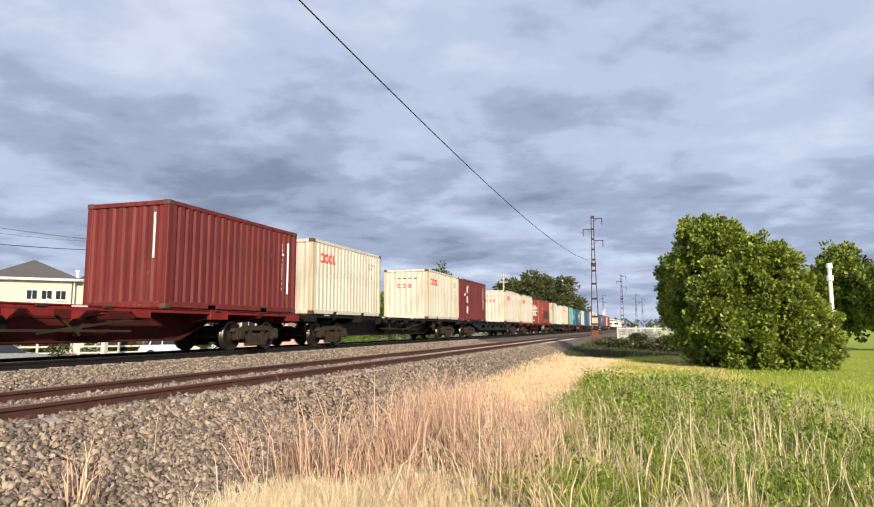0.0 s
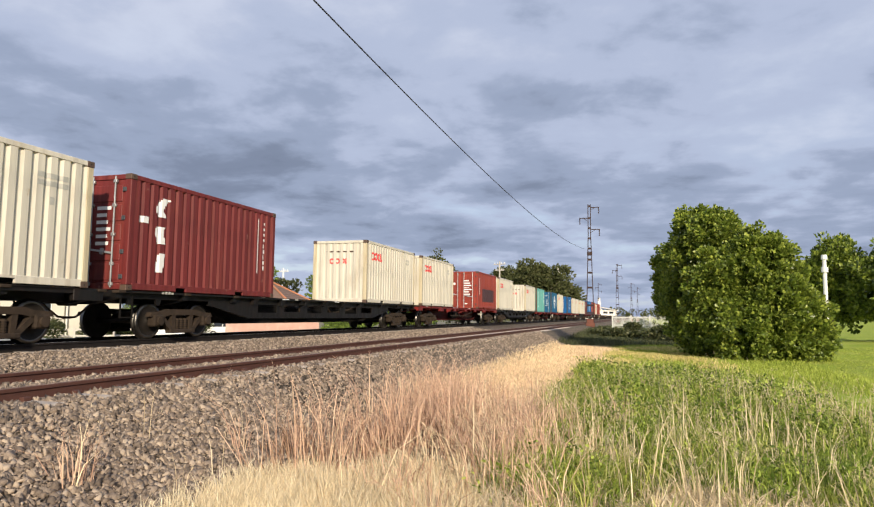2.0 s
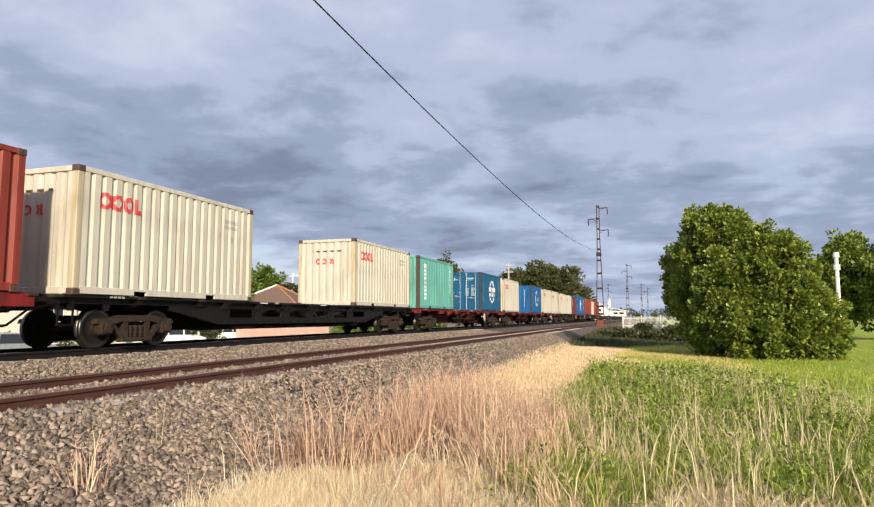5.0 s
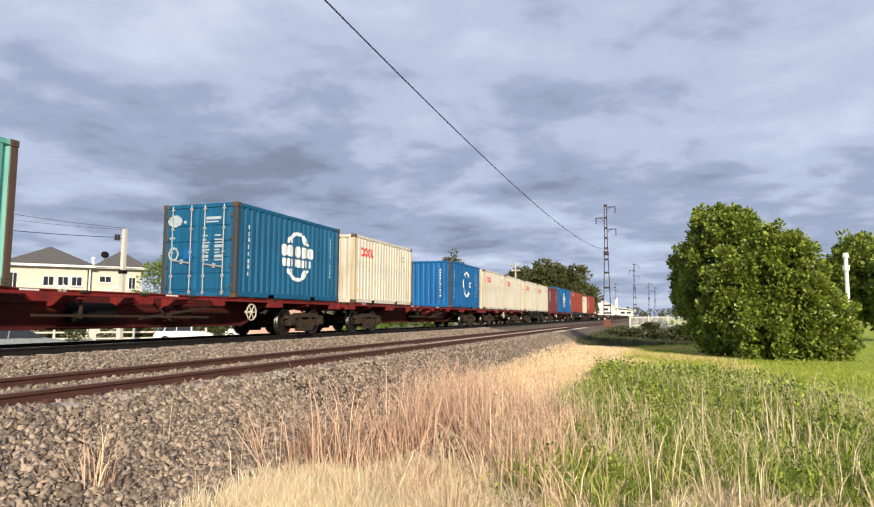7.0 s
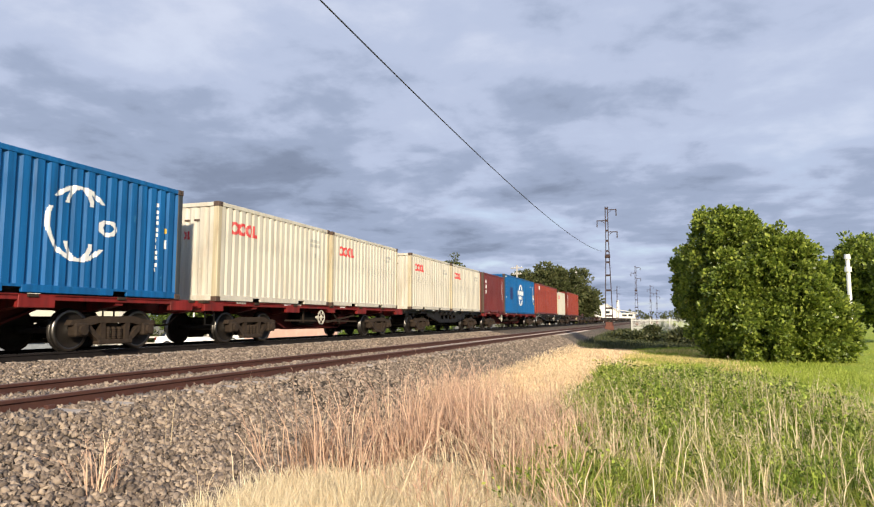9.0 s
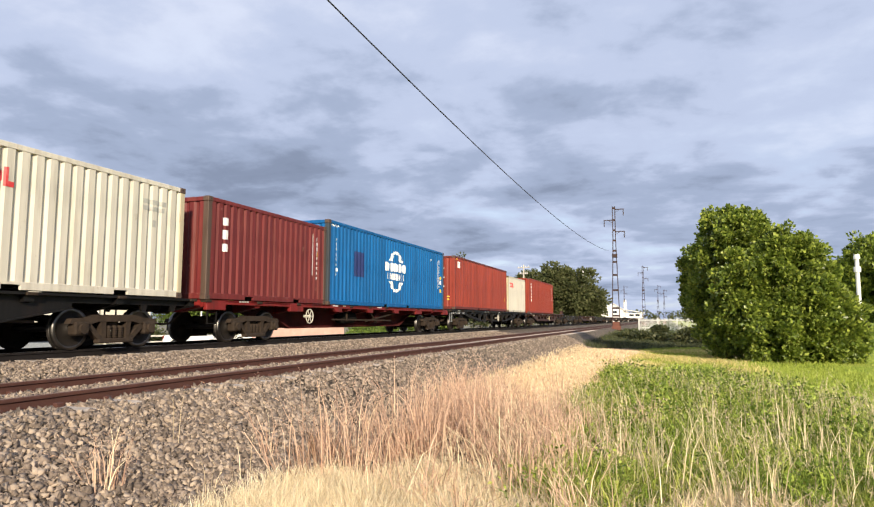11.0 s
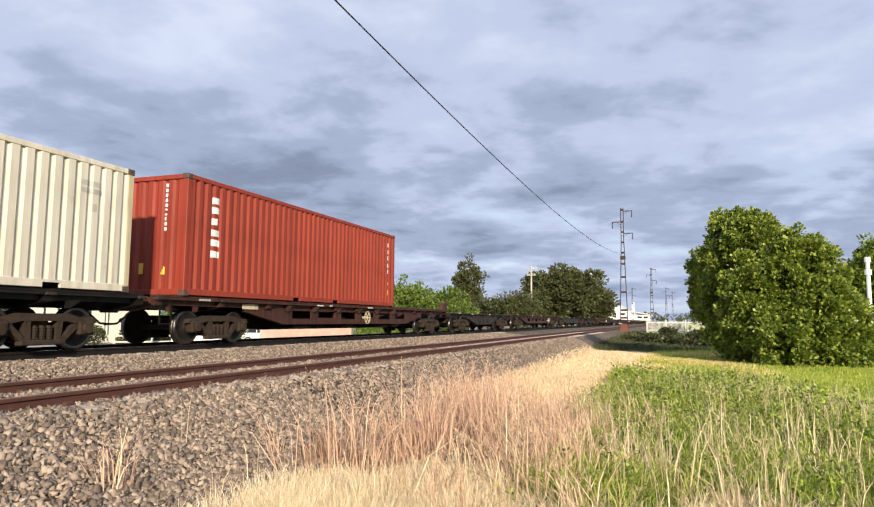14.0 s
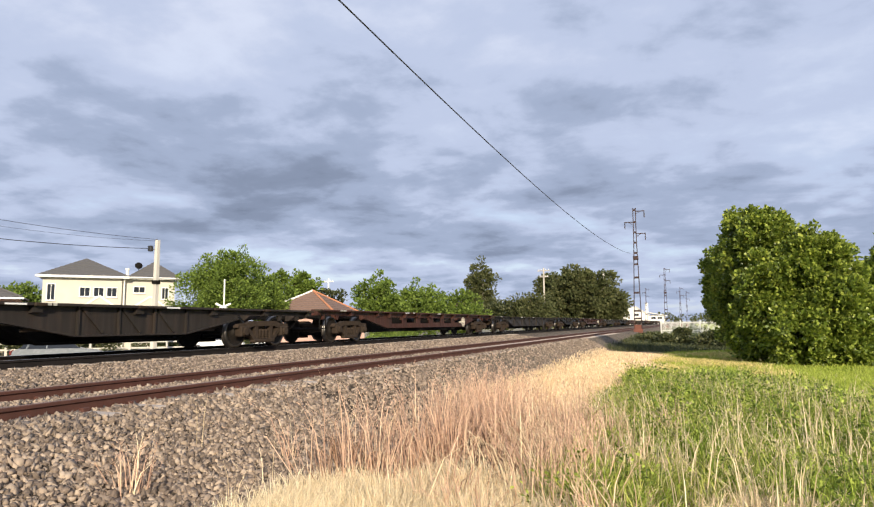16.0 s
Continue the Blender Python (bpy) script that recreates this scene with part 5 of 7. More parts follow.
def build_mast(at):
    """A slim two-legged lattice mast with three side arms."""
    H = 12.9
    m = tagged(new("power_mast"), "rusty brown steel lattice power mast with side arms", "power mast", "masts along the railway")
    m.location = at

    def half(z):
        return 0.40 - 0.27 * min(1.0, z / 9.5)
    for s in (-1, 1):
        part("mast_leg", ("mleg", s), lambda bm: slab(bm, [(s * 0.44, 0), (s * 0.36, 0), (s * 0.09, 9.5), (s * 0.09, H), (s * 0.17, H), (s * 0.17, 9.5)], "y", -0.08, 0.08), STEEL_RUST, m)
    for z in (1.2, 2.0, 3.9, 5.5, 6.9, 8.1, 9.2, 10.3, 11.4, 12.7):
        part("cross_plate", ("mplate", round(z, 1)), lambda bm: box(bm, -half(z), half(z), -0.07, 0.07, -0.10, 0.10), STEEL_RUST, m, at=pose(0, 0, z))
    part("switch_box", "mbox", lambda bm: box(bm, -0.27, 0.27, -0.16, 0.16, -0.2, 0.2, 0.03), STEEL_RUST, m, "rusty steel box", at=pose(0, 0, 7.55))
    part("mast_foot", "mfoot", lambda bm: (box(bm, -0.47, 0.47, -0.2, 0.2, -0.4, 0.12, 0.03), box(bm, -0.42, 0.42, -0.03, 0.03, 0.1, 0.55)), PRIMER, m, "orange painted mast foot")
    for z, s, ln in ((12.55, 1, 0.95), (11.4, -1, 0.95), (10.15, 1, 1.0)):
        a = part("side_arm", ("marm", s, ln), lambda bm: (bar(bm, (0, 0, 0), (s * ln, 0, 0), 0.06, 0.09), bar(bm, (0, 0, -0.35), (s * ln * 0.5, 0, -0.03), 0.04, 0.04)), STEEL_RUST, m, at=pose(s * 0.1, 0, z))
        part("insulator", "minsul", lambda bm: [rod(bm, (0, 0, -0.10 * k), (0, 0, -0.10 * k - 0.06), 0.075, 0.045, 8) for k in range(7)] + [rod(bm, (0, 0, 0), (0, 0, -0.72), 0.02, sides=6)], CERAMIC, a, at=pose(s * (ln - 0.05), 0, 0))
    return m


def strung(name, label, p, q, sag, r, n=40):
    """A cable from p to q that hangs down by sag in its middle."""
    p, q = Vector(p), Vector(q)
    bm = bmesh.new()
    pts = [p.lerp(q, i / n) - Vector((0, 0, sag * 4 * (i / n) * (1 - i / n))) for i in range(n + 1)]
    rings = []
    for i, c in enumerate(pts):
        d = (pts[min(i + 1, n)] - pts[max(i - 1, 0)]).normalized()
        u = d.cross(Vector((0, 0, 1))).normalized()
        w = u.cross(d)
        rings.append([bm.verts.new(c + (u * math.cos(a) + w * math.sin(a)) * r) for a in (0, 1.257, 2.513, 3.77, 5.027)])
    for a, b in zip(rings, rings[1:]):
        for k in range(5):
            bm.faces.new((a[k], a[(k + 1) % 5], b[(k + 1) % 5], b[k]))
    me = bpy.data.meshes.new(name)
    bm.to_mesh(me)
    bm.free()
    me.materials.append(WIRE)
    me.shade_smooth()
    return tagged(new(name, me), label, "cable")


def build_poles():
    mast = build_mast((-5.02, 72.0, 0.88))
    for x, y in ((-4.6, 150), (-2.6, 236), (-0.7, 272), (-13.6, 236)):
        copy_thing(mast, pose(x, y, 0.45 if x > -10 else 0.4))
    strung("overhead_cable", "thin black overhead cable slung along the railway", (-5.55, 72.0, 8.96), (-5.55, -20.0, 8.96), 1.81, 0.016, 90)
    # concrete pole with two lines beside the street
    b = spot(-44.1, 50)
    p = tagged(new("power_pole"), "pale square concrete power pole beside the street", "power pole")
    p.location = b
    part("pole_shaft", "cpole", lambda bm: slab_taper(bm, 0.16, 0.12, 6.95), POLE_CONC, p)
    part("bracket", "cbrk", lambda bm: (bar(bm, (0, 0, 6.3), (-0.55, -0.3, 6.3), 0.06, 0.06), box(bm, -0.55, -0.25, -0.35, -0.1, 6.15, 6.55, 0.03)), WIRE, p, "black cable bracket")
    part("banding", "cband", lambda bm: box(bm, -0.2, 0.2, -0.2, 0.2, 3.85, 4.1), BLACKBOX, p)
    q = spot(-62, 45)
    strung("street_cable", "black overhead street cable", (b.x - 0.4, b.y - 0.3, b.z + 6.35), (q.x, q.y, 7.0), 0.25, 0.022)
    strung("street_cable", "black overhead street cable", (b.x, b.y, b.z + 7.0), (q.x, q.y, 8.4), 0.25, 0.014)
    strung("street_cable", "black overhead street cable", (b.x, b.y, b.z + 6.9), (q.x, q.y, 8.0), 0.35, 0.010)
    # timber pole with cross arms
    for az, d, h, arms, mat in ((-11.66, 120, 10.9, 2, TIMBER_POLE), (-30.3, 110, 8.4, 1, WHITE_POLE)):
        u = tagged(new("utility_pole"), "weathered grey utility pole with cross arms", "utility pole")
        u.location = spot(az, d)
        part("pole_shaft", ("upole", h), lambda bm: rod(bm, (0, 0, -1.2), (0, 0, h), 0.19, 0.13, 10), mat, u)
        for k in range(arms):
            arm = part("cross_arm", ("uarm", k), lambda bm: box(bm, -1.25 + 0.3 * k, 1.25 - 0.3 * k, -0.08, 0.08, -0.08, 0.08), mat, u, at=pose(0, 0, h - 0.5 - 1.1 * k, 0, 0, -20))
            for x in (-1.0, -0.45, 0.45, 1.0):
                part("insulator", "uinsul", lambda bm: rod(bm, (0, 0, 0.08), (0, 0, 0.30), 0.06, 0.04, 6), WHITE_POLE, arm, at=pose(x * (1 - 0.25 * k), 0, 0))
    # white post behind the broad tree
    g = tagged(new("white_post"), "white painted steel post with a small capped head", "post")
    g.location = spot(13.5, 45, 0.0)
    part("post_shaft", "wpost", lambda bm: rod(bm, (0, 0, -0.1), (0, 0, 5.2), 0.125, 0.11, 12), WHITE_POLE, g)
    part("post_head", "wphead", lambda bm: (rod(bm, (0, 0, 5.2), (0, 0, 5.48), 0.18, 0.15, 12), rod(bm, (0, 0, 4.45), (0, 0, 4.75), 0.19, 0.19, 12)), WHITE_POLE, g)
    # crossing sign by the street
    c = tagged(new("crossing_sign"), "white crossed boards on a thin pale post", "sign")
    c.location = spot(-38.85, 47)
    part("post", "xpost", lambda bm: rod(bm, (0, 0, -1.2), (0, 0, 4.1), 0.05, 0.05, 8), WHITE_POLE, c)
    for s in (-1, 1):
        part("board", ("xboard", s), lambda bm: box(bm, -0.55, 0.55, -0.02, 0.02, -0.07, 0.07, 0.01), WHITE_POLE, c, at=pose(0, -0.08, 2.2, 0, s * 26, 39))


def slab_taper(bm, a, b, h):
    lo = [bm.verts.new((x * a, y * a, -1.3)) for x, y in ((-1, -1), (1, -1), (1, 1), (-1, 1))]
    hi = [bm.verts.new((x * b, y * b, h)) for x, y in ((-1, -1), (1, -1), (1, 1), (-1, 1))]
    bm.faces.new(lo), bm.faces.new(hi)
    for i in range(4):
        bm.faces.new((lo[i], lo[(i + 1) % 4], hi[(i + 1) % 4], hi[i]))


build_poles()

# ---- houses, fence and cars beyond the railway ----
RENDER_CREAM = material("cream_render", (0.57, 0.54, 0.46), rough=0.9, vary=0.08, scale=1.2, stain=(0.40, 0.35, 0.26), stain_amount=0.2, stain_scale=0.6, bump=0.003, bump_scale=40)
TRIM_WHITE = material("white_trim", (0.78, 0.77, 0.72), rough=0.6, vary=0.06, scale=3)
TILE_GREY = material("dark_roof_tile", (0.10, 0.095, 0.092), rough=0.8, vary=0.25, scale=4, stretch=(1, 1, 8), bump=0.02, bump_scale=9)
TILE_BROWN = material("brown_roof_tile", (0.19, 0.12, 0.09), rough=0.85, vary=0.25, scale=4, stretch=(1, 1, 8), bump=0.02, bump_scale=9)
TILE_ORANGE = material("orange_ridge_tile", (0.48, 0.20, 0.10), rough=0.85, vary=0.2, scale=5)
GLASS_DARK = material("dark_window_glass", (0.02, 0.024, 0.03), rough=0.08, vary=0.1, scale=2)
WALL_WHITE = material("white_weatherboard", (0.80, 0.77, 0.70), rough=0.7, vary=0.07, scale=1.0)
PINK_WALL = material("pink_brick_wall", (0.50, 0.31, 0.25), rough=0.9, vary=0.15, scale=2, stain=(0.62, 0.50, 0.42), stain_amount=0.6, stain_scale=0.8)
FENCE_GREY = material("pale_picket", (0.62, 0.62, 0.58), rough=0.8, vary=0.15, scale=3)


def hip_roof(bm, x0, x1, y0, y1, z, h, over=0.5, course=0.32):
    """A hipped tiled roof built up in overlapping courses."""
    x0, x1, y0, y1 = x0 - over, x1 + over, y0 - over, y1 + over
    run = min(x1 - x0, y1 - y0) / 2
    n = max(4, int(run / course))
    prev = None
    for i in range(n + 1):
        k = run * i / n
        zz = z + h * i / n
        ring = [(x0 + k, y0 + k), (x1 - k, y0 + k), (x1 - k, y1 - k), (x0 + k, y1 - k)]
        lo = [bm.verts.new((x, y, zz - 0.0)) for x, y in ring]
        if prev:
            for j in range(4):
                try:
                    bm.faces.new((prev[j], prev[(j + 1) % 4], lo[(j + 1) % 4], lo[j]))
                except ValueError:
                    pass
        step = [bm.verts.new((x, y, zz + 0.035)) for x, y in ring]
        for j in range(4):
            bm.faces.new((lo[j], lo[(j + 1) % 4], step[(j + 1) % 4], step[j]))
        prev = step


def window_on(parent, x, y, z, w, h, key):
    win = part("window", ("win", w, h), lambda bm: [box(bm, *b) for b in ((-w / 2 - 0.07, w / 2 + 0.07, -0.05, 0.05, -0.07, 0.0), (-w / 2 - 0.07, w / 2 + 0.07, -0.05, 0.05, h, h + 0.07), (-w / 2 - 0.07, -w / 2, -0.05, 0.05, 0, h), (w / 2, w / 2 + 0.07, -0.05, 0.05, 0, h), (-0.02, 0.02, -0.04, 0.04, 0, h))], TRIM_WHITE, parent, at=pose(x, y, z))
    part("pane", ("pane", w, h), lambda bm: box(bm, -w / 2, w / 2, -0.012, 0.012, 0, h), GLASS_DARK, win, "dark glass pane")
    part("sill", ("wsill", w), lambda bm: box(bm, -w / 2 - 0.1, w / 2 + 0.1, -0.12, 0.02, -0.13, -0.07, 0.01), TRIM_WHITE, win)


def build_two_storey():
    """Two-storey house, seen from its street side (its own -y), with two hipped roofs and small gabled porches."""
    h = tagged(new("house"), "cream rendered two-storey house with grey hipped tile roofs", "house")
    h.matrix_basis = Matrix.Translation(spot(-47.2, 66)) @ pose(0, 0, 0, 0, 0, 47.2)
    wide, eave = 11.3, 5.15
    x0, x1 = -wide / 2 + 0.2, wide / 2 - 0.4
    part("wall", "h_wall_a", lambda bm: box(bm, x0, 0.75, 0.0, 8.0, -1.25, eave), RENDER_CREAM, h)
    part("wall", "h_wall_b", lambda bm: box(bm, 0.752, x1, 0.35, 8.0, -1.25, eave), RENDER_CREAM, h)
    part("roof", "h_roof_a", lambda bm: hip_roof(bm, x0, 0.9, 0.0, 7.0, eave + 0.18, 1.85), TILE_GREY, h, "dark grey tiled hip roof")
    part("roof", "h_roof_b", lambda bm: hip_roof(bm, 1.6, x1 + 0.1, 0.35, 6.0, eave + 0.18, 1.65), TILE_GREY, h, "dark grey tiled hip roof")
    part("fascia", "h_fascia", lambda bm: (box(bm, x0 - 0.55, 1.35, -0.55, -0.40, eave + 0.0, eave + 0.2), box(bm, 1.352, x1 + 0.65, -0.22, -0.07, eave + 0.0, eave + 0.2), box(bm, x0 - 0.5, x1 + 0.6, -0.40, 7.4, eave + 0.10, eave + 0.17)), TRIM_WHITE, h, "white painted fascia and gutter")
    for x, w, hh in ((-4.55, 0.55, 1.35), (-1.95, 0.75, 0.75), (-0.85, 0.75, 0.75), (-2.9, 0.0, 0.0), (0.2, 0.75, 0.75)):
        if w:
            window_on(h, x - 0.25, -0.02, 3.55 if hh < 1 else 3.2, w, hh, x)
    window_on(h, 2.2, 0.33, 3.95, 0.9, 0.5, 9)
    window_on(h, 4.4, 0.33, 3.4, 0.5, 1.0, 9)
    part("downpipe", "h_pipe", lambda bm: rod(bm, (0.95, -0.08, -1.0), (0.95, -0.08, eave), 0.06, sides=8), TRIM_WHITE, h)
    part("chimney_flue", "h_flue", lambda bm: (rod(bm, (1.15, 0.3, eave), (1.15, 0.3, eave + 0.95), 0.13, sides=10), rod(bm, (1.15, 0.3, eave + 0.85), (1.15, 0.3, eave + 1.0), 0.2, sides=10)), TRIM_WHITE, h)
    part("satellite_dish", "h_dish", lambda bm: (bmesh.ops.create_cone(bm, cap_ends=True, segments=16, radius1=0.34, radius2=0.1, depth=0.12, matrix=pose(2.1, 1.0, eave + 1.35, 70, 25, 0)), rod(bm, (2.1, 1.1, eave + 0.4), (2.1, 1.05, eave + 1.35), 0.03)), BLACKBOX, h, "dark satellite dish")
    for x, w in ((-1.0, 2.6), (3.1, 2.8)):
        part("porch_gable", ("h_gable", x), lambda bm: slab(bm, [(x - w / 2, 2.55), (x + w / 2, 2.55), (x, 3.45)], "y", -0.9, 0.4), RENDER_CREAM, h)
        for s in (-1, 1):
            part("barge_board", ("h_barge", x, s), lambda bm: bar(bm, (x + s * (w / 2 + 0.2), -0.95, 2.45), (x, -0.95, 3.55), 0.08, 0.16), TRIM_WHITE, h)
            part("porch_roof", ("h_proof", x, s), lambda bm: slab(bm, [(x + s * (w / 2 + 0.25), 2.50), (x, 3.62), (x, 3.54), (x + s * (w / 2 + 0.25), 2.42)], "y", -0.90, 1.2), TILE_GREY, h)
    window_on(h, -1.0, -0.04, 0.9, 1.4, 1.2, 5)


def build_hipped(label, at, turn, a, eave, top, tile, hip, hip_left):
    """A low house under a pyramid roof with ridge tiles on its hips."""
    h = tagged(new("house"), label, "house")
    h.matrix_basis = Matrix.Translation(at) @ pose(0, 0, 0, 0, 0, turn)
    part("wall", ("hh_wall", a), lambda bm: box(bm, -a, a, -a, a, -1.25, eave), PINK_WALL, h)
    part("roof", ("hh_roof", a), lambda bm: hip_roof(bm, -a, a, -a, a, eave, top, 0.5), tile, h, "tiled pyramid roof")
    for sx, sy, m in ((1, -1, hip), (-1, -1, hip_left), (1, 1, hip), (-1, 1, hip)):
        part("hip_tiles", ("hh_hip", sx, sy, a), lambda bm: rod(bm, (sx * (a + 0.5), sy * (a + 0.5), eave + 0.04), (0, 0, eave + top + 0.05), 0.09, sides=8), m, h)
    part("gutter", ("hh_gut", a), lambda bm: box(bm, -a - 0.6, a + 0.6, -a - 0.6, -a - 0.48, eave - 0.12, eave + 0.02), TRIM_WHITE, h)
    window_on(h, -0.8, -a - 0.03, 0.9, 1.3, 1.0, 3)


def build_fences():
    f = tagged(new("fence"), "white picket fence at the end of the lawn", "fence")
    f.location = (-3.6, 92, 0.2)
    part("fence_rail", "wf_rail", lambda bm: (box(bm, 0, 7.4, 0.0, 0.05, 0.35, 0.45), box(bm, 0, 7.4, 0.0, 0.05, 1.35, 1.45)), FENCE_GREY, f)
    for i in range(4):
        part("fence_post", "wf_post", lambda bm: box(bm, -0.07, 0.07, 0.05, 0.18, -0.2, 1.75, 0.01), FENCE_GREY, f, at=pose(0.1 + i * 2.4, 0, 0))
    for i in range(50):
        part("picket", "wf_pick", lambda bm: slab(bm, [(-0.03, 0.05), (0.03, 0.05), (0.03, 1.55), (0, 1.65), (-0.03, 1.55)], "y", -0.025, 0.0), FENCE_GREY, f, at=pose(0.05 + i * 0.149, 0, random.uniform(-0.02, 0.02)))
    # low fence and wall along the street
    s = tagged(new("street_fence"), "low pale timber fence along the street", "fence")
    s.location = (-44, 33, -0.5)
    s.rotation_euler = (0, 0, radians(47))
    for i in range(9):
        part("fence_post", "sf_post", lambda bm: box(bm, -0.08, 0.08, -0.06, 0.06, -0.1, 1.15, 0.01), POLE_CONC, s, at=pose(i * 2.6 - 6, 0, 0))
    for z in (0.35, 0.8):
        part("fence_rail", "sf_rail", lambda bm: box(bm, -6, 14.8, -0.03, 0.03, 0, 0.12), POLE_CONC, s, at=pose(0, 0, z))
    w = tagged(new("garden_wall"), "low pinkish brick garden wall by the gabled house", "wall")
    w.matrix_basis = Matrix.Translation(spot(-31, 54, -0.5)) @ pose(0, 0, 0, 0, 0, 31)
    part("brickwork", "gw_body", lambda bm: box(bm, -3.6, 3.6, 0, 0.22, -0.1, 1.5, 0.01), PINK_WALL, w)
    part("coping", "gw_cap", lambda bm: box(bm, -3.65, 3.65, -0.05, 0.27, 1.502, 1.58, 0.015), POLE_CONC, w)


def build_white_building():
    b = tagged(new("warehouse"), "large white gabled building far down the line", "building")
    b.matrix_basis = Matrix.Translation((-21.0, 330, 0.6)) @ pose(0, 0, 0, 0, 0, 4)
    part("wall", "wh_wall", lambda bm: slab(bm, [(-10.5, -1.1), (3.0, -1.1), (3.0, 4.6), (-3.0, 8.4), (-10.5, 5.8)], "y", 0, 20), WALL_WHITE, b)
    part("annexe", "wh_annexe", lambda bm: box(bm, 3.01, 10.5, 1.5, 16, -1.1, 4.2), WALL_WHITE, b)
    part("roof", "wh_roof", lambda bm: (slab(bm, [(-11.3, 5.6), (-3.0, 8.5), (-3.0, 8.8), (-11.3, 5.9)], "y", -0.6, 20.6), slab(bm, [(3.6, 4.3), (-3.0, 8.5), (-3.0, 8.8), (3.6, 4.6)], "y", -0.6, 20.6), slab(bm, [(2.5, 5.9), (11.4, 4.3), (11.4, 4.0), (2.5, 5.6)], "y", 0.5, 17)), WALL_WHITE, b)
    part("chimney", "wh_chim", lambda bm: box(bm, 1.6, 2.9, 4, 5.3, 5, 10.4, 0.05), WALL_WHITE, b)
    for i, (x, z, w, h) in enumerate(((-6.5, 4.0, 1.8, 1.2), (-2.5, 4.0, 1.8, 1.2), (5.2, 2.6, 2.0, 1.0), (8.0, 2.6, 2.0, 1.0))):
        window_on(b, x, -0.05 if x < 3 else 1.45, z, w, h, i)
    c = tagged(new("stack"), "slim white tower above the trees", "tower")
    c.location = spot(-6.67, 250)
    part("shaft", "stack", lambda bm: rod(bm, (0, 0, -1.1), (0, 0, 19.2), 1.0, 0.75, 12), WALL_WHITE, c)
    part("cap", "stackcap", lambda bm: rod(bm, (0, 0, 19.2), (0, 0, 19.7), 0.95, 0.95, 12), WALL_WHITE, c)


def build_car(at, turn, paint_mat, label):
    """A small hatchback: lofted body, glasshouse, wheels, lamps."""
    c = tagged(new("car"), label, "car", "cars parked in the street")
    c.matrix_basis = Matrix.Translation(at) @ pose(0, 0, 0, 0, 0, turn)
    side = [(-2.1, 0.25), (2.05, 0.25), (2.12, 0.62), (1.95, 0.80), (1.05, 0.95), (-1.75, 0.98), (-2.08, 0.85), (-2.15, 0.5)]

    def body(bm):
        slab(bm, side, "y", -0.85, 0.85)
        bmesh.ops.bevel(bm, geom=list(bm.edges), offset=0.07, segments=2, affect="EDGES")

    def cabin(bm):
        lo, hi = [(-1.75, 0.96), (1.0, 0.94)], [(-1.35, 1.42), (0.25, 1.44)]
        a = [bm.verts.new((x, y, z)) for (x, z) in lo for y in (-0.80, 0.80)]
        b = [bm.verts.new((x, y, z)) for (x, z) in hi for y in (-0.62, 0.62)]
        for q in ((a[0], a[1], b[1], b[0]), (a[2], a[3], b[3], b[2]), (a[0], a[2], b[2], b[0]), (a[1], a[3], b[3], b[1]), (b[0], b[1], b[3], b[2])):
            bm.faces.new(q)
    part("body", ("car_body",), body, paint_mat, c, smooth=False)
    part("glasshouse", ("car_cabin",), cabin, GLASS_DARK, c, "dark car glass")
    part("roof", ("car_roof",), lambda bm: box(bm, -1.4, 0.3, -0.64, 0.64, 1.40, 1.47, 0.03), paint_mat, c)
    for s in (-1, 1):
        for x in (-0.55, -1.42):
            part("pillar", ("car_pillar", x, s), lambda bm: bar(bm, (x, s * 0.80, 0.96), (x * 0.86 - 0.02, s * 0.64, 1.43), 0.05, 0.06), paint_mat, c)
    for x in (-1.3, 1.3):
        for s in (-1, 1):
            wh = part("wheel", "car_wheel", lambda bm: rod(bm, (0, -0.1, 0), (0, 0.1, 0), 0.31, sides=18), BLACKBOX, c, at=pose(x, s * 0.78, 0.31))
            part("rim", "car_rim", lambda bm: rod(bm, (0, -0.112, 0), (0, 0.112, 0), 0.19, sides=14), P_ROD, wh, "silver rim")
    for s in (-1, 1):
        part("headlight", "car_lamp", lambda bm: box(bm, -0.06, 0.06, -0.18, 0.18, -0.06, 0.06, 0.02), P_ROD, c, at=pose(2.06, s * 0.6, 0.68))
        part("tail_light", "car_tail", lambda bm: box(bm, -0.05, 0.05, -0.12, 0.12, -0.1, 0.1, 0.02), W_RED, c, at=pose(-2.1, s * 0.68, 0.78))


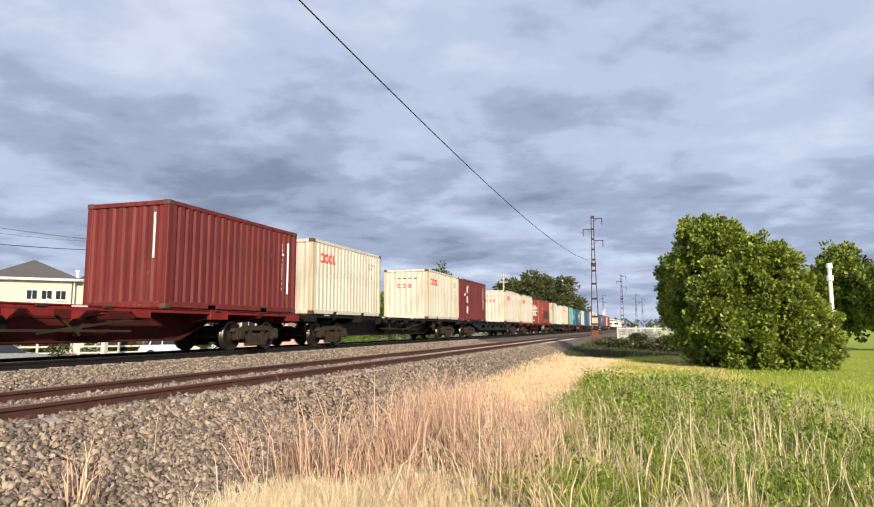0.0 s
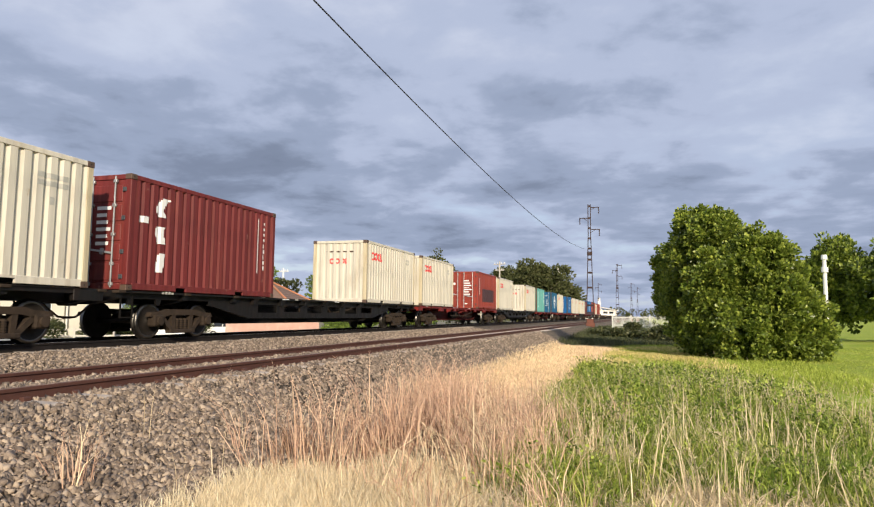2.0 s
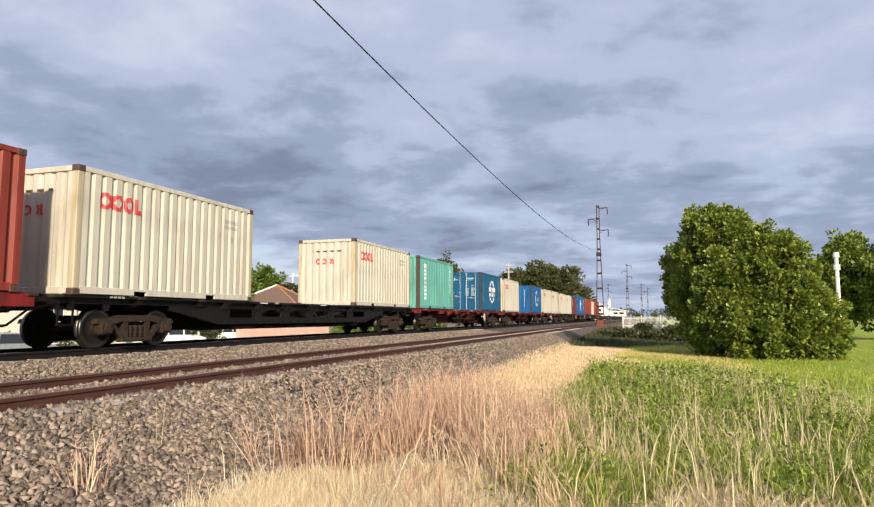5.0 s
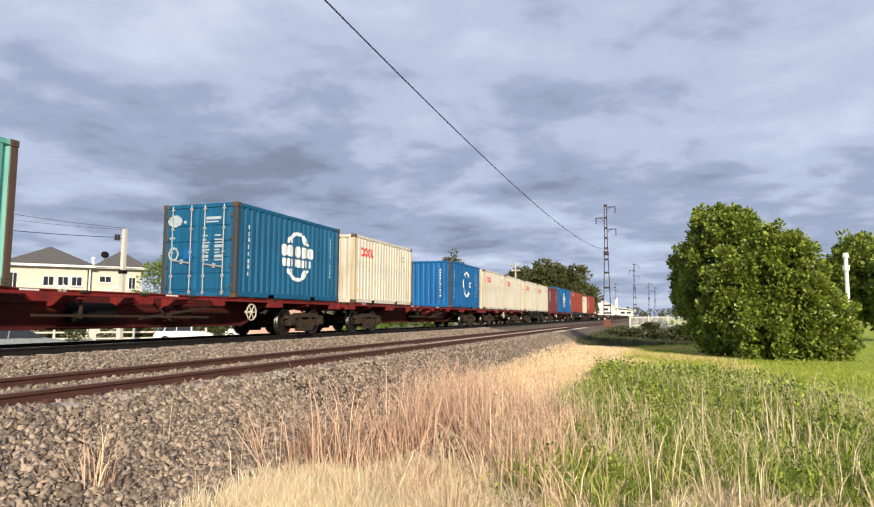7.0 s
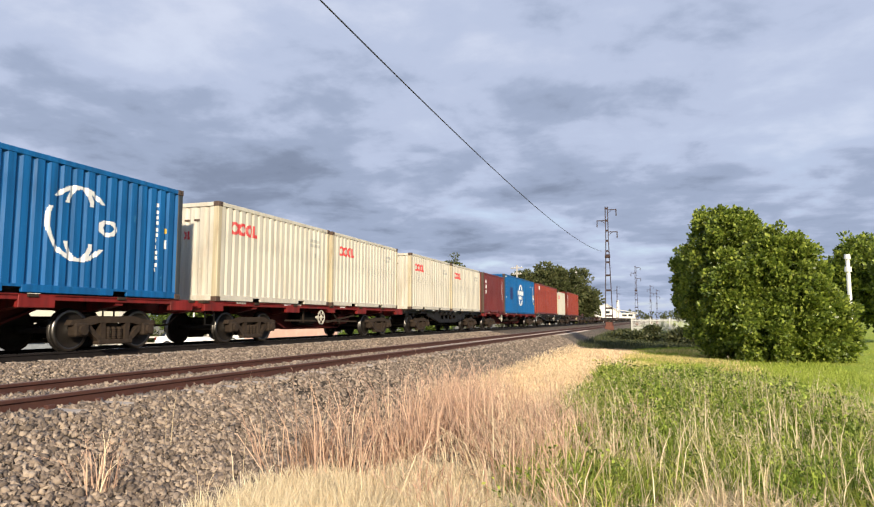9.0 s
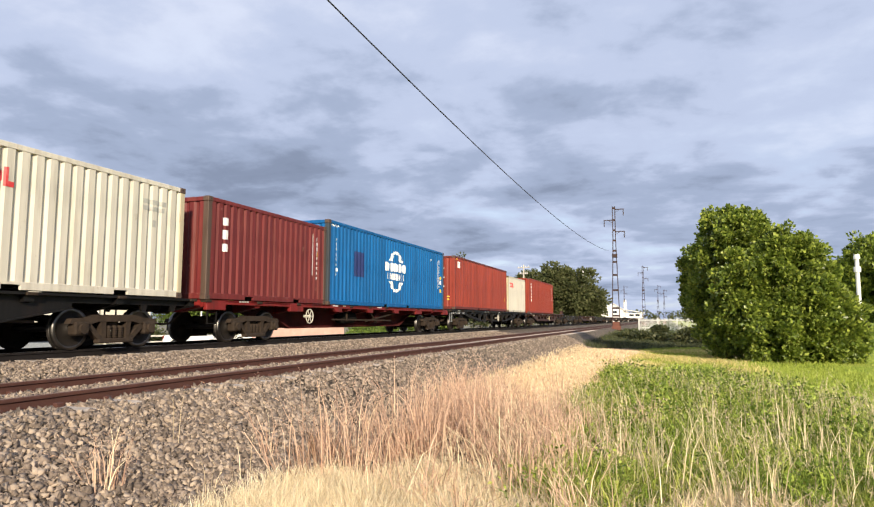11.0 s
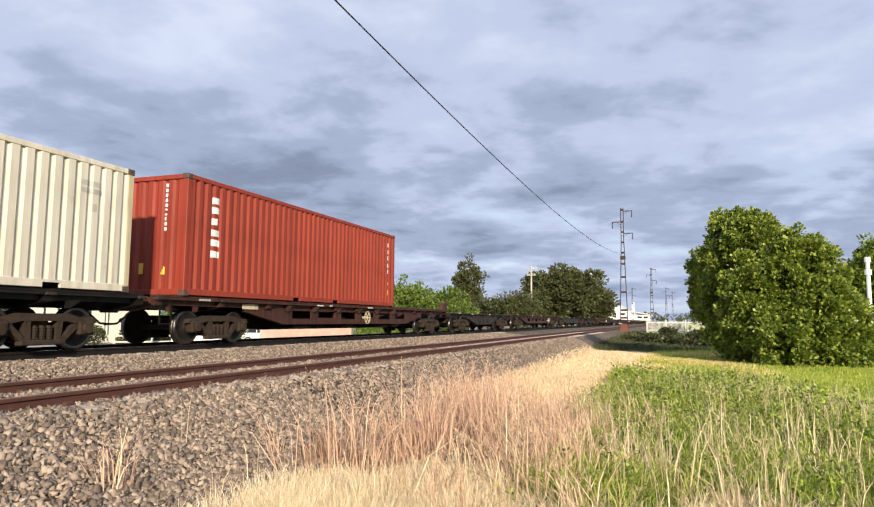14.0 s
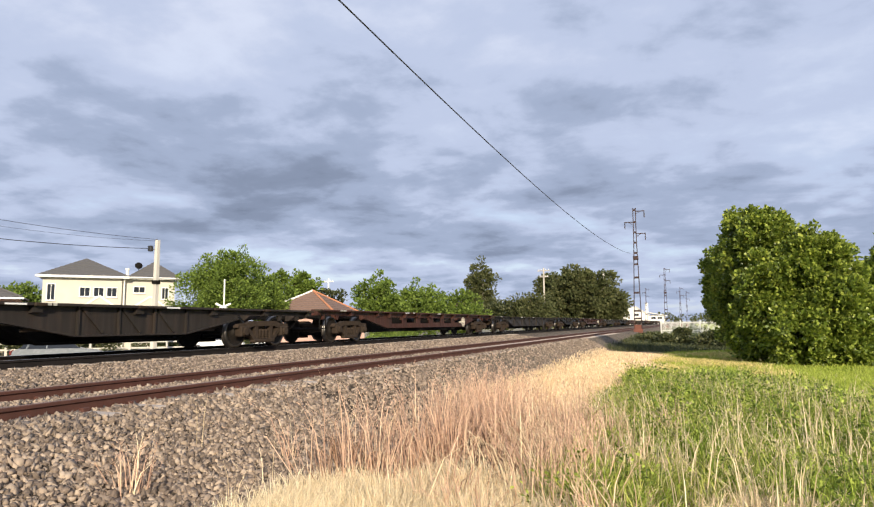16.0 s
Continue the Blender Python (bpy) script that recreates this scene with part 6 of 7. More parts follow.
CAR_WHITE = material("white_car_paint", (0.78, 0.78, 0.77), rough=0.25, vary=0.04, scale=2)
CAR_GREY = material("grey_car_paint", (0.20, 0.22, 0.24), rough=0.25, vary=0.05, scale=2)
build_two_storey()
build_hipped("low house with brown pyramid tile roof and orange hips", spot(-31.6, 64), 8, 2.9, 2.2, 1.95, TILE_BROWN, TILE_ORANGE, TRIM_WHITE)
build_hipped("grey-roofed house at the edge of the street", spot(-56.6, 70), 50, 4.0, 3.3, 2.0, TILE_GREY, TILE_GREY, TILE_GREY)
build_fences()
build_white_building()
build_car(spot(-39.4, 54, -0.5), 39.4, CAR_WHITE, "white hatchback parked beside the railway")
build_car(spot(-50.6, 40, -0.5), 50, CAR_GREY, "dark grey hatchback parked beside the railway")
build_car(spot(-34.6, 62, -0.5), 38, CAR_WHITE, "white hatchback parked further along the street")

# ---- ballast stones ----
STONE = material("ballast_stone", (0.232, 0.180, 0.141), rough=0.95, spec=0.2, vary=0.35, scale=40, island=0.42, other=(0.315, 0.250, 0.190), bump=0.004, bump_scale=90)


def stones(name, label, x0, x1, y0, y1, per_m2, size, seed, lift=0.0):
    """Broken stones scattered over a stretch of the bank, half sunk, as one mesh."""
    rng = np.random.default_rng(seed)
    n = int((x1 - x0) * (y1 - y0) * per_m2)
    x, y = rng.uniform(x0, x1, n), rng.uniform(y0, y1, n)
    # sleeper ends lie bare in the shoulder
    k = np.round((y - 0.07) / 0.66)
    bare = (x < -5.68) & (x > -6.2) & (np.abs(y - 0.07 - 0.66 * k) < 0.12) & (np.sin(k * 2.4) > -0.6)
    x, y = x[~bare], y[~bare]
    n = len(x)
    z = ground_height(x, y) + lift
    # broken shards: eight flat faces with sharp corners
    corner = np.array([(1, 0, 0), (-1, 0, 0), (0, 1, 0), (0, -1, 0), (0, 0, 1), (0, 0, -1)], float)
    tri = np.array([(0, 2, 4), (2, 1, 4), (1, 3, 4), (3, 0, 4), (2, 0, 5), (1, 2, 5), (3, 1, 5), (0, 3, 5)])
    v = corner[None] * rng.uniform(0.75, 1.35, (n, 6, 1)) + rng.uniform(-0.42, 0.42, (n, 6, 3))
    s = size * 0.5 * rng.uniform(0.6, 1.5, (n, 1)) * rng.uniform(0.38, 1.3, (n, 3))
    v = v * s[:, None]
    q = rng.normal(size=(n, 4))
    q /= np.linalg.norm(q, axis=1)[:, None]
    w, a, b, c = q.T
    R = np.stack([1 - 2 * (b * b + c * c), 2 * (a * b - c * w), 2 * (a * c + b * w), 2 * (a * b + c * w), 1 - 2 * (a * a + c * c), 2 * (b * c - a * w), 2 * (a * c - b * w), 2 * (b * c + a * w), 1 - 2 * (a * a + b * b)], -1).reshape(n, 3, 3)
    v = np.einsum("nij,nkj->nki", R, v) + np.stack([x, y, z], 1)[:, None]
    f = tri[None] + 6 * np.arange(n)[:, None, None]
    return tagged(new(name, soup(name, v.reshape(-1, 3), f.reshape(-1, 3), STONE)), label, "ballast", kind="stuff")


stones("ballast", "loose grey-brown ballast stones on the track shoulder", -6.15, -3.75, 2.5, 9.0, 1250, 0.068, 1)
stones("ballast", "loose grey-brown ballast stones on the track shoulder", -6.15, -3.7, 9.0, 17.0, 520, 0.062, 2)
stones("ballast", "loose grey-brown ballast stones on the track shoulder", -6.15, -4.2, 17.0, 40.0, 210, 0.062, 3)
stones("ballast", "ballast stones between the rusty rails", -7.62, -6.28, 3.5, 20.0, 420, 0.056, 4, 0.015)
stones("ballast", "pale ballast stones between the two tracks", -11.0, -7.78, 5.0, 16.0, 430, 0.055, 5, 0.01)
stones("ballast", "pale ballast stones between the two tracks", -11.0, -7.78, 16.0, 40.0, 170, 0.062, 6, 0.01)

# ---- grass ----
STRAW = material("straw_grass", (0.78, 0.65, 0.43), rough=0.8, vary=0.2, scale=2, island=0.25, other=(0.86, 0.77, 0.57), translucent=0.35)
FAR_STRAW = material("warm_straw_grass", (0.76, 0.58, 0.36), rough=0.85, vary=0.2, scale=1.2, island=0.25, other=(0.86, 0.70, 0.47), translucent=0.3)
BROWN_STALK = material("brown_dead_stalks", (0.30, 0.17, 0.105), rough=0.85, vary=0.25, scale=2, island=0.4, other=(0.42, 0.27, 0.17), translucent=0.2)
TAN = material("tan_pink_stalks", (0.64, 0.41, 0.29), rough=0.8, vary=0.2, scale=2, island=0.3, other=(0.76, 0.55, 0.38), translucent=0.3)
SEED = material("pale_seed_stalks", (0.70, 0.55, 0.35), rough=0.8, vary=0.2, scale=2, island=0.35, other=(0.82, 0.69, 0.47), translucent=0.3)
GREEN = material("green_grass_blade", (0.28, 0.335, 0.048), rough=0.6, vary=0.3, scale=1.5, island=0.45, other=(0.50, 0.48, 0.13), translucent=0.4)
PALE_GREEN = material("pale_green_blade", (0.42, 0.44, 0.12), rough=0.7, vary=0.25, scale=1.5, island=0.35, other=(0.60, 0.56, 0.24), translucent=0.45)
LUSH = material("lush_green_blade", (0.19, 0.29, 0.034), rough=0.6, spec=0.3, vary=0.35, scale=1.0, island=0.5, other=(0.38, 0.45, 0.08), translucent=0.42)
WEED = material("weed_leaf", (0.155, 0.24, 0.030), rough=0.6, spec=0.3, vary=0.35, scale=1.2, island=0.5, other=(0.40, 0.46, 0.085), translucent=0.38)
LAWN = material("lawn_blade", (0.36, 0.44, 0.055), rough=0.65, vary=0.25, scale=0.8, island=0.35, other=(0.42, 0.45, 0.09), translucent=0.4)
YELLOWING = material("yellowing_grass", (0.66, 0.55, 0.20), rough=0.7, vary=0.25, scale=0.8, island=0.3, other=(0.74, 0.62, 0.28), translucent=0.4)


def blades(name, label, points, mat, height, width, lean, rng, wind=(0.0, 0.0), tufts=1, spread=0.05, head=False, category="grass"):
    """Bent tapering blades at the points given (n x 2), in tufts, as one mesh. head: a feathery seed head of three short leaflets."""
    p = np.repeat(points, tufts, 0) + rng.normal(0, spread, (len(points) * tufts, 2)) * (tufts > 1)
    n = len(p)
    h = height * rng.uniform(0.45, 1.15, n)
    a = rng.uniform(0, 2 * np.pi, n)
    out = np.stack([np.cos(a), np.sin(a)], 1) * (lean * h * rng.uniform(0.2, 1.2, n))[:, None] + np.array(wind) * h[:, None]
    b = rng.uniform(0, 2 * np.pi, n)
    side = np.stack([np.cos(b), np.sin(b), np.zeros(n)], 1) * (width * rng.uniform(0.6, 1.3, n))[:, None] * 0.5
    z = ground_height(p[:, 0], p[:, 1]) - 0.01
    root = np.stack([p[:, 0], p[:, 1], z], 1)
    mid = root + np.stack([out[:, 0] * 0.30, out[:, 1] * 0.30, h * 0.58], 1)
    tip = root + np.stack([out[:, 0], out[:, 1], h * 0.97], 1)
    v = np.stack([root - side, root + side, mid - side * 0.8, mid + side * 0.8, tip], 1).reshape(-1, 3)
    i = np.arange(n)[:, None] * 5
    f = np.concatenate([i + [0, 1, 3], i + [0, 3, 2], i + [2, 3, 4]], 0)
    if head:
        k = 4
        hv, hf, base = [], [], len(v)
        t = rng.uniform(0.62, 1.0, (n, k, 1))
        c = mid[:, None] * (1 - (t - 0.58) / 0.42) + tip[:, None] * ((t - 0.58) / 0.42)
        d = rng.normal(0, 1, (n, k, 3)) * [1, 1, 0.5] + [0, 0, 1.2]
        d /= np.linalg.norm(d, axis=2)[..., None]
        ln = rng.uniform(0.05, 0.11, (n, k, 1)) * min(1.0, height)
        sd = np.cross(d, rng.normal(size=(n, k, 3)))
        sd = sd / (np.linalg.norm(sd, axis=2)[..., None] + 1e-9) * width * 0.5
        hv = np.stack([c, c + d * ln * 0.5 + sd, c + d * ln], 2).reshape(-1, 3)
        hf = base + np.arange(n * k)[:, None] * 3 + [0, 1, 2]
        v, f = np.concatenate([v, hv]), np.concatenate([f, hf])
    return tagged(new(name, soup(name, v, f, mat)), label, category, kind="stuff")


def tussocks(name, label, centres, mat, height, width, lean, rng, per, radius, head=False, wind=(0.0, 0.0)):
    """Clumps whose blades fan out from a small foot, each clump with a height of its own."""
    n = len(centres)
    size = rng.uniform(0.55, 1.15, n)
    k = np.repeat(np.arange(n), per)
    off = rng.normal(0, radius, (n * per, 2)) * size[k][:, None]
    p = centres[k] + off
    m = len(p)
    h = height * size[k] * rng.uniform(0.45, 1.1, m)
    lean_dir = off / (radius + 1e-6) * 0.55 + rng.normal(0, 0.5, (m, 2)) + rng.normal(0, 0.35, (n, 2))[k]
    out = lean_dir * (lean * h)[:, None] + np.array(wind) * h[:, None]
    return fan(name, label, p, h, out, width * rng.uniform(0.6, 1.3, m), mat, rng, head)


def fan(name, label, p, h, out, width, mat, rng, head):
    n = len(p)
    b = rng.uniform(0, 2 * np.pi, n)
    side = np.stack([np.cos(b), np.sin(b), np.zeros(n)], 1) * (width * 0.5)[:, None]
    root = np.stack([p[:, 0], p[:, 1], ground_height(p[:, 0], p[:, 1]) - 0.01], 1)
    drop = np.clip(np.linalg.norm(out, axis=1) / h, 0, 1.4)
    mid = root + np.stack([out[:, 0] * 0.36, out[:, 1] * 0.36, h * (0.60 - 0.1 * drop)], 1)
    tip = root + np.stack([out[:, 0], out[:, 1], h * (1.0 - 0.35 * drop)], 1)
    v = np.stack([root - side, root + side, mid - side * 0.85, mid + side * 0.85, tip], 1).reshape(-1, 3)
    i = np.arange(n)[:, None] * 5
    f = np.concatenate([i + [0, 1, 3], i + [0, 3, 2], i + [2, 3, 4]], 0)
    if head:
        k = 5
        t = rng.uniform(0.35, 1.0, (n, k, 1))
        c = mid[:, None] * (1 - t) + tip[:, None] * t
        d = rng.normal(0, 1, (n, k, 3)) * [0.7, 0.7, 0.4] + (tip - mid)[:, None] / (np.linalg.norm(tip - mid, axis=1)[:, None, None] + 1e-6) * 1.5
        d /= np.linalg.norm(d, axis=2)[..., None]
        ln = rng.uniform(0.04, 0.09, (n, k, 1))
        sd = np.cross(d, rng.normal(size=(n, k, 3)))
        sd = sd / (np.linalg.norm(sd, axis=2)[..., None] + 1e-9) * (width * 0.42)[:, None, None]
        hv = np.stack([c, c + d * ln * 0.5 + sd, c + d * ln], 2).reshape(-1, 3)
        v, f = np.concatenate([v, hv]), np.concatenate([f, len(v) + np.arange(n * k)[:, None] * 3 + [0, 1, 2]])
    return tagged(new(name, soup(name, v, f, mat)), label, "grass", kind="stuff")


def leafy(name, label, centres, mat, height, size, rng, per, radius):
    """Low mounds of small pointed leaves, each mound with a height of its own."""
    n = len(centres)
    k = np.repeat(np.arange(n), per)
    m = len(k)
    tall = rng.uniform(0.15, 1.45, n)[k] * height
    u = rng.normal(0, 1, (m, 2)) * radius
    t = rng.random(m) ** 0.6
    p = centres[k] + u * (1.1 - 0.5 * t)[:, None]
    base = np.stack([p[:, 0], p[:, 1], ground_height(p[:, 0], p[:, 1]) + 0.02 + t * tall], 1)
    d = np.stack([u[:, 0] / radius, u[:, 1] / radius, np.full(m, 0.35)], 1) + rng.normal(0, 0.8, (m, 3))
    d /= np.linalg.norm(d, axis=1)[:, None] + 1e-9
    s = np.cross(d, rng.normal(0, 0.5, (m, 3)) + [0, 0, 1])
    s /= np.linalg.norm(s, axis=1)[:, None] + 1e-9
    ln = (size * rng.uniform(0.6, 1.35, m))[:, None]
    sag = np.cross(d, s) * ln * 0.12
    v = np.stack([base, base + d * ln * 0.5 + s * ln * 0.32 - sag, base + d * ln, base + d * ln * 0.5 - s * ln * 0.32 - sag], 1).reshape(-1, 3)
    i = np.arange(m)[:, None] * 4
    return tagged(new(name, soup(name, v, np.concatenate([i + [0, 1, 2], i + [0, 2, 3]], 0), mat)), label, "weeds", kind="stuff")


def patchy(x, y, k, s=1.0):
    return 0.5 + 0.25 * np.sin(1.7 * s * x + 0.9 * s * y + k) + 0.25 * np.sin(-1.1 * s * x + 1.6 * s * y + 2.3 * k)


def scatter(rng, n, x0, x1, y0, y1, keep=None):
    x, y = rng.uniform(x0, x1, n), rng.uniform(y0, y1, n)
    if keep is not None:
        m = rng.random(n) < keep(x, y)
        x, y = x[m], y[m]
    return np.stack([x, y], 1)


def edge(y):
    """Where the straw verge gives way to green."""
    return -1.25 + 0.30 * np.sin(0.8 * y) + 0.18 * np.sin(2.3 * y + 1) - 0.012 * np.clip(y - 10, 0, 40)


def build_grass():
    rng = np.random.default_rng(77)
    straw = lambda x, y: np.clip((edge(y) + 0.7 - x) / 1.3, 0, 1) * np.clip((x + 4.75) / 0.35, 0, 1)
    green = lambda x, y: np.clip((x - edge(y) + 0.6) / 1.2, 0.02, 1)
    blades("dry_grass", "short pale straw-coloured dry grass", scatter(rng, 26000, -4.4, 0.2, 3.6, 8.4, lambda x, y: straw(x, y) * np.clip((x + 3.95) / 0.4, 0, 1) * np.clip((6.7 + 0.35 * np.sin(2.2 * x) + 0.15 * np.sin(7 * x) + 0.4 * np.clip(x + 2.2, 0, 2) - y) / 0.5, 0.02, 1)), STRAW, 0.24, 0.008, 0.55, rng, tufts=3, spread=0.03)
    blades("dry_grass", "short straw-coloured dry grass", scatter(rng, 26000, -4.6, -0.6, 8.4, 24.0, lambda x, y: straw(x, y) * np.clip((y - 12.5 - 0.6 * np.sin(2 * x)) / 1.5, 0.03, 1)), FAR_STRAW, 0.13, 0.014, 0.6, rng, tufts=2, spread=0.05)
    blades("dry_grass", "short straw-coloured dry grass", scatter(rng, 9000, -4.9, -0.8, 24.0, 40.0, lambda x, y: straw(x, y) * np.clip((39.5 + np.sin(2 * x) - y) / 1.5, 0, 1)), FAR_STRAW, 0.14, 0.03, 0.6, rng, tufts=2, spread=0.1)
    # tall tan stand along the toe of the bank
    stand = lambda x, y: np.clip(1 - np.abs((x + 2.65 + 0.07 * (y - 8)) / 1.45), 0, 1) ** 0.7 * np.clip((y - 5.9) / 1.2, 0, 1) * np.clip((14.0 - y) / 4, 0, 1) * (0.15 + 0.85 * patchy(x, y, 1.3, 1.6))
    tussocks("tall_dry_grass", "tall tan and pinkish dry grass tussocks", scatter(rng, 230, -4.5, -1.2, 5.9, 14.0, stand), TAN, 1.10, 0.010, 0.40, rng, 34, 0.17, True, (0.04, 0.02))
    tussocks("tall_dry_grass", "brown bent dry grass in the tussocks' feet", scatter(rng, 200, -4.5, -1.0, 5.9, 13.0, stand), BROWN_STALK, 0.70, 0.012, 0.7, rng, 20, 0.20)
    blades("tall_dry_grass", "scattered tan stalks of dry grass", scatter(rng, 520, -4.7, -1.3, 5.8, 15.0, stand), TAN, 0.95, 0.010, 0.45, rng, (0.05, 0.03), tufts=3, spread=0.08, head=True)
    pale = lambda x, y: np.clip((x + 2.6) / 0.8, 0, 1) * np.clip((-0.1 - x) / 0.9, 0, 1) * np.clip((y - 4.8) / 1.2, 0, 1) * np.clip((12.0 - y) / 4, 0, 1)
    tussocks("tall_dry_grass", "tall pale leaning dry grass tussocks", scatter(rng, 75, -2.6, -0.1, 4.6, 12.0, pale), SEED, 0.90, 0.010, 0.40, rng, 20, 0.14, True, (-0.20, 0.05))
    tussocks("tall_dry_grass", "tan leaning dry grass tussocks", scatter(rng, 85, -2.6, -0.1, 4.8, 12.0, pale), TAN, 0.85, 0.010, 0.42, rng, 20, 0.14, True, (-0.20, 0.05))
    tussocks("tall_dry_grass", "brown bent dry grass among the pale tussocks", scatter(rng, 110, -2.8, -0.1, 4.8, 11.0, pale), BROWN_STALK, 0.45, 0.012, 0.7, rng, 16, 0.18)
    toe = lambda x, y: np.clip(1 - np.abs(x + 4.2) / 0.9, 0, 1) * patchy(x, y, 0.4, 2.0)
    blades("tall_dry_grass", "thin dry stalks growing in the ballast's edge", scatter(rng, 130, -5.0, -3.0, 4.6, 14.0, toe), SEED, 0.60, 0.008, 0.55, rng, tufts=3, spread=0.07, head=True)
    tussocks("tall_dry_grass", "small dry tufts in the ballast", np.array([(-4.66, 4.55), (-4.62, 4.7), (-4.5, 6.8), (-4.2, 7.6), (-4.3, 8.4)]), TAN, 0.52, 0.009, 0.35, rng, 18, 0.06, True)
    # green growth: tussocks and weeds of uneven height, with straw among them
    weeds_end = lambda x, y: np.clip((5.36 - 0.157 * y - x + 0.25 * np.sin(1.9 * y)) / 0.6, 0, 1) * np.clip((21.5 + 0.8 * np.sin(2.4 * x) - y) / 2, 0, 1)
    near_green = lambda x, y: green(x, y) * weeds_end(x, y) * np.clip((patchy(x, y, 2.1, 1.3) - 0.30) * 2.6, 0.06, 1)
    tussocks("green_grass", "lush green grass tussocks", scatter(rng, 1500, -1.5, 5.6, 4.2, 11.0, near_green), GREEN, 0.44, 0.013, 0.62, rng, 30, 0.085)
    tussocks("green_grass", "lush green grass tussocks", scatter(rng, 3000, -1.7, 4.2, 11.0, 23.5, lambda x, y: green(x, y) * weeds_end(x, y)), GREEN, 0.48, 0.018, 0.5, rng, 18, 0.11)
    blades("green_grass", "low green undergrowth", scatter(rng, 11000, -1.6, 4.8, 4.2, 10.5, near_green), GREEN, 0.17, 0.012, 0.9, rng, tufts=2, spread=0.04)
    tussocks("straw_stalks", "pale seed stalks standing in the green grass", scatter(rng, 230, -1.4, 5.6, 4.4, 13.5, lambda x, y: green(x, y) * (0.15 + 0.85 * patchy(x, y, 4.0, 1.7) ** 2)), SEED, 0.86, 0.010, 0.24, rng, 12, 0.13, True, (-0.06, 0.02))
    tussocks("straw_stalks", "thin upright straw stalks above the weeds", scatter(rng, 300, -1.3, 5.0, 6.5, 17.0, lambda x, y: green(x, y) * weeds_end(x, y)), SEED, 0.75, 0.009, 0.22, rng, 6, 0.16, True)
    tussocks("green_grass", "tall pale green grass above the weeds", scatter(rng, 520, -1.4, 4.8, 4.6, 13.0, near_green), PALE_GREEN, 0.58, 0.010, 0.42, rng, 9, 0.12)
    tangle = lambda x, y: green(x, y) * np.clip((0.62 - patchy(x, y, 2.1, 1.3) - 0.12 + 0.16 * np.clip((7.0 - y) / 1.6, 0, 1)) * 4, 0, 1) * np.clip((8.6 - y) / 1.2, 0, 1)
    tussocks("straw_stalks", "dry tangled straw lying in the green grass", scatter(rng, 1900, -1.5, 5.0, 4.2, 10.0, tangle), SEED, 0.33, 0.009, 0.85, rng, 26, 0.11)
    weedy = lambda x, y: green(x, y) * np.clip(patchy(x, y, 3.1, 1.2) * 1.5 - 0.35 + 0.22 * (y - 8), 0, 1)
    leafy("broad_weeds", "broad-leaved bright green weeds", scatter(rng, 380, -1.3, 4.8, 5.6, 10.0, weedy), WEED, 0.34, 0.045, rng, 50, 0.15)
    leafy("broad_weeds", "broad-leaved bright green weeds", scatter(rng, 1100, -1.7, 4.6, 10.0, 23.0, lambda x, y: weedy(x, y) * weeds_end(x, y)), WEED, 0.38, 0.065, rng, 40, 0.18)
    tussocks("green_grass", "dense bright green leafy grass", scatter(rng, 2400, -1.5, 4.8, 6.0, 12.0, lambda x, y: weedy(x, y) * weeds_end(x, y)), LUSH, 0.42, 0.016, 0.6, rng, 24, 0.09)
    tussocks("green_grass", "dense bright green leafy grass", scatter(rng, 2600, -1.6, 4.4, 12.0, 22.5, lambda x, y: green(x, y) * weeds_end(x, y)), LUSH, 0.46, 0.022, 0.55, rng, 22, 0.11)
    # yellowing strip and the lawn
    yel = lambda x, y: np.clip((patchy(x, y, 5.2, 0.8) * 0.6 + patchy(x, y, 1.2, 2.3) * 0.4 - 0.42) * 5, 0, 1) * np.clip((x - edge(y)) / 0.5, 0, 1) * np.clip((3.2 - x) / 1.5, 0, 1)
    blades("yellow_grass", "short yellowing grass patches", scatter(rng, 21000, -2.4, 4.5, 18.0, 37.0, yel), YELLOWING, 0.18, 0.028, 0.8, rng, tufts=2, spread=0.06)
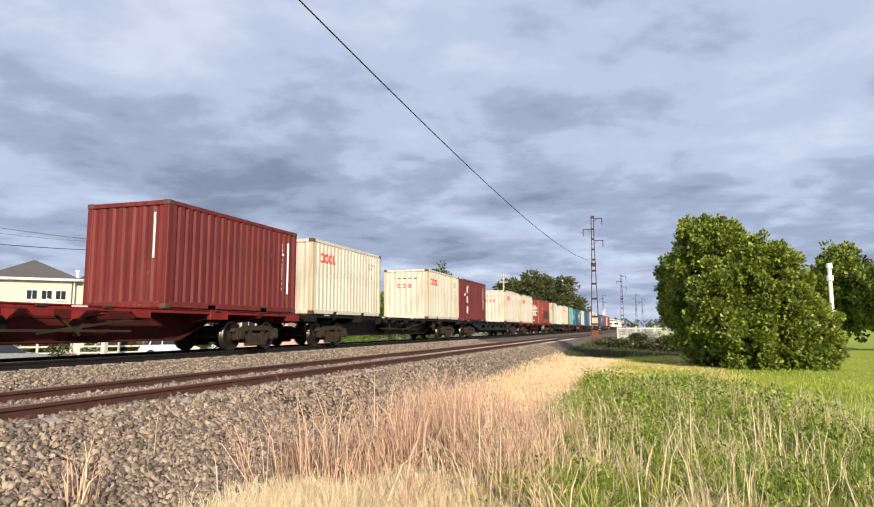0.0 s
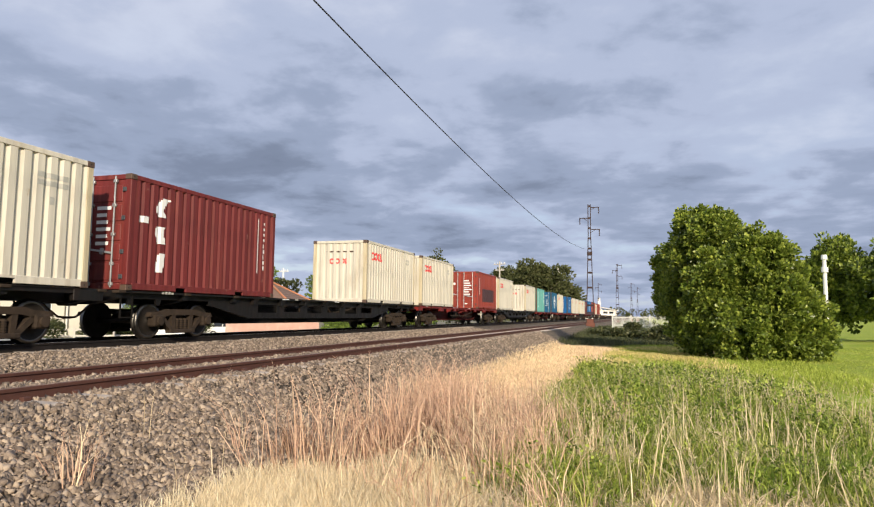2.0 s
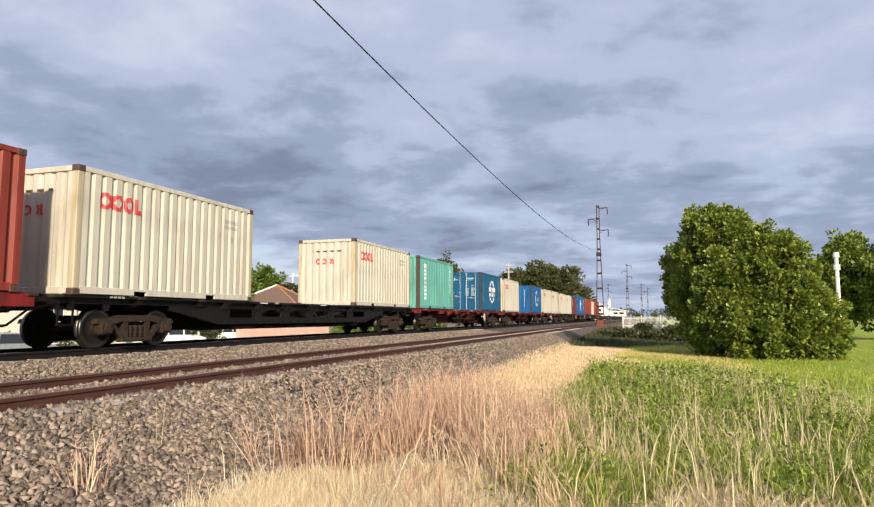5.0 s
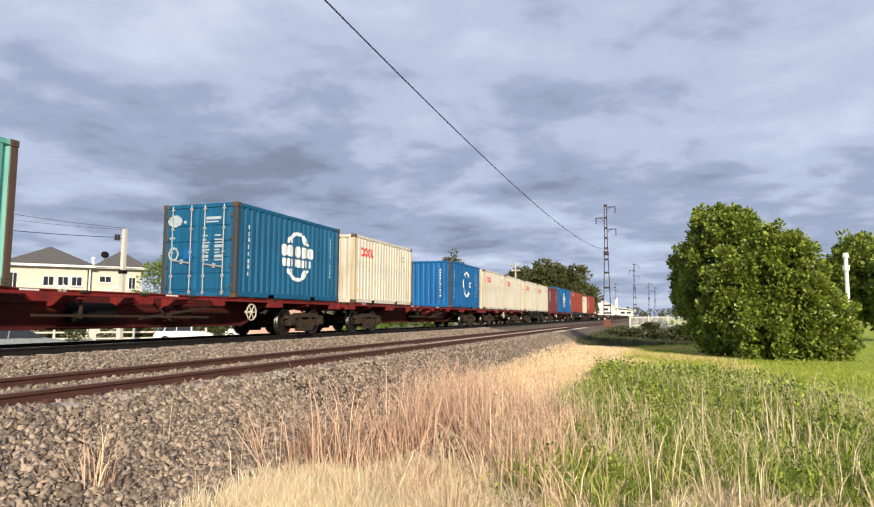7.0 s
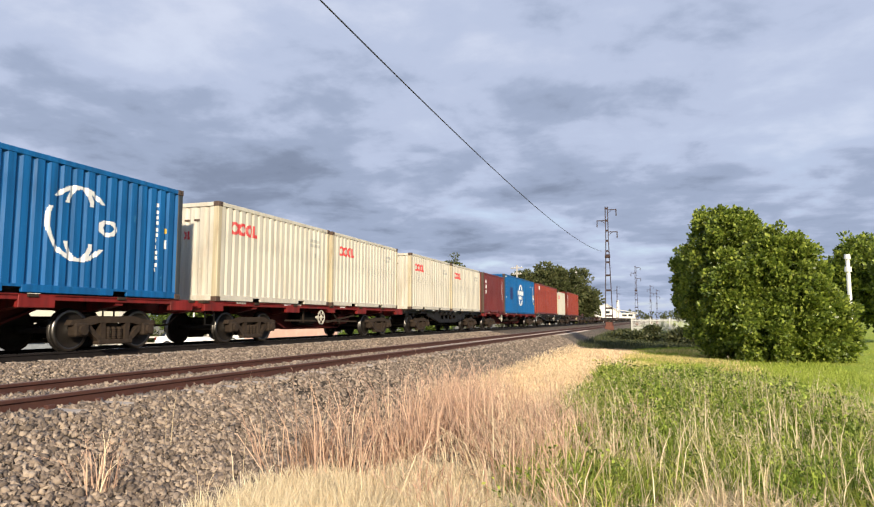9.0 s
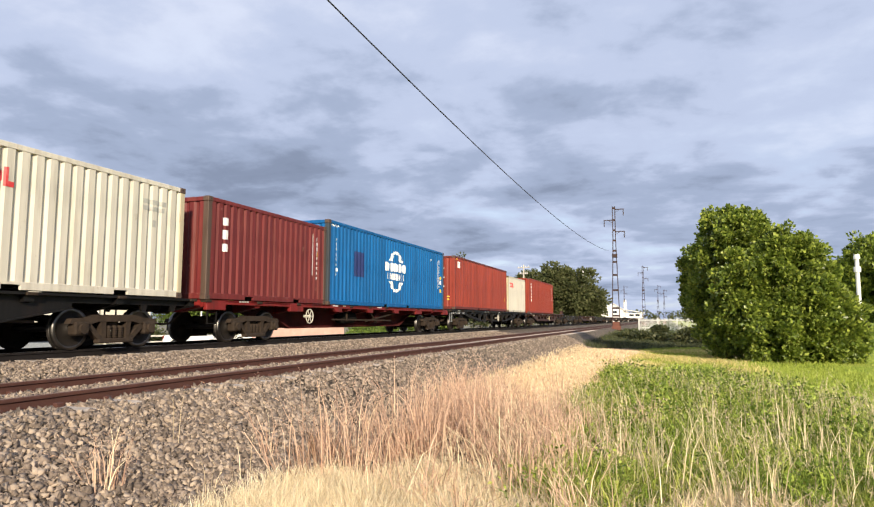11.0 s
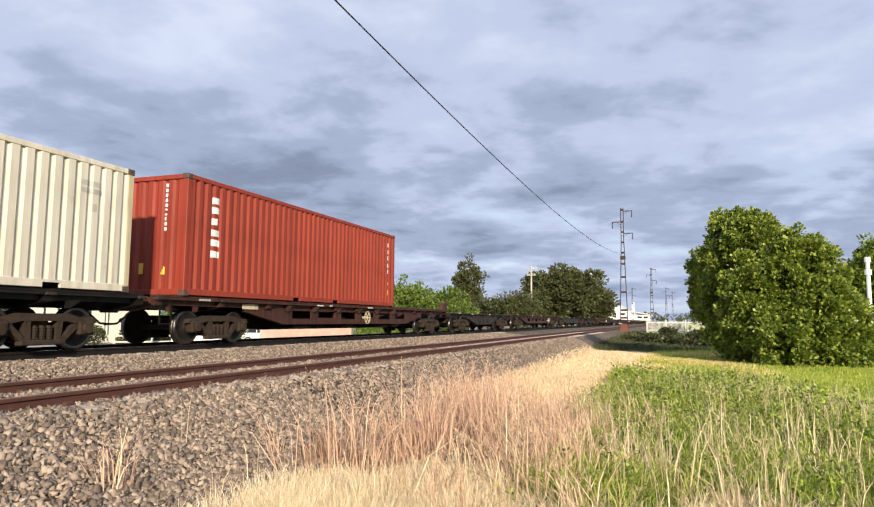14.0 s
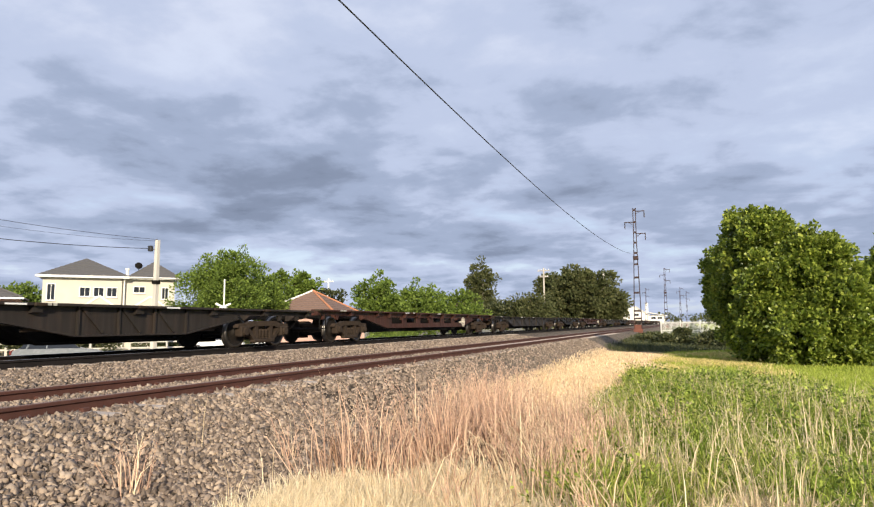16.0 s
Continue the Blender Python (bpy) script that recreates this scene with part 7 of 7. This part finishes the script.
    blades("green_grass", "short green grass beyond the weeds", scatter(rng, 22000, -2.2, 6.0, 17.0, 45.0, lambda x, y: np.clip((x - edge(y)) / 0.5, 0, 1) * (1 - 0.5 * yel(x, y))), LAWN, 0.13, 0.022, 0.8, rng, tufts=2, spread=0.06)
    blades("lawn_grass", "short mown bright green lawn", scatter(rng, 45000, 1.5, 24.0, 8.0, 44.0, lambda x, y: 1 - weeds_end(x, y)), LAWN, 0.06, 0.020, 0.9, rng, tufts=2, spread=0.08)
    blades("green_grass", "rough dark green grass by the steel mast", scatter(rng, 9000, -4.6, 3.0, 39.5, 66.0), LEAF_DARK, 0.34, 0.03, 0.7, rng, tufts=2, spread=0.1)
    # rough dry grass on the far side, between track and street
    blades("dry_grass", "rough dry grass between the railway and the street", scatter(rng, 16000, -26, -15.6, 8.0, 60.0, lambda x, y: 0.3 + 0.7 * patchy(x, y, 2.2, 0.6)), STRAW, 0.22, 0.03, 0.5, rng, tufts=2, spread=0.1)


build_grass()


def build_scrap():
    """A crumpled white wrapper caught in the tall dry grass."""
    rnd = random.Random(4)
    bm = bmesh.new()
    bmesh.ops.create_icosphere(bm, subdivisions=2, radius=0.085)
    for v in bm.verts:
        v.co *= rnd.uniform(0.6, 1.2)
        v.co.z *= 0.7
    me = bpy.data.meshes.new("plastic_wrapper")
    bm.to_mesh(me)
    bm.free()
    me.materials.append(P_WHITE_MARK)
    ob = tagged(new("plastic_wrapper", me), "crumpled pale plastic wrapper caught in dry grass", "litter")
    ob.location = (SCRAP[0], SCRAP[1], float(ground_height(np.array(SCRAP[0]), np.array(SCRAP[1]))) + 0.05)


SCRAP = (-2.95, 9.95)
build_scrap()

# ---- what moves ----


def motions():
    times = [i * 1.0 for i in range(17)]
    for thing, s, x, z in MOVERS:
        walk(thing, [(t, pose(x, s - SPEED * t, z)) for t in times])
    # wheels roll without slipping: a key for each thirtieth of a second
    turn = math.degrees(SPEED / AXLE)
    steps = [(k / 30, k / 30 * turn) for k in range(481)]
    for wheel, y in WHEELSETS:
        walk(wheel, [(t, pose(0, y, SEAT, a % 360)) for t, a in steps])


motions()
